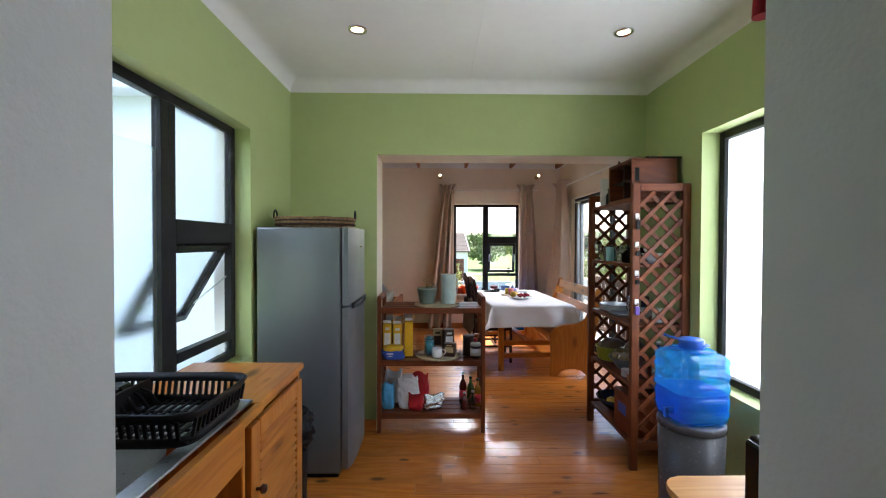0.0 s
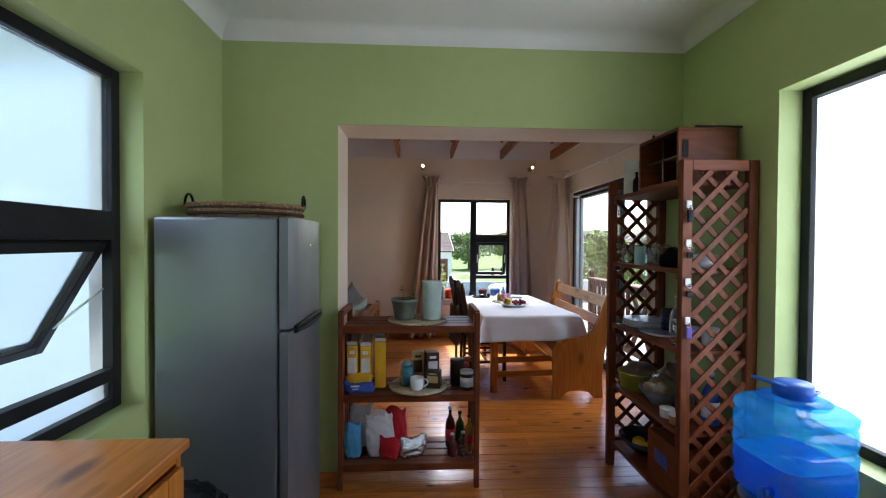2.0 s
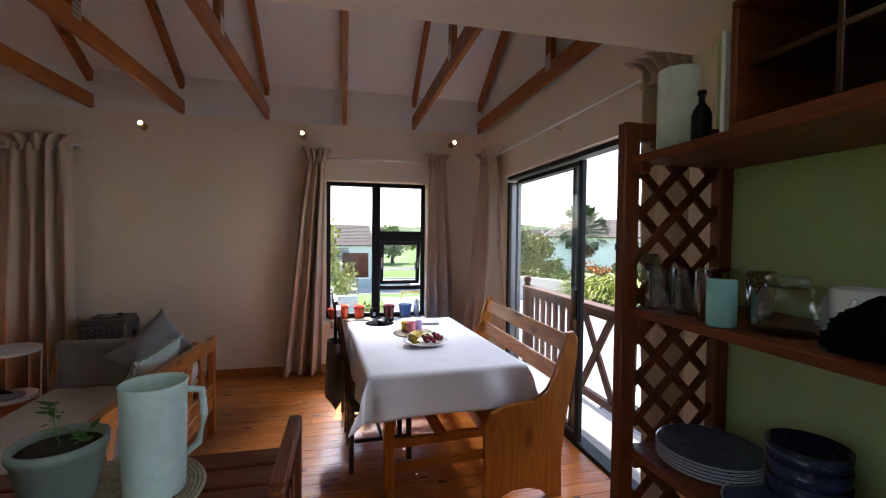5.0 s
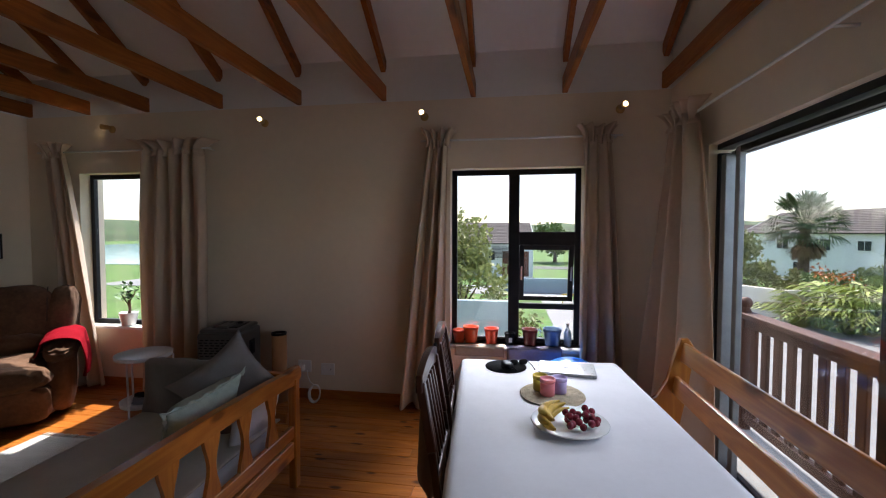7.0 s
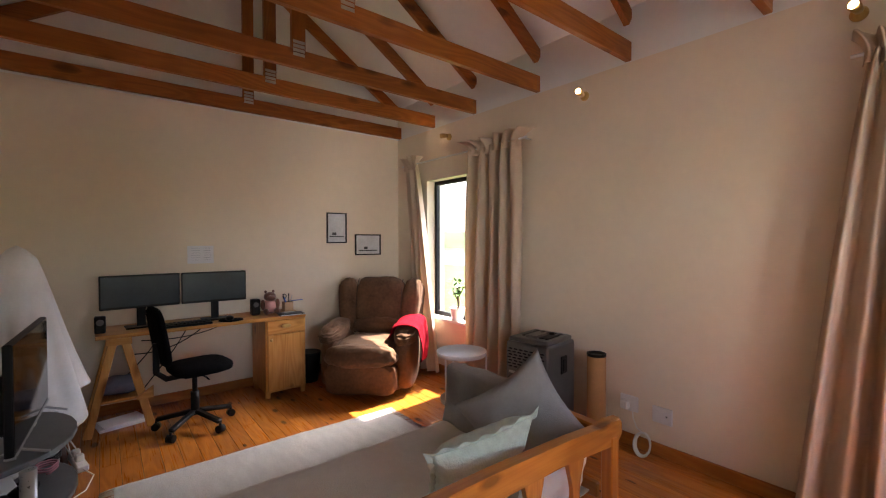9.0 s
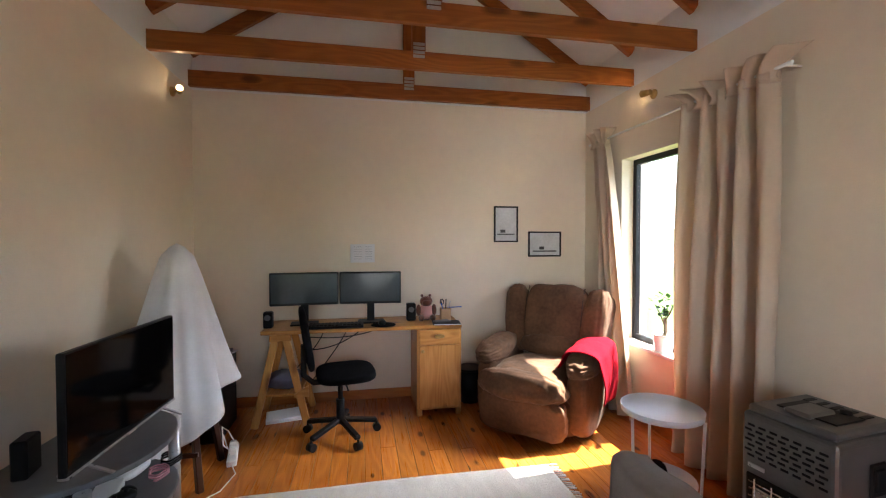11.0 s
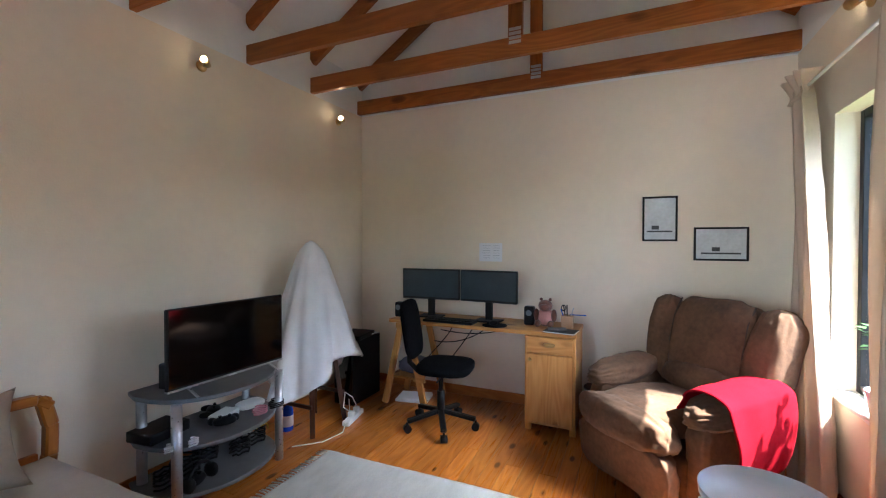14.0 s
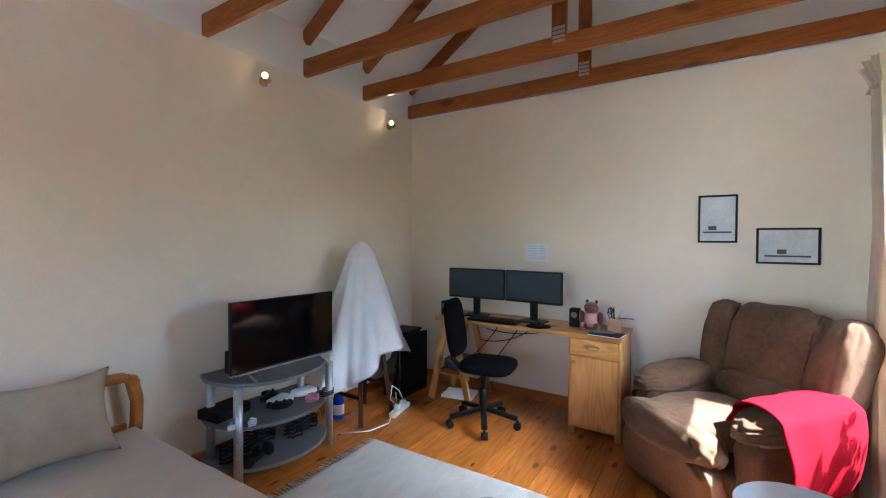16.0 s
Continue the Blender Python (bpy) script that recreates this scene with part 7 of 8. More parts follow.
part("cap", B().lathe([(0.0675, 0.612), (0.0675, 0.632), (0.060, 0.632), (0.054, 0.58), (0, 0.58)], n=32), "black", ct)

# ---- desk ----
dk = thing("desk", "light pine desk on a trestle and a drawer cabinet", "desk")
part("top", B().box((-3.64, 4.835, 0.735), (0.46, 1.57, 0.030), 0.004), "light_y", dk)
cab = part("cabinet", B().box((-3.63, 5.43, 0.385), (0.43, 0.37, 0.664), 0.004).box((-3.44, 5.268, 0.03), (0.03, 0.045, 0.06), 0.003).box((-3.44, 5.592, 0.03), (0.03, 0.045, 0.06), 0.003).box((-3.80, 5.43, 0.03), (0.05, 0.36, 0.06), 0.003), "light_z", dk)
part("drawer_front", B().box((-3.406, 5.43, 0.655), (0.018, 0.335, 0.115), 0.003), "light_y", cab)
part("door", B().box((-3.406, 5.43, 0.330), (0.018, 0.335, 0.51), 0.003), "light_z", cab)
part("cup_handle", B().blob((-3.395, 5.43, 0.66), (0.018, 0.042, 0.016), 2.2, 20, 8), "brass", cab, "antique cup pull")
part("knob", B().lathe([(0.006, 0), (0.006, 0.01), (0.014, 0.016), (0.011, 0.026), (0, 0.028)], n=14, m=pose(-3.397, 5.29, 0.545, 0, 90, 0)), "brass", cab)
for x in (-3.44, -3.82):
    for s in (-1, 1):
        part("trestle_leg", B().beam((x, 4.19 + s * 0.195, 0.0), (x, 4.19 + s * 0.03, 0.72), 0.032, 0.055, 0.004), "light_z", dk)
    part("trestle_head", B().box((x, 4.19, 0.69), (0.034, 0.16, 0.05), 0.004), "light_y", dk)
part("trestle_shelf", B().box((-3.63, 4.19, 0.245), (0.40, 0.30, 0.018), 0.003), "light_x", dk)
part("trestle_gusset", B().prism([(0, 0), (0.11, 0), (0.11, 0.09), (0.0, 0.02)], 0.016, m=Matrix(((0, 0, 1, -3.424), (1, 0, 0, 4.29), (0, 1, 0, 0.23), (0, 0, 0, 1)))), "light_y", dk)
DZ = 0.75


def monitor(y0, y1, label, rz, z0=0.91, z1=1.178):
    e = thing("monitor", label, "monitor", (-3.63, (y0 + y1) / 2, DZ), rz, group="desk monitors")
    w = y1 - y0
    part("bezel", B().box((-0.012, 0, (z0 + z1) / 2 - DZ), (0.030, w, z1 - z0), 0.005), "black", e)
    # the bluish reflection of the room is put into the screen colour
    part("screen", B().box((0.0045, 0, (z0 + z1) / 2 - DZ + 0.004), (0.002, w - 0.022, z1 - z0 - 0.032), 0), tint("screen with blue-grey reflection tint", (0.045, 0.06, 0.07), 0.16), e)
    part("neck", B().box((-0.03, 0, 0.10), (0.03, 0.06, 0.19), 0.004), "black", e)
    part("foot", B().box((-0.02, 0, 0.007), (0.16, 0.22, 0.013), 0.006), "black", e)
    return e


monitor(4.075, 4.615, "black computer monitor with a dark screen", 4)
monitor(4.625, 5.135, "black computer monitor with a grey reflection painted on its screen", -4)
kb = thing("keyboard", "black ergonomic computer keyboard on the desk", "keyboard", (-3.475, 4.60, DZ), 0)
part("case", B().box((0, 0, 0.012), (0.14, 0.44, 0.022), 0.008, seg=2), "black", kb)
for r in range(5):
    for c in range(14):
        part("key", B().box((-0.045 + 0.022 * r, -0.19 + 0.0292 * c, 0.027), (0.018, 0.025, 0.008), 0.002), "black", kb)
solo("mouse_pad", B().lathe([(0.10, 0), (0.10, 0.003), (0, 0.003)], n=28), "black_soft", "round black mouse pad on the desk", "mouse pad", (-3.50, 4.98, DZ))
solo("computer_mouse", B().blob((0, 0, 0.016), (0.05, 0.032, 0.022), 2.3, 20, 10), "black", "black computer mouse on the desk", "mouse", (-3.51, 4.97, DZ + 0.003))
for y, sc in ((4.03 + 0.05, 1.0), (5.225, 1.15)):
    sp = thing("speaker", "small black desktop speaker", "speaker", (-3.55 if y < 4.5 else -3.66, y, DZ), 0, group="desk speakers")
    part("case", B().box((0, 0, 0.065 * sc), (0.07, 0.07 * sc, 0.13 * sc), 0.012, seg=2), "black", sp)
    part("cone", B().lathe([(0.024, 0), (0.010, -0.006), (0, -0.004)], n=18, m=pose(0.036, 0, 0.085 * sc, 0, 90, 0)), "grey_plastic", sp)
# plush animal: one plain mesh
solo("plush_toy", B().blob((0, 0, 0.065), (0.05, 0.058, 0.068), 2.2, 20, 12).blob((0.01, 0, 0.165), (0.048, 0.055, 0.044), 2.1, 20, 12).blob((0.05, 0, 0.155), (0.03, 0.042, 0.028), 2.1, 16, 10)
     .blob((0.065, -0.05, 0.03), (0.05, 0.024, 0.027), 2.1, 14, 8).blob((0.065, 0.05, 0.03), (0.05, 0.024, 0.027), 2.1, 14, 8).blob((0.02, -0.068, 0.09), (0.022, 0.022, 0.05), 2.1, 14, 8).blob((0.02, 0.068, 0.09), (0.022, 0.022, 0.05), 2.1, 14, 8)
     .blob((0, -0.035, 0.212), (0.010, 0.013, 0.014), 2, 10, 6).blob((0, 0.035, 0.212), (0.010, 0.013, 0.014), 2, 10, 6),
     tint("rust brown plush", (0.15, 0.055, 0.035), 0.95, var=0.3, scale=30, bump=0.6, bscale=200, sheen=0.3), "rust brown plush toy in a pink shirt", "plush toy", (-3.65, 5.355, DZ))
solo("toy_shirt", B().lathe([(0.056, 0.02), (0.062, 0.06), (0.054, 0.115), (0.046, 0.125)], n=22, sx=0.92), tint("pink knit", (0.62, 0.30, 0.27), 0.95, bump=0.4, bscale=200), "pink knitted shirt on the plush toy", "toy clothes", (-3.65, 5.355, DZ))
ph_ = thing("pen_holder", "kraft card pen holder with scissors and pens", "pen holder", (-3.64, 5.525, DZ))
part("cup", B().box((0, 0, 0.05), (0.085, 0.085, 0.10), 0.002), tint("kraft holder", (0.45, 0.27, 0.15), 0.7), ph_)
for k, (x, y, h, c) in enumerate(((-0.02, -0.02, 0.075, "black"), (0.02, 0.0, 0.085, "black"), (0.0, 0.025, 0.06, "steel"), (0.025, -0.025, 0.05, "blue_lid"))):
    part("pen", B().cyl((x, y, 0.09), (x * 1.6, y * 1.8, 0.10 + h), 0.0045, 8), c, ph_)
part("scissor_loop", B().tube([(0.0, -0.03 + 0.016 * math.cos(a), 0.155 + 0.022 * math.sin(a)) for a in [2 * math.pi * i / 14 for i in range(14)]], 0.004, 6, True), "black", ph_)
part("pencil", B().cyl((-0.005, 0.02, 0.105), (0.03, 0.14, 0.112), 0.004, 8), "blue_lid", ph_)
nb = thing("notebook", "black notebook with a phone on it", "notebook", (-3.475, 5.50, DZ), -6)
part("cover", B().box((0, 0, 0.005), (0.17, 0.23, 0.010), 0.002), "black", nb)
part("pages", B().box((0.003, 0.003, 0.0055), (0.168, 0.228, 0.006), 0.001), "paper", nb)
solo("phone", B().box((0, 0, 0.005), (0.075, 0.14, 0.009), 0.004), "grey_plastic", "grey phone on the notebook", "phone", (-3.50, 5.47, DZ + 0.0105), 20)
for k, pts in enumerate((((-3.86, 4.5, 0.73), (-3.80, 4.48, 0.55), (-3.72, 4.30, 0.42), (-3.80, 4.2, 0.28)), ((-3.86, 4.9, 0.74), (-3.82, 4.75, 0.58), (-3.78, 4.55, 0.48), (-3.80, 4.30, 0.50)), ((-3.87, 5.15, 0.74), (-3.84, 4.95, 0.62), (-3.82, 4.7, 0.56), (-3.84, 4.35, 0.60)), ((-3.86, 4.72, 0.73), (-3.80, 4.62, 0.52), (-3.76, 4.5, 0.40), (-3.82, 4.33, 0.15)))):
    pp_ = [Vector(p) for p in pts]
    sm_ = []
    for i in range(13):
        t = i / 12
        a, b_, c_, d_ = pp_
        sm_.append(a * (1 - t) ** 3 + 3 * b_ * t * (1 - t) ** 2 + 3 * c_ * t * t * (1 - t) + d_ * t ** 3)
    solo("desk_cable", B().tube(sm_, 0.0045, 6), "black", "thin black cable hanging under the desk", "cable", group="desk cables")
solo("paper_pad", B().box((0, 0, 0.012), (0.21, 0.29, 0.024), 0.003).box((0.01, 0.01, 0.03), (0.20, 0.28, 0.01), 0.002, m=pose(0, 0, 0, 0, 0, 6)), "paper", "stack of papers under the trestle", "papers", (-3.62, 4.19, 0.0), 10)
solo("storage_bag", B().blob((0, 0, 0.06), (0.15, 0.13, 0.055), 3, 24, 12, 0.2, 4), tint("grey checked bag", (0.12, 0.12, 0.16), 0.8), "dark grey bag on the trestle shelf", "bag", (-3.62, 4.19, 0.257))
bn2 = thing("waste_bin", "small black waste bin beside the cabinet", "bin", (-3.70, 5.76, 0))
part("bin", B().lathe([(0.09, 0), (0.115, 0.30), (0.11, 0.30), (0.086, 0.01), (0, 0.01)], n=26), "black", bn2)
part("rim", B().lathe([(0.117, 0.285), (0.120, 0.292), (0.117, 0.302), (0.112, 0.302)], n=26), "black", bn2)

# ---- office chair, facing +y ----
oc = thing("office_chair", "black fabric swivel office chair on casters", "office chair", (-3.19, 4.63, 0), 9)
part("seat", B().blob((0, 0.06, 0.47), (0.215, 0.21, 0.042), 3.6, 36, 14), "black_soft", oc)
part("backrest", B().blob((0, 0, 0), (0.175, 0.028, 0.225), 4, 32, 16, m=pose(0, -0.215, 0.745, 9, 0, 0)), "black_soft", oc)
part("back_support", B().tube([(0, 0.02, 0.42), (0, -0.17, 0.42), (0, -0.235, 0.48), (0, -0.235, 0.70)], 0.022, 8), "black", oc)
part("gas_lift", B().cyl((0, 0.02, 0.10), (0, 0.02, 0.28), 0.030, 16).cyl((0, 0.02, 0.28), (0, 0.02, 0.42), 0.018, 14), "black", oc)
part("mechanism", B().box((0, 0.03, 0.42), (0.13, 0.20, 0.035), 0.008), "black", oc)
part("lever", B().tube([(0.06, 0.04, 0.42), (0.16, 0.05, 0.415), (0.22, 0.05, 0.41)], 0.006, 6), "black", oc)
for k in range(5):
    a = radians(20 + 72 * k)
    c_, s_ = math.cos(a), math.sin(a)
    part("star_leg", B().beam((0.02 * c_, 0.02 + 0.02 * s_, 0.125), (0.27 * c_, 0.02 + 0.27 * s_, 0.082), 0.045, 0.032, 0.008), "black", oc)
    w_ = part("caster", B().cyl((0.27 * c_ - 0.025 * s_, 0.02 + 0.27 * s_ + 0.025 * c_, 0.028), (0.27 * c_ + 0.025 * s_, 0.02 + 0.27 * s_ - 0.025 * c_, 0.028), 0.028, 16).cyl((0.27 * c_, 0.02 + 0.27 * s_, 0.03), (0.27 * c_, 0.02 + 0.27 * s_, 0.075), 0.009, 8), "black", oc)

# ---- TV and stand ----
ts_ = thing("tv_stand", "three-tier grey tv stand with silver posts", "tv stand", (-1.99, 3.72, 0), -2)


def shelf_outline(hw, back, front):
    o = [(-hw, back), (hw, back), (hw + 0.03, back + 0.10)]
    for k in range(15):
        a = math.pi * k / 14
        o.append(((hw + 0.03) * math.cos(a), back + 0.12 + (front - back - 0.12) * math.sin(a) ** 0.8))
    o.append((-hw - 0.03, back + 0.10))
    return o


for z in (0.575, 0.325, 0.075):
    part("shelf", B().prism(shelf_outline(0.36, -0.22, 0.28), 0.024, m=Matrix.Translation((0, 0, z)), bevel=0.006), "grey_plastic", ts_)
for x in (-0.33, 0.33):
    for y, mtl in ((0.16, "silver"), (-0.15, "silver")):
        part("post", B().cyl((x, y, 0.0), (x, y, 0.58), 0.026, 20), mtl, ts_)
tv = thing("television", "black flat television with a silver lower edge", "television", (-1.998, 3.84, 0.60), -3)
part("panel", B().box((0, 0, 0.255), (0.735, 0.028, 0.425), 0.005), "black", tv)
part("screen", B().box((0, 0.0148, 0.26), (0.718, 0.002, 0.402), 0), "screen", tv)
part("trim", B().box((0, 0.002, 0.042), (0.735, 0.034, 0.010), 0.003), "silver", tv)
part("badge", B().box((0, 0.0195, 0.041), (0.05, 0.002, 0.006), 0), "white_plastic", tv)
part("back_box", B().box((0, -0.035, 0.20), (0.45, 0.05, 0.24), 0.012), "black", tv)
for x in (-0.26, 0.26):
    part("foot", B().beam((x, -0.085, 0.004), (x, 0, 0.042), 0.016, 0.007, 0.002).beam((x, 0.10, 0.004), (x, 0, 0.042), 0.016, 0.007, 0.002), "silver", tv)
rt = thing("router", "black box standing behind the television", "router", (-1.78, 3.62, 0.60), 10)
part("case", B().box((0, 0, 0.07), (0.10, 0.05, 0.14), 0.006), "black", rt)
Z2, Z3 = 0.349, 0.099
solo("set_top_box", B().box((0, 0, 0.03), (0.24, 0.18, 0.06), 0.01, seg=2), "black", "black set-top box on the middle shelf", "set-top box", (-1.72, 3.62, Z2), 8)
for k, (x, y, rz) in enumerate(((-1.78, 3.83, 20), (-1.97, 3.82, -30), (-2.05, 3.62, 50))):
    gp = thing("game_controller", "black game controller lying on the shelf", "controller", (x, y, Z2 if k else Z3), rz, group="game controllers")
    part("body", B().blob((0, 0, 0.022), (0.065, 0.04, 0.022), 2.6, 20, 10).blob((-0.06, -0.035, 0.018), (0.025, 0.04, 0.018), 2.2, 14, 8).blob((0.06, -0.035, 0.018), (0.025, 0.04, 0.018), 2.2, 14, 8), "black", gp)
    for sx in (-0.025, 0.025):
        part("stick", B().cyl((sx, 0.005, 0.04), (sx, 0.005, 0.056), 0.009, 10), "black", gp)
solo("white_adapter", B().box((0, 0, 0.02), (0.16, 0.10, 0.04), 0.008, seg=2), "white_plastic", "white plastic box on the middle shelf", "adapter", (-2.03, 3.74, Z2), 15)
solo("white_hub", B().blob((0, 0, 0.022), (0.09, 0.06, 0.022), 3, 20, 10), "white_plastic", "white rounded hub on the middle shelf", "hub", (-2.22, 3.74, Z2), -10)
for x, y, c, r in ((-2.17, 3.88, tint("pink cable", (0.62, 0.25, 0.30), 0.5), 0.045), (-1.62, 3.86, M["white_plastic"], 0.02), (-1.72, 3.90, M["white_plastic"], 0.022), (-2.30, 3.88, M["black"], 0.05)):
    solo("coiled_cable", B().tube([((r + 0.004 * math.sin(5 * a)) * math.cos(a), (r + 0.006 * math.cos(3 * a)) * math.sin(a) * 0.8, 0.006 + 0.0018 * a) for a in [2 * math.pi * i / 20 for i in range(56)]], 0.0045, 6), c, "small coiled cable on the tv stand", "cable", (x, y, Z2), group="coiled cables")
rc = random.Random(9)
for k in range(5):
    x, y, r = -1.70 - 0.14 * k, 3.70 + rc.uniform(-0.06, 0.08), rc.uniform(0.05, 0.085)
    solo("coiled_cable", B().tube([((r + 0.012 * math.sin(4 * a + k)) * math.cos(a), (r + 0.014 * math.cos(3 * a)) * math.sin(a) * 0.8, 0.008 + 0.004 * a + 0.006 * math.sin(5 * a)) for a in [2 * math.pi * i / 18 for i in range(62)]], 0.006, 6), "black", "tangle of black cables on the lowest shelf", "cable", (x, y, Z3), group="black cable tangles")
solo("headset", B().tube([(0.09 * math.cos(a), 0.03, 0.03 + 0.09 * math.sin(a)) for a in [math.pi * i / 14 for i in range(15)]], 0.009, 8).blob((-0.085, 0.03, 0.04), (0.025, 0.04, 0.04), 2.4, 14, 8).blob((0.085, 0.03, 0.04), (0.025, 0.04, 0.04), 2.4, 14, 8), "black", "black headset on the lowest shelf", "headset", (-1.78, 3.83, Z3), 15)
solo("yellow_cable", B().tube([(-0.06, 0, 0.005), (-0.02, 0.04, 0.06), (0.03, 0.02, 0.10), (0.06, -0.02, 0.06), (0.02, -0.04, 0.02), (-0.03, 0.0, 0.05), (0.05, 0.03, 0.09)], 0.003, 6), tint("yellow wire", (0.65, 0.45, 0.03), 0.5), "loose yellow cable beside the tv stand", "cable", (-2.38, 3.66, Z3))

# ---- draped stool behind the television ----
sl_ = thing("bar_stool", "dark wooden stool under a white cloth", "stool", (-2.81, 3.74, 0))
part("seat", B().box((0, 0, 0.66), (0.26, 0.20, 0.03), 0.006), "dark_x", sl_)
for x in (-0.185, 0.185):
    for y in (-0.15, 0.155):
        part("leg", B().beam((x, y, 0), (x * 0.62, y * 0.55, 0.645), 0.036, 0.036, 0.004), "dark_z", sl_)
    part("rung", B().beam((x, -0.15, 0.22), (x, 0.15, 0.22), 0.02, 0.026, 0.003), "dark_y", sl_)
part("back", B().box((0, -0.02, 1.0), (0.05, 0.03, 0.70), 0.006), "dark_z", sl_)
dz_ = random.Random(2)
phs = [dz_.uniform(0, 6.28) for _ in range(3)]


def drape_f(u, v):
    a = 2 * math.pi * u
    hem = 0.50 - 0.15 * math.cos(a - 0.35) ** 2 * (1.0 if math.cos(a) > 0 else 0.75) - 0.05 * math.sin(2 * a + 1)
    z = 1.425 - (1.425 - hem) * v
    grow = math.sin(min(1.0, v / 0.10) * math.pi / 2) * 0.055
    k = max(0.0, v - 0.05)
    rx, ry = grow + 0.36 * k ** 0.85 + 0.02, grow + 0.215 * k ** 0.85 + 0.015
    fold = 1 + (0.03 + 0.16 * v) * v * math.sin(7 * a + phs[0] + 0.8 * v) + 0.07 * v * math.sin(12 * a + phs[1])
    rx, ry = (0.0, 0.0) if v == 0 else (rx * fold, ry * fold)
    return Vector((rx * math.cos(a) - 0.03 * v, min(ry * math.sin(a), 0.6) if math.sin(a) > 0 else max(ry * math.sin(a), -0.27), z))


solo("white_cloth", B().grid(drape_f, 120, 40, True), "towel", "white blanket draped high over a stool", "blanket", (-2.81, 3.72, 0), thick=0.006)
pc = thing("computer_tower", "black computer tower on the floor by the desk", "computer", (-3.42, 3.72, 0), 0)
part("case", B().box((0, 0, 0.29), (0.42, 0.20, 0.56), 0.008), "black", pc)
part("front_panel", B().box((0.214, 0, 0.29), (0.012, 0.19, 0.54), 0.005), "screen", pc)
solo("paper_sheet", B().box((0, 0, 0.004), (0.21, 0.29, 0.006), 0.001), "paper", "white papers lying on the computer tower", "papers", (-3.44, 3.72, 0.58), 75)
solo("black_folder", B().box((0, 0, 0.02), (0.30, 0.22, 0.04), 0.004), "black", "black folder on the computer tower", "folder", (-3.36, 3.74, 0.571), 8)
psx = thing("power_strip", "white multi-plug power strip on the floor", "power strip", (-3.02, 3.96, 0), 12)
part("strip", B().box((0, 0, 0.02), (0.28, 0.06, 0.04), 0.006), "white_plastic", psx)
for k in range(2):
    part("plug", B().box((-0.06 + 0.10 * k, 0, 0.06), (0.045, 0.045, 0.045), 0.008), "white_plastic", psx)
part("cord", B().tube([(-0.06, 0, 0.09), (-0.05, -0.03, 0.16), (0.02, -0.06, 0.22), (0.07, -0.05, 0.12), (0.0, -0.03, 0.06), (-0.05, -0.06, 0.14)], 0.004, 6).tube([(0.14, 0, 0.02), (0.25, 0.03, 0.01), (0.42, -0.04, 0.01), (0.55, -0.2, 0.02)], 0.004, 6), "white_plastic", psx, "white mains cord")
bottle("clear bottle with blue liquid behind the stool", (-2.66, 3.62, 0.0), 0.045, 0.26, tint("blue liquid", (0.02, 0.08, 0.65), 0.1), "white_plastic", WHT, name="bottle")
# ======== balcony and outdoors ========
G = -2.6  # the ground lies a storey below the rooms
M["grass"] = mat("lawn", (0.085, 0.17, 0.025), 0.95, var=0.3, scale=0.8, bump=0.6, bscale=40)
M["paving"] = mat("pale concrete paving", (0.23, 0.228, 0.22), 0.85, var=0.14, scale=0.6, bump=0.2, bscale=30)
M["asphalt"] = mat("sun-bleached asphalt", (0.11, 0.11, 0.11), 0.9, var=0.15, scale=0.7, bump=0.3, bscale=60)
M["house_white"] = mat("white plaster outside", (0.84, 0.83, 0.81), 0.85, var=0.05, scale=0.8, bump=0.15, bscale=60)
M["house_yellow"] = mat("pale yellow plaster", (0.80, 0.70, 0.45), 0.85, var=0.05, scale=0.8, bump=0.15, bscale=60)
M["house_cream"] = mat("cream plaster outside", (0.78, 0.72, 0.60), 0.85, var=0.05, scale=0.8, bump=0.15, bscale=60)
M["grey_wall"] = mat("blue-grey boundary plaster", (0.33, 0.40, 0.44), 0.85, var=0.08, scale=0.8)
M["tiles"] = mat("dark concrete roof tile", (0.075, 0.06, 0.055), 0.85, var=0.2, scale=3, per=0.15)
M["garage_door"] = wood("meranti garage door", (0.17, 0.05, 0.022), (0.10, 0.028, 0.012), 1, 0.5, 0.1, 0.1, 0.0)
M["hedge"] = mat("hedge leaf", (0.14, 0.21, 0.055), 0.6, var=0.4, scale=1.5, per=0.2)
M["hedge_light"] = mat("olive leaf", (0.31, 0.33, 0.11), 0.6, var=0.35, scale=1.5, per=0.2)
M["palm_leaf"] = mat("palm frond", (0.06, 0.11, 0.035), 0.55, var=0.3, scale=2)
M["palm_dead"] = mat("dry palm frond", (0.22, 0.16, 0.09), 0.9, var=0.3, scale=2)
M["bark"] = mat("tree bark", (0.12, 0.085, 0.06), 0.95, var=0.3, scale=6, bump=0.8, bscale=20)
M["car_white"] = mat("white car paint", (0.70, 0.71, 0.72), 0.25, var=0.02, scale=3, coat=0.6)
M["car_silver"] = mat("silver car paint", (0.45, 0.47, 0.50), 0.3, 0.4, var=0.03, scale=3, coat=0.6)
M["car_glass"] = mat("dark car glass", (0.02, 0.025, 0.03), 0.08, var=0.05, scale=3)
M["tyre"] = mat("tyre rubber", (0.02, 0.02, 0.02), 0.85)
M["water"] = mat("lagoon water", (0.10, 0.22, 0.24), 0.12, var=0.1, scale=0.1, bump=0.1, bscale=2)
M["woods"] = mat("far wooded hill", (0.06, 0.10, 0.035), 0.95, var=0.4, scale=0.12, bump=0.8, bscale=1.5)

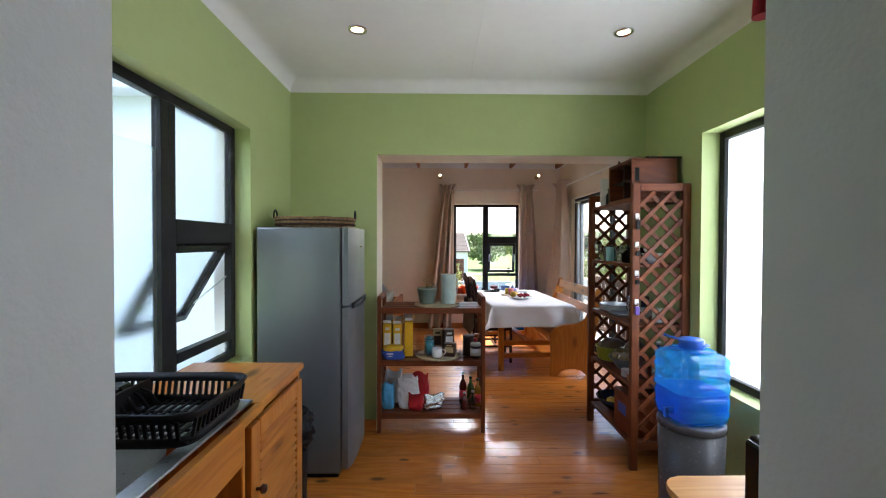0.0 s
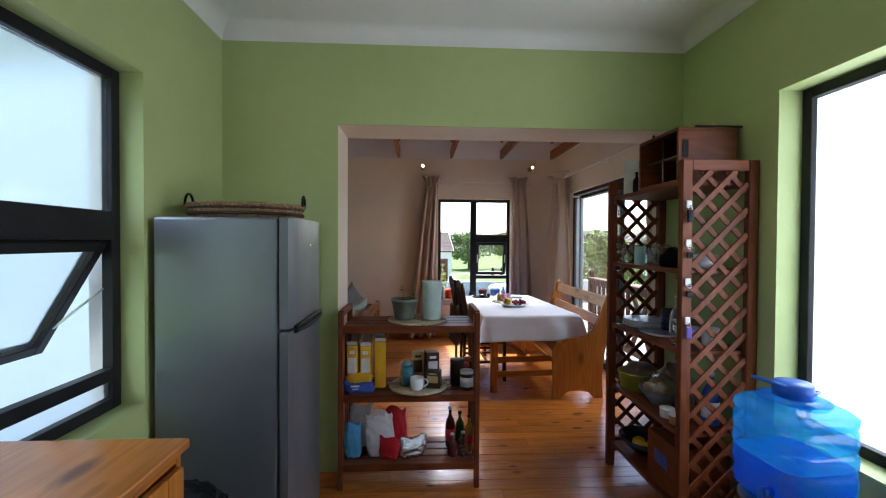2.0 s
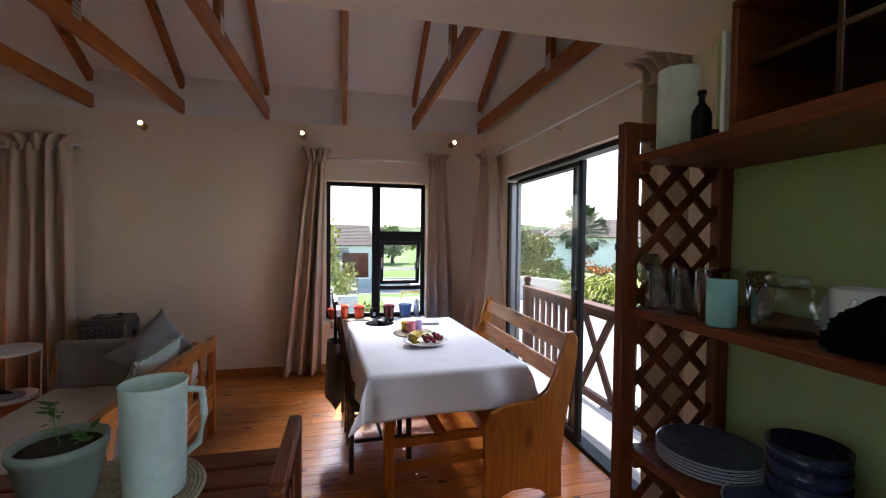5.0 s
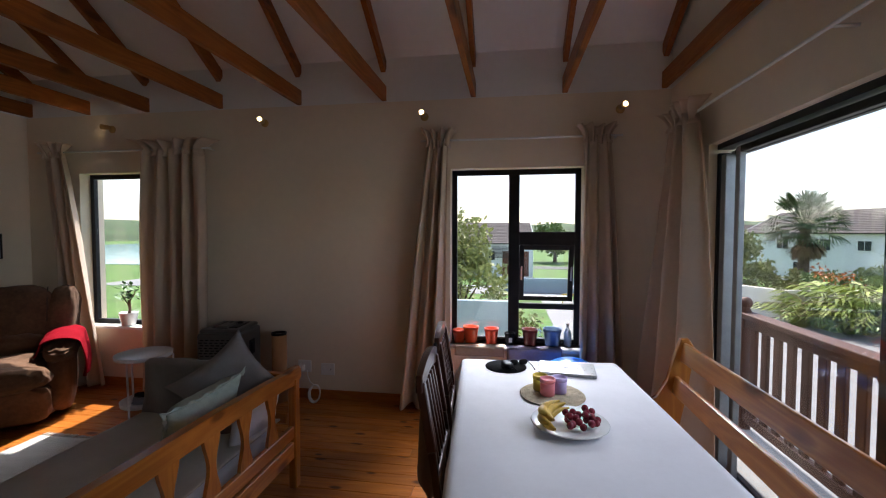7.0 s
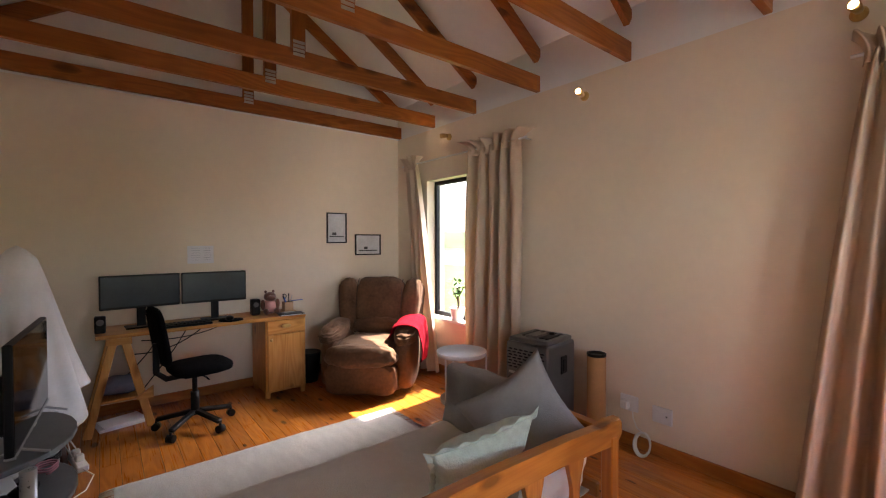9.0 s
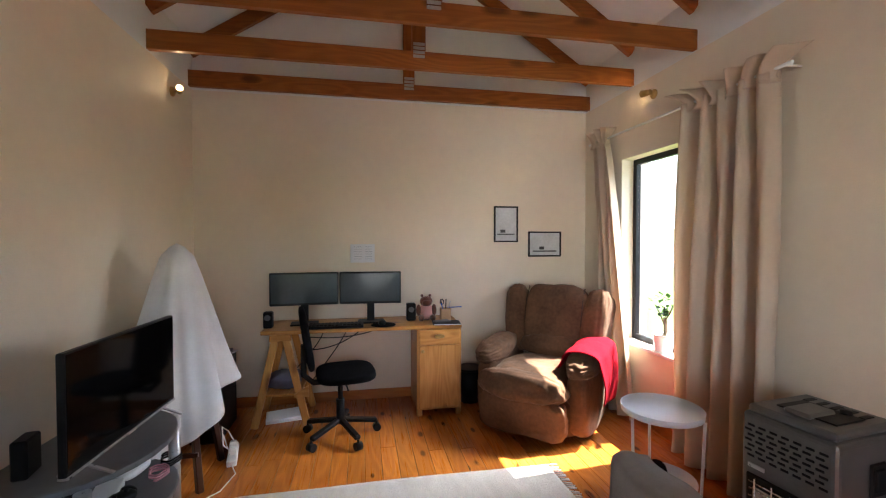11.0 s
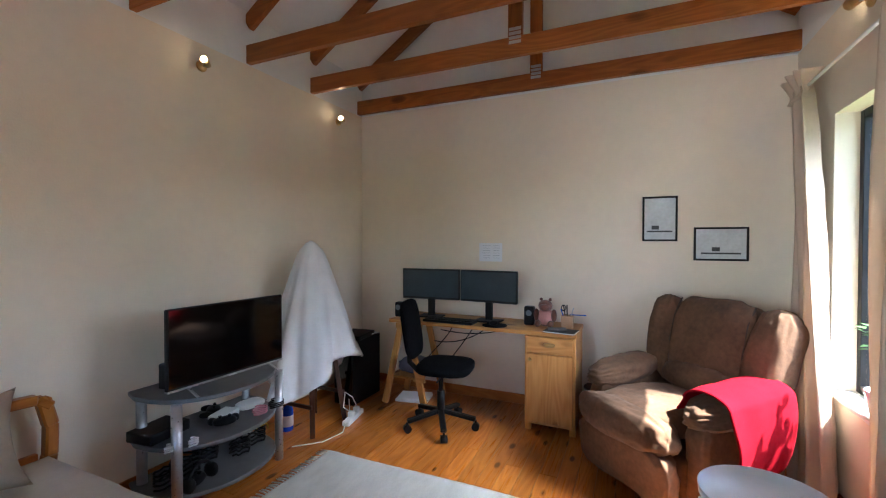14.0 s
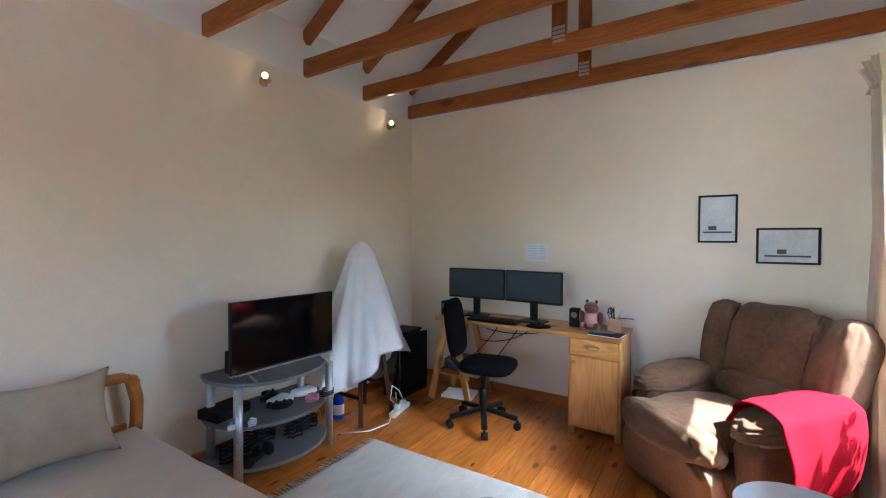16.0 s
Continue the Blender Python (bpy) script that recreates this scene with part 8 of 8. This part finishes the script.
# balcony
struct("balcony_floor", B().box((2.70, 5.3, -0.10), (0.46, 3.9, 0.10), 0.004), M["paving"], "narrow concrete balcony floor")
br = thing("balcony_railing", "weathered brown timber balcony railing", "railing")
BX = 2.88
for y in (3.42, 7.08):
    part("post", B().box((BX, y, 0.40), (0.085, 0.085, 0.98), 0.006), "rail_z", br)
part("finial", B().lathe([(0.03, 0.92), (0.045, 0.94), (0.03, 0.965), (0.048, 1.0), (0.045, 1.03), (0.025, 1.055), (0, 1.06)], n=18, c=(BX, 7.08, -0.03)), "rail_z", br)
part("handrail", B().box((BX, 5.25, 0.885), (0.12, 3.70, 0.045), 0.008, seg=2), "rail_y", br)
part("mid_rail", B().box((BX, 5.25, 0.828), (0.05, 3.70, 0.07), 0.004), "rail_y", br)
part("lower_rail", B().box((BX, 5.25, 0.06), (0.05, 3.70, 0.07), 0.004), "rail_y", br)
for k in range(8):
    part("baluster", B().box((BX, 5.91 + 0.148 * k, 0.44), (0.028, 0.070, 0.72), 0.004), "rail_z", br)
for k in range(11):
    part("baluster", B().box((BX, 3.55 + 0.172 * k, 0.44), (0.028, 0.070, 0.72), 0.004), "rail_z", br)
part("cross_brace", B().beam((BX + 0.004, 5.35, 0.10), (BX + 0.004, 5.82, 0.84), 0.03, 0.07, 0.004), "rail_z", br)
part("cross_brace", B().beam((BX - 0.004, 5.82, 0.10), (BX - 0.004, 5.35, 0.84), 0.03, 0.07, 0.004), "rail_z", br)

# ground sheet with paving, road and lawn laid on it
struct("ground", B().box((0, 120, G - 0.5), (900, 900, 1.0), 0), M["grass"], "lawn and open ground")
# spread wider than the drive itself, to bounce pale light onto the houses
struct("pavement_drive", B().box((24.0, 13.0, G + 0.004), (42.0, 34.0, 0.03), 0), M["paving"], "pale concrete driveway")
struct("road", B().box((14, 34.0, G + 0.006), (90, 4.5, 0.03), 0), M["paving"], "pale sunlit street")
struct("road_far", B().box((20, 54.0, G + 0.006), (90, 4.0, 0.03), 0), M["asphalt"], "grey street further off")
# unseen sheet, added so pale light and not green bounces up here
struct("pavement_west", B().box((-4.5, -1.0, G + 0.004), (7.0, 9.0, 0.03), 0), M["paving"], "unseen pale paving added to bounce light onto the outer wall")
struct("water", B().box((-70, 110, G + 0.02), (110, 120, 0.05), 0), M["water"], "pale lagoon water")
struct("wall_outside_east", B().box((5.2, 0.0, -0.3), (0.2, 5.0, 4.6), 0), M["house_white"], "white plastered neighbouring wall")
struct("boundary_wall_north", B().box((-2.6, 13.2, G + 1.28), (7.2, 0.2, 2.56), 0.01), M["grey_wall"], "blue-grey plastered boundary wall")
struct("boundary_wall_low", B().box((5.0, 33.0, G + 0.5), (9.0, 0.25, 1.0), 0.01), M["grey_wall"], "low grey plastered wall")
struct("boundary_wall_white", B().beam((10.2, 31.5, G + 0.75), (13.6, 25.0, G + 0.75), 0.22, 1.5, 0.01).beam((13.6, 25.0, G + 0.75), (20.5, 25.6, G + 0.75), 0.22, 1.5, 0.01), M["house_cream"], "white plastered garden wall")


def cloud_of_leaves(spots, size, seed):
    """Leaves of two triangles each at the spots, as one mesh."""
    r = np.random.RandomState(seed)
    n = len(spots)
    p = np.array(spots)
    d = r.normal(size=(n, 3))
    d /= np.linalg.norm(d, axis=1)[:, None]
    w = np.cross(d, r.normal(size=(n, 3)))
    w /= np.linalg.norm(w, axis=1)[:, None]
    s = size * r.uniform(0.6, 1.4, size=(n, 1))
    v = np.stack([p - d * s, p + w * s * 0.5, p + d * s, p - w * s * 0.5], 1).reshape(-1, 3)
    me = bpy.data.meshes.new("leaves")
    me.from_pydata(v.tolist(), [], [(4 * k, 4 * k + 1, 4 * k + 2, 4 * k + 3) for k in range(n)])
    return me


def crown_spots(c, s, n, seed, clumps=26):
    """Points in clumps over an uneven crown."""
    r = np.random.RandomState(seed)
    cl = r.normal(size=(clumps, 3))
    cl /= np.linalg.norm(cl, axis=1)[:, None]
    cl *= r.uniform(0.45, 1.0, size=(clumps, 1))
    k = r.randint(0, clumps, n)
    off = np.clip(r.normal(size=(n, 3)), -1.5, 1.5) * 0.17
    return (np.array(c) + (cl[k] + off) * np.array(s)).tolist()


def tree(name, label, x, y, h, s, material, n, leaf, seed, category="tree"):
    """s: half sizes of the crown; h: height of its middle over the ground."""
    e = thing(name, label, category, (x, y, G))
    rr = random.Random(seed)
    t = B()
    t.cyl((0, 0, 0), (0.05, 0, h * 0.7), 0.16 * s[0] * 0.5, 10, 0.07 * s[0] * 0.5)
    for k in range(6):
        a = rr.uniform(0, 6.28)
        t.cyl((0.03, 0, h * rr.uniform(0.4, 0.68)), (0.6 * s[0] * math.cos(a), 0.6 * s[1] * math.sin(a), h + rr.uniform(-0.3, 0.5) * s[2]), 0.05 * s[0] * 0.5, 7, 0.012)
    part("trunk", t, "bark", e)
    me = cloud_of_leaves(crown_spots((0, 0, h), s, n, seed), leaf, seed)
    me.materials.append(M[material])
    ob = new("crown", me)
    ob.parent = e
    return e


tree("tree", "olive-green leafy tree over the boundary wall", -0.35, 15.2, 3.0, (1.25, 1.1, 1.9), "hedge_light", 5200, 0.085, 1)
tree("shrub", "grey-green shrub at the end of the wall", 1.15, 13.4, 1.3, (0.8, 0.8, 0.95), "hedge_light", 2600, 0.06, 2, "shrub")
tree("shrub", "low shrub beside the wall", 1.9, 14.6, 0.7, (0.6, 0.6, 0.6), "hedge", 1600, 0.05, 21, "shrub")
tree("tree", "rounded light green tree by the garden wall", 14.0, 31.5, 3.0, (2.2, 2.2, 2.2), "hedge_light", 4200, 0.14, 3)
tree("tree", "dark green tree near the street", 27.0, 33.0, 2.2, (2.4, 2.4, 2.0), "hedge", 3600, 0.16, 4)
tree("shrub", "orange-tipped garden shrub behind the wall", 17.2, 27.4, 1.4, (1.5, 1.2, 1.0), "hedge", 1700, 0.10, 41, "shrub")
or_ = cloud_of_leaves(crown_spots((0, 0, 1.6), (1.4, 1.0, 0.9), 420, 42), 0.10, 42)
M["orange_leaf"] = mat("orange flower", (0.55, 0.16, 0.03), 0.6, var=0.3, scale=3)
or_.materials.append(M["orange_leaf"])
tagged(new("flower_bush", or_), "orange flowering bush behind the garden wall", "shrub").location = (17.0, 27.0, G)
for k, (x, y, h, s) in enumerate(((1.5, 62, 3.0, 3.2), (7.5, 64, 3.2, 3.6), (14, 66, 3.0, 3.4), (20, 64, 3.4, 3.6), (27, 66, 3.0, 3.2), (-6, 66, 3.4, 3.6), (-38, 66, 3.4, 4.5), (-30, 60, 2.6, 3.6), (-24, 52, 1.8, 2.8), (-46, 72, 3.8, 5.0))):
    tree("tree", "dense green street tree", x, y, h, (s, s * 0.8, s * 0.72), "hedge", 2600, 0.26, 50 + k)

for k, (x, y, sz) in enumerate(((13.0, 34.5, 1.3), (16.2, 33.0, 1.0), (18.4, 31.0, 0.8), (22.0, 31.5, 0.9), (24.0, 29.5, 1.0), (25.6, 30.5, 1.3))):
    tree("shrub", "yellow-green garden shrub behind the white wall", x, y, 1.3 * sz, (1.7 * sz, 1.2 * sz, 1.3 * sz), "hedge_light" if k != 4 else "hedge", 1900, 0.13, 70 + k, "shrub")

# palm
pm = thing("palm_tree", "tall fan palm with a skirt of dry fronds", "palm tree", (20.0, 34.0, G))
part("trunk", B().lathe([(0.42, 0), (0.32, 1.0), (0.28, 4.2), (0.34, 4.6), (0.0, 4.7)], n=16), "bark", pm)
rp = random.Random(6)


def fronds(n, lo, hi, ln, z):
    b = B()
    for k in range(n):
        a, t = rp.uniform(0, 6.28), radians(rp.uniform(lo, hi))
        d = Vector((math.cos(a) * math.cos(t), math.sin(a) * math.cos(t), math.sin(t)))
        side = d.cross(Vector((0, 0, 1))).normalized()
        root = Vector((0, 0, z))
        hub = root + d * ln * 0.55
        b.tube([root, root + d * ln * 0.3, hub], 0.02, 4)
        for j in range(15):
            f = -1 + 2 * j / 14
            q = (d * math.cos(f * 1.25) + side * math.sin(f * 1.25)).normalized()
            tip = hub + q * ln * 0.5 + Vector((0, 0, -0.12 * ln * abs(f) - 0.05 * ln))
            w = q.cross(Vector((0, 0, 1))).normalized() * 0.045
            mid = hub + q * ln * 0.28
            v = [b.bm.verts.new(p) for p in (hub, mid + w, tip, mid - w)]
            b.bm.faces.new(v)
    return b


part("crown", fronds(84, -30, 75, 2.6, 4.6), "palm_leaf", pm)
part("dry_skirt", fronds(26, -80, -45, 1.9, 4.3), "palm_dead", pm)


M["areca"] = mat("yellow-green palm leaf", (0.36, 0.42, 0.08), 0.5, var=0.4, scale=2)
# darker copy of the same leaf, with shade put into the colour
M["areca_dark"] = mat("palm leaf with shade in its colour", (0.17, 0.26, 0.05), 0.5, var=0.4, scale=2)


def feather_palm(x, y, size, n, seed, material):
    """A clump of arching feather fronds."""
    e = thing("palm_shrub", "clump of yellow-green feather palms beside the drive", "palm shrub", (x, y, G), group="palms by the drive")
    r = random.Random(seed)
    stems, blades = B(), B()
    for k in range(n):
        a, t, ln = r.uniform(0, 6.28), radians(r.uniform(35, 85)), size * r.uniform(0.7, 1.15)
        d = Vector((math.cos(a), math.sin(a), 0))
        side = Vector((-d.y, d.x, 0))
        pts = [d * (ln * math.cos(t) * u + 0.28 * ln * u * u) + Vector((0, 0, ln * math.sin(t) * u - 0.42 * ln * u ** 2.4)) for u in (0, 0.2, 0.4, 0.6, 0.8, 1.0)]
        stems.tube(pts, 0.014, 4)
        for i in range(1, 6):
            for f_ in (0.0, 0.5):
                p = pts[i - 1].lerp(pts[i], f_)
                for s in (-1, 1):
                    tip = p + side * (s * 0.26 * size * (1.1 - 0.14 * i)) + d * 0.16 * size + Vector((0, 0, -0.08 * size))
                    w = (pts[i] - pts[i - 1]).normalized() * 0.035 * size
                    blades.bm.faces.new([blades.bm.verts.new(q) for q in (p - w, p + w, tip)])
    tagged(part("stalk", stems, "palm_dead", e), kind="stuff")
    tagged(part("foliage", blades, material, e), kind="stuff")
    return e


for k, (x, y, sz) in enumerate(((14.9, 23.2, 1.5), (15.9, 22.7, 1.8), (16.5, 23.6, 2.3), (16.9, 21.9, 1.7), (17.7, 22.6, 2.4), (18.2, 21.2, 1.9), (19.2, 21.8, 2.3), (15.6, 24.4, 2.0), (14.3, 24.2, 1.7), (20.4, 20.8, 2.4))):
    feather_palm(x, y, 1.45 * sz, 64, 300 + k, "areca" if k % 3 else "areca_dark")


def gable_house(name, label, at, rz, w, d, eave, ridge, wallm, roofm, wins, category="house", door=None):
    """A house with its long front towards -y; wins: (x, z, width, height) on the front, door likewise."""
    e = thing(name, label, category, (*at, G), rz)
    part("wall", B().box((0, d / 2, eave / 2), (w, d, eave), 0.02).prism([(0, eave), (d, eave), (d / 2, ridge)], w, m=Matrix(((0, 0, 1, -w / 2), (1, 0, 0, 0), (0, 1, 0, 0), (0, 0, 0, 1)))), wallm, e)
    for s in (0, 1):
        y0 = -0.35 if s == 0 else d + 0.35
        z0 = eave - 0.35 * (ridge - eave) / (d / 2)
        rf = part("roof", B().box((0, 0, 0), (w + 0.3, math.hypot(d / 2 + 0.35, ridge - z0), 0.12), 0.01,
                  m=Matrix.Translation((0, (y0 + d / 2) / 2, (z0 + ridge) / 2 + 0.08)) @ pose(0, 0, 0, math.degrees(math.atan2(ridge - z0, d / 2 - y0)) if s == 0 else math.degrees(math.atan2(z0 - ridge, y0 - d / 2)))), roofm, e)
        if s == 0:
            rows = B()
            for k in range(1, 14):
                t = k / 14
                rows.beam((-w / 2 - 0.15, y0 + (d / 2 - y0) * t, z0 + (ridge - z0) * t + 0.15), (w / 2 + 0.15, y0 + (d / 2 - y0) * t, z0 + (ridge - z0) * t + 0.15), 0.05, 0.03, 0)
            part("tile_rows", rows, roofm, e)
    part("barge_board", B().beam((-w / 2 - 0.17, -0.35, eave - 0.1), (-w / 2 - 0.17, d / 2, ridge + 0.08), 0.05, 0.22, 0.01).beam((w / 2 + 0.17, -0.35, eave - 0.1), (w / 2 + 0.17, d / 2, ridge + 0.08), 0.05, 0.22, 0.01), "house_white", e)
    for x, z, ww, hh in wins:
        wn_ = part("window", B().box((x, -0.02, z), (ww, 0.06, hh), 0.01), "white_plastic", e)
        part("pane", B().box((x - ww * 0.235, -0.055, z), (ww * 0.42, 0.02, hh * 0.86), 0), "car_glass", wn_)
        part("pane", B().box((x + ww * 0.235, -0.055, z), (ww * 0.42, 0.02, hh * 0.86), 0), "car_glass", wn_)
    if door:
        x, z, ww, hh = door
        dd = part("garage_door", B().box((x, -0.03, z), (ww, 0.06, hh), 0.01), "garage_door", e)
        for k in range(1, 6):
            part("groove", B().box((x, -0.064, z - hh / 2 + hh * k / 6), (ww, 0.012, 0.03), 0), "garage_door", dd)
    return e


gable_house("house", "white house with a dark tiled roof", (25.8, 41.9), -75, 14.0, 8.0, 4.2, 6.0, "house_white", "tiles", [(-3.0, 3.2, 1.2, 1.0), (0.6, 3.2, 1.2, 1.0), (3.6, 3.2, 1.0, 0.8), (-1.2, 1.1, 1.6, 1.3)])
gable_house("house", "pale yellow house with a dark tiled roof", (25.3, 23.06), -77, 10.0, 8.0, 4.3, 6.7, "house_yellow", "tiles", [(-2.6, 3.2, 1.1, 0.9), (1.5, 3.2, 0.9, 0.8)])
# the garage stands gable-on to the drive, its wooden door facing west
ga = thing("garage", "white plastered garage with a brown wooden door", "garage", (14.72, 17.27, G), 0)
part("wall", B().prism([(0, 0), (-7.0, 0), (-7.0, 2.6), (-3.5, 4.5), (0, 2.6)], 6.0, m=Matrix(((0, 0, 1, 0), (1, 0, 0, 0), (0, 1, 0, 0), (0, 0, 0, 1)))), "house_cream", ga)
part("coping", B().beam((0.0, 0.1, 2.62), (0.0, -3.5, 4.62), 0.35, 0.14, 0.01).beam((0.0, -3.5, 4.62), (0.0, -7.1, 2.62), 0.35, 0.14, 0.01), "house_white", ga)
gd = part("garage_door", B().box((-0.03, -2.85, 0.93), (0.08, 4.4, 1.86), 0.01), "garage_door", ga)
for k in range(1, 8):
    part("groove", B().box((-0.075, -2.85, 1.86 * k / 8), (0.012, 4.4, 0.03), 0), "garage_door", gd)
gable_house("house", "white house with a grey roof and wooden garage door", (-2.2, 42.5), 4, 11.0, 8.0, 3.2, 5.0, "house_white", "tiles", [(1.6, 2.0, 0.9, 0.9)], door=(3.9, 1.25, 2.4, 2.3))
gable_house("house", "small white house far off", (24.5, 60.0), -20, 9.0, 7.0, 3.0, 5.0, "house_white", "tiles", [(-2.0, 1.8, 1.2, 1.0), (1.5, 1.8, 1.2, 1.0)])
pg = B()
for k in range(9):
    pg.box((0.3 + 0.0 * k, 42.35, G + 1.85 + 0.12 * k), (1.5, 0.05, 0.05), 0)
struct("louvre_screen", pg, M["tiles"], "dark louvred screen on the white house")


def car(name, label, at, rz, paint, pickup=False):
    """A car along x, its nose at -x."""
    e = thing(name, label, "car", (*at, G + 0.02), rz)
    L, W = (5.1, 1.75) if pickup else (4.1, 1.68)
    side = [(-L / 2, 0.35), (L / 2, 0.35), (L / 2, 0.95), (L / 2 - 0.05, 1.02 if pickup else 0.98), (0.55 if pickup else L / 2 - 0.35, 1.02), (-0.95, 1.0), (-L / 2 + 0.12, 0.86), (-L / 2, 0.62)]
    flip = Matrix(((1, 0, 0, 0), (0, 0, -1, W / 2), (0, 1, 0, 0), (0, 0, 0, 1)))
    part("body", B().prism(side, W, m=flip, bevel=0.05), paint, e)
    cab_ = [(-0.95, 0.98), (0.58 if pickup else 1.65, 0.98), (0.42 if pickup else 1.25, 1.50), (-0.30, 1.52)]
    gh_ = Matrix(((1, 0, 0, 0), (0, 0, -1, W / 2 - 0.10), (0, 1, 0, 0), (0, 0, 0, 1)))
    part("glasshouse", B().prism(cab_, W - 0.2, m=gh_, bevel=0.04), "car_glass", e)
    part("roof", B().box(((0.06 if pickup else 0.47), 0, 1.535), ((0.66 if pickup else 1.5), W - 0.32, 0.05), 0.02), paint, e)
    for s in (-1, 1):
        part("pillar", B().beam((-0.93, s * (W / 2 - 0.12), 1.0), (-0.30, s * (W / 2 - 0.16), 1.53), 0.06, 0.06, 0.01), paint, e)
        part("pillar", B().beam((0.58 if pickup else 1.63, s * (W / 2 - 0.12), 1.0), (0.42 if pickup else 1.25, s * (W / 2 - 0.16), 1.53), 0.07, 0.07, 0.01), paint, e)
        part("mirror", B().box((-0.75, s * (W / 2 + 0.06), 1.05), (0.09, 0.16, 0.12), 0.02), "black", e)
        part("headlight", B().box((-L / 2 + 0.05, s * (W / 2 - 0.25), 0.70), (0.12, 0.34, 0.14), 0.03), "chrome", e)
        for x in (-L / 2 + 0.80, L / 2 - 0.85):
            w_ = part("wheel", B().cyl((x, s * (W / 2 - 0.20), 0.32), (x, s * (W / 2 + 0.01), 0.32), 0.32, 22), "tyre", e)
            part("rim", B().cyl((x, s * (W / 2 + 0.005), 0.32), (x, s * (W / 2 + 0.02), 0.32), 0.20, 18), "silver", w_)
    if pickup:
        part("load_bed", B().box((1.55, 0, 1.035), (1.80, W - 0.22, 0.05), 0.01), "black", e, "black load bed cover")
        part("roll_bar", B().tube([(0.75, -0.70, 1.02), (0.85, -0.66, 1.42), (0.85, 0.66, 1.42), (0.75, 0.70, 1.02)], 0.035, 8), "chrome", e)
    return e


car("pickup_truck", "white pickup truck parked below the balcony", (5.25, 7.55), -10, "car_white", True)
car("car", "silver hatchback parked across the lawn", (13.3, 49.0), 8, "car_silver")
car("car", "small blue-white car on the lawn below the window", (2.6, 12.0), 75, "car_silver")
tl = thing("boat_trailer", "yellow-framed boat trailer on the paving", "trailer", (6.3, 28.5, G + 0.02), 5)
part("frame", B().beam((-2.2, 0, 0.55), (2.2, 0, 0.55), 0.10, 0.10, 0.01).beam((-2.2, 0, 0.55), (-2.2, 0, 0.05), 0.06, 0.06, 0.01).box((0.3, 0, 0.5), (0.08, 1.5, 0.08), 0.01), tint("yellow paint", (0.6, 0.42, 0.05), 0.5), tl)
for s in (-1, 1):
    part("wheel", B().cyl((0.3, s * 0.78, 0.30), (0.3, s * 0.95, 0.30), 0.30, 18), "tyre", tl)
part("boat", B().blob((0.3, 0, 0.95), (1.9, 0.75, 0.35), 3, 28, 12), "house_white", tl)
for k, x in enumerate((9.0, 10.1)):
    solo("bollard", B().lathe([(0.16, 0), (0.16, 0.9), (0.05, 1.0), (0, 1.0)], n=12), "black", "dark bollard beside the street", "bollard", (x, 52.0, G), group="bollards")
pw_ = solo("power_line", B().tube([(-30 + 2.4 * k, 44.0 + 0.3 * k, G + 8.0 - 1.6 * math.sin(math.pi * k / 12)) for k in range(13)], 0.03, 5), "black", "thin black sagging overhead wire", "wire")

# far wooded hills all round
hb_ = B()


def hill_f(u, v):
    a = radians(-100 + 200 * u)
    R = 230
    h = 6.0 + 4.0 * noise.noise(Vector((u * 9, 0.3, 0))) + 1.6 * noise.noise(Vector((u * 60, 1.3, 0))) + 1.0 * abs(noise.noise(Vector((u * 190, 2.3, 0))))
    return Vector(((R + 60 * v) * math.sin(a), 4 + (R + 60 * v) * math.cos(a), G + (h + 3.2) * math.sin(v * math.pi / 2)))


hb_.grid(hill_f, 420, 10)
tagged(part("far_woods", hb_, "woods"), "far low hills covered with dark bush", "woods", kind="stuff")
fh = random.Random(8)
for k in range(7):
    gable_house("house", "tiny pale house on the far slope", (38 + 11 * k + fh.uniform(-2, 2), 92 - 5 * k + fh.uniform(-3, 3)), -30 - 6 * k, 9, 7, 3.5, 5.6, "house_white", "tiles", [(-2, 2, 1.3, 1.0), (2, 2, 1.3, 1.0)])
boards(KW, KE, -1.85, LS - 0.003)
boards(LW, LE + 0.04, LS, LN)
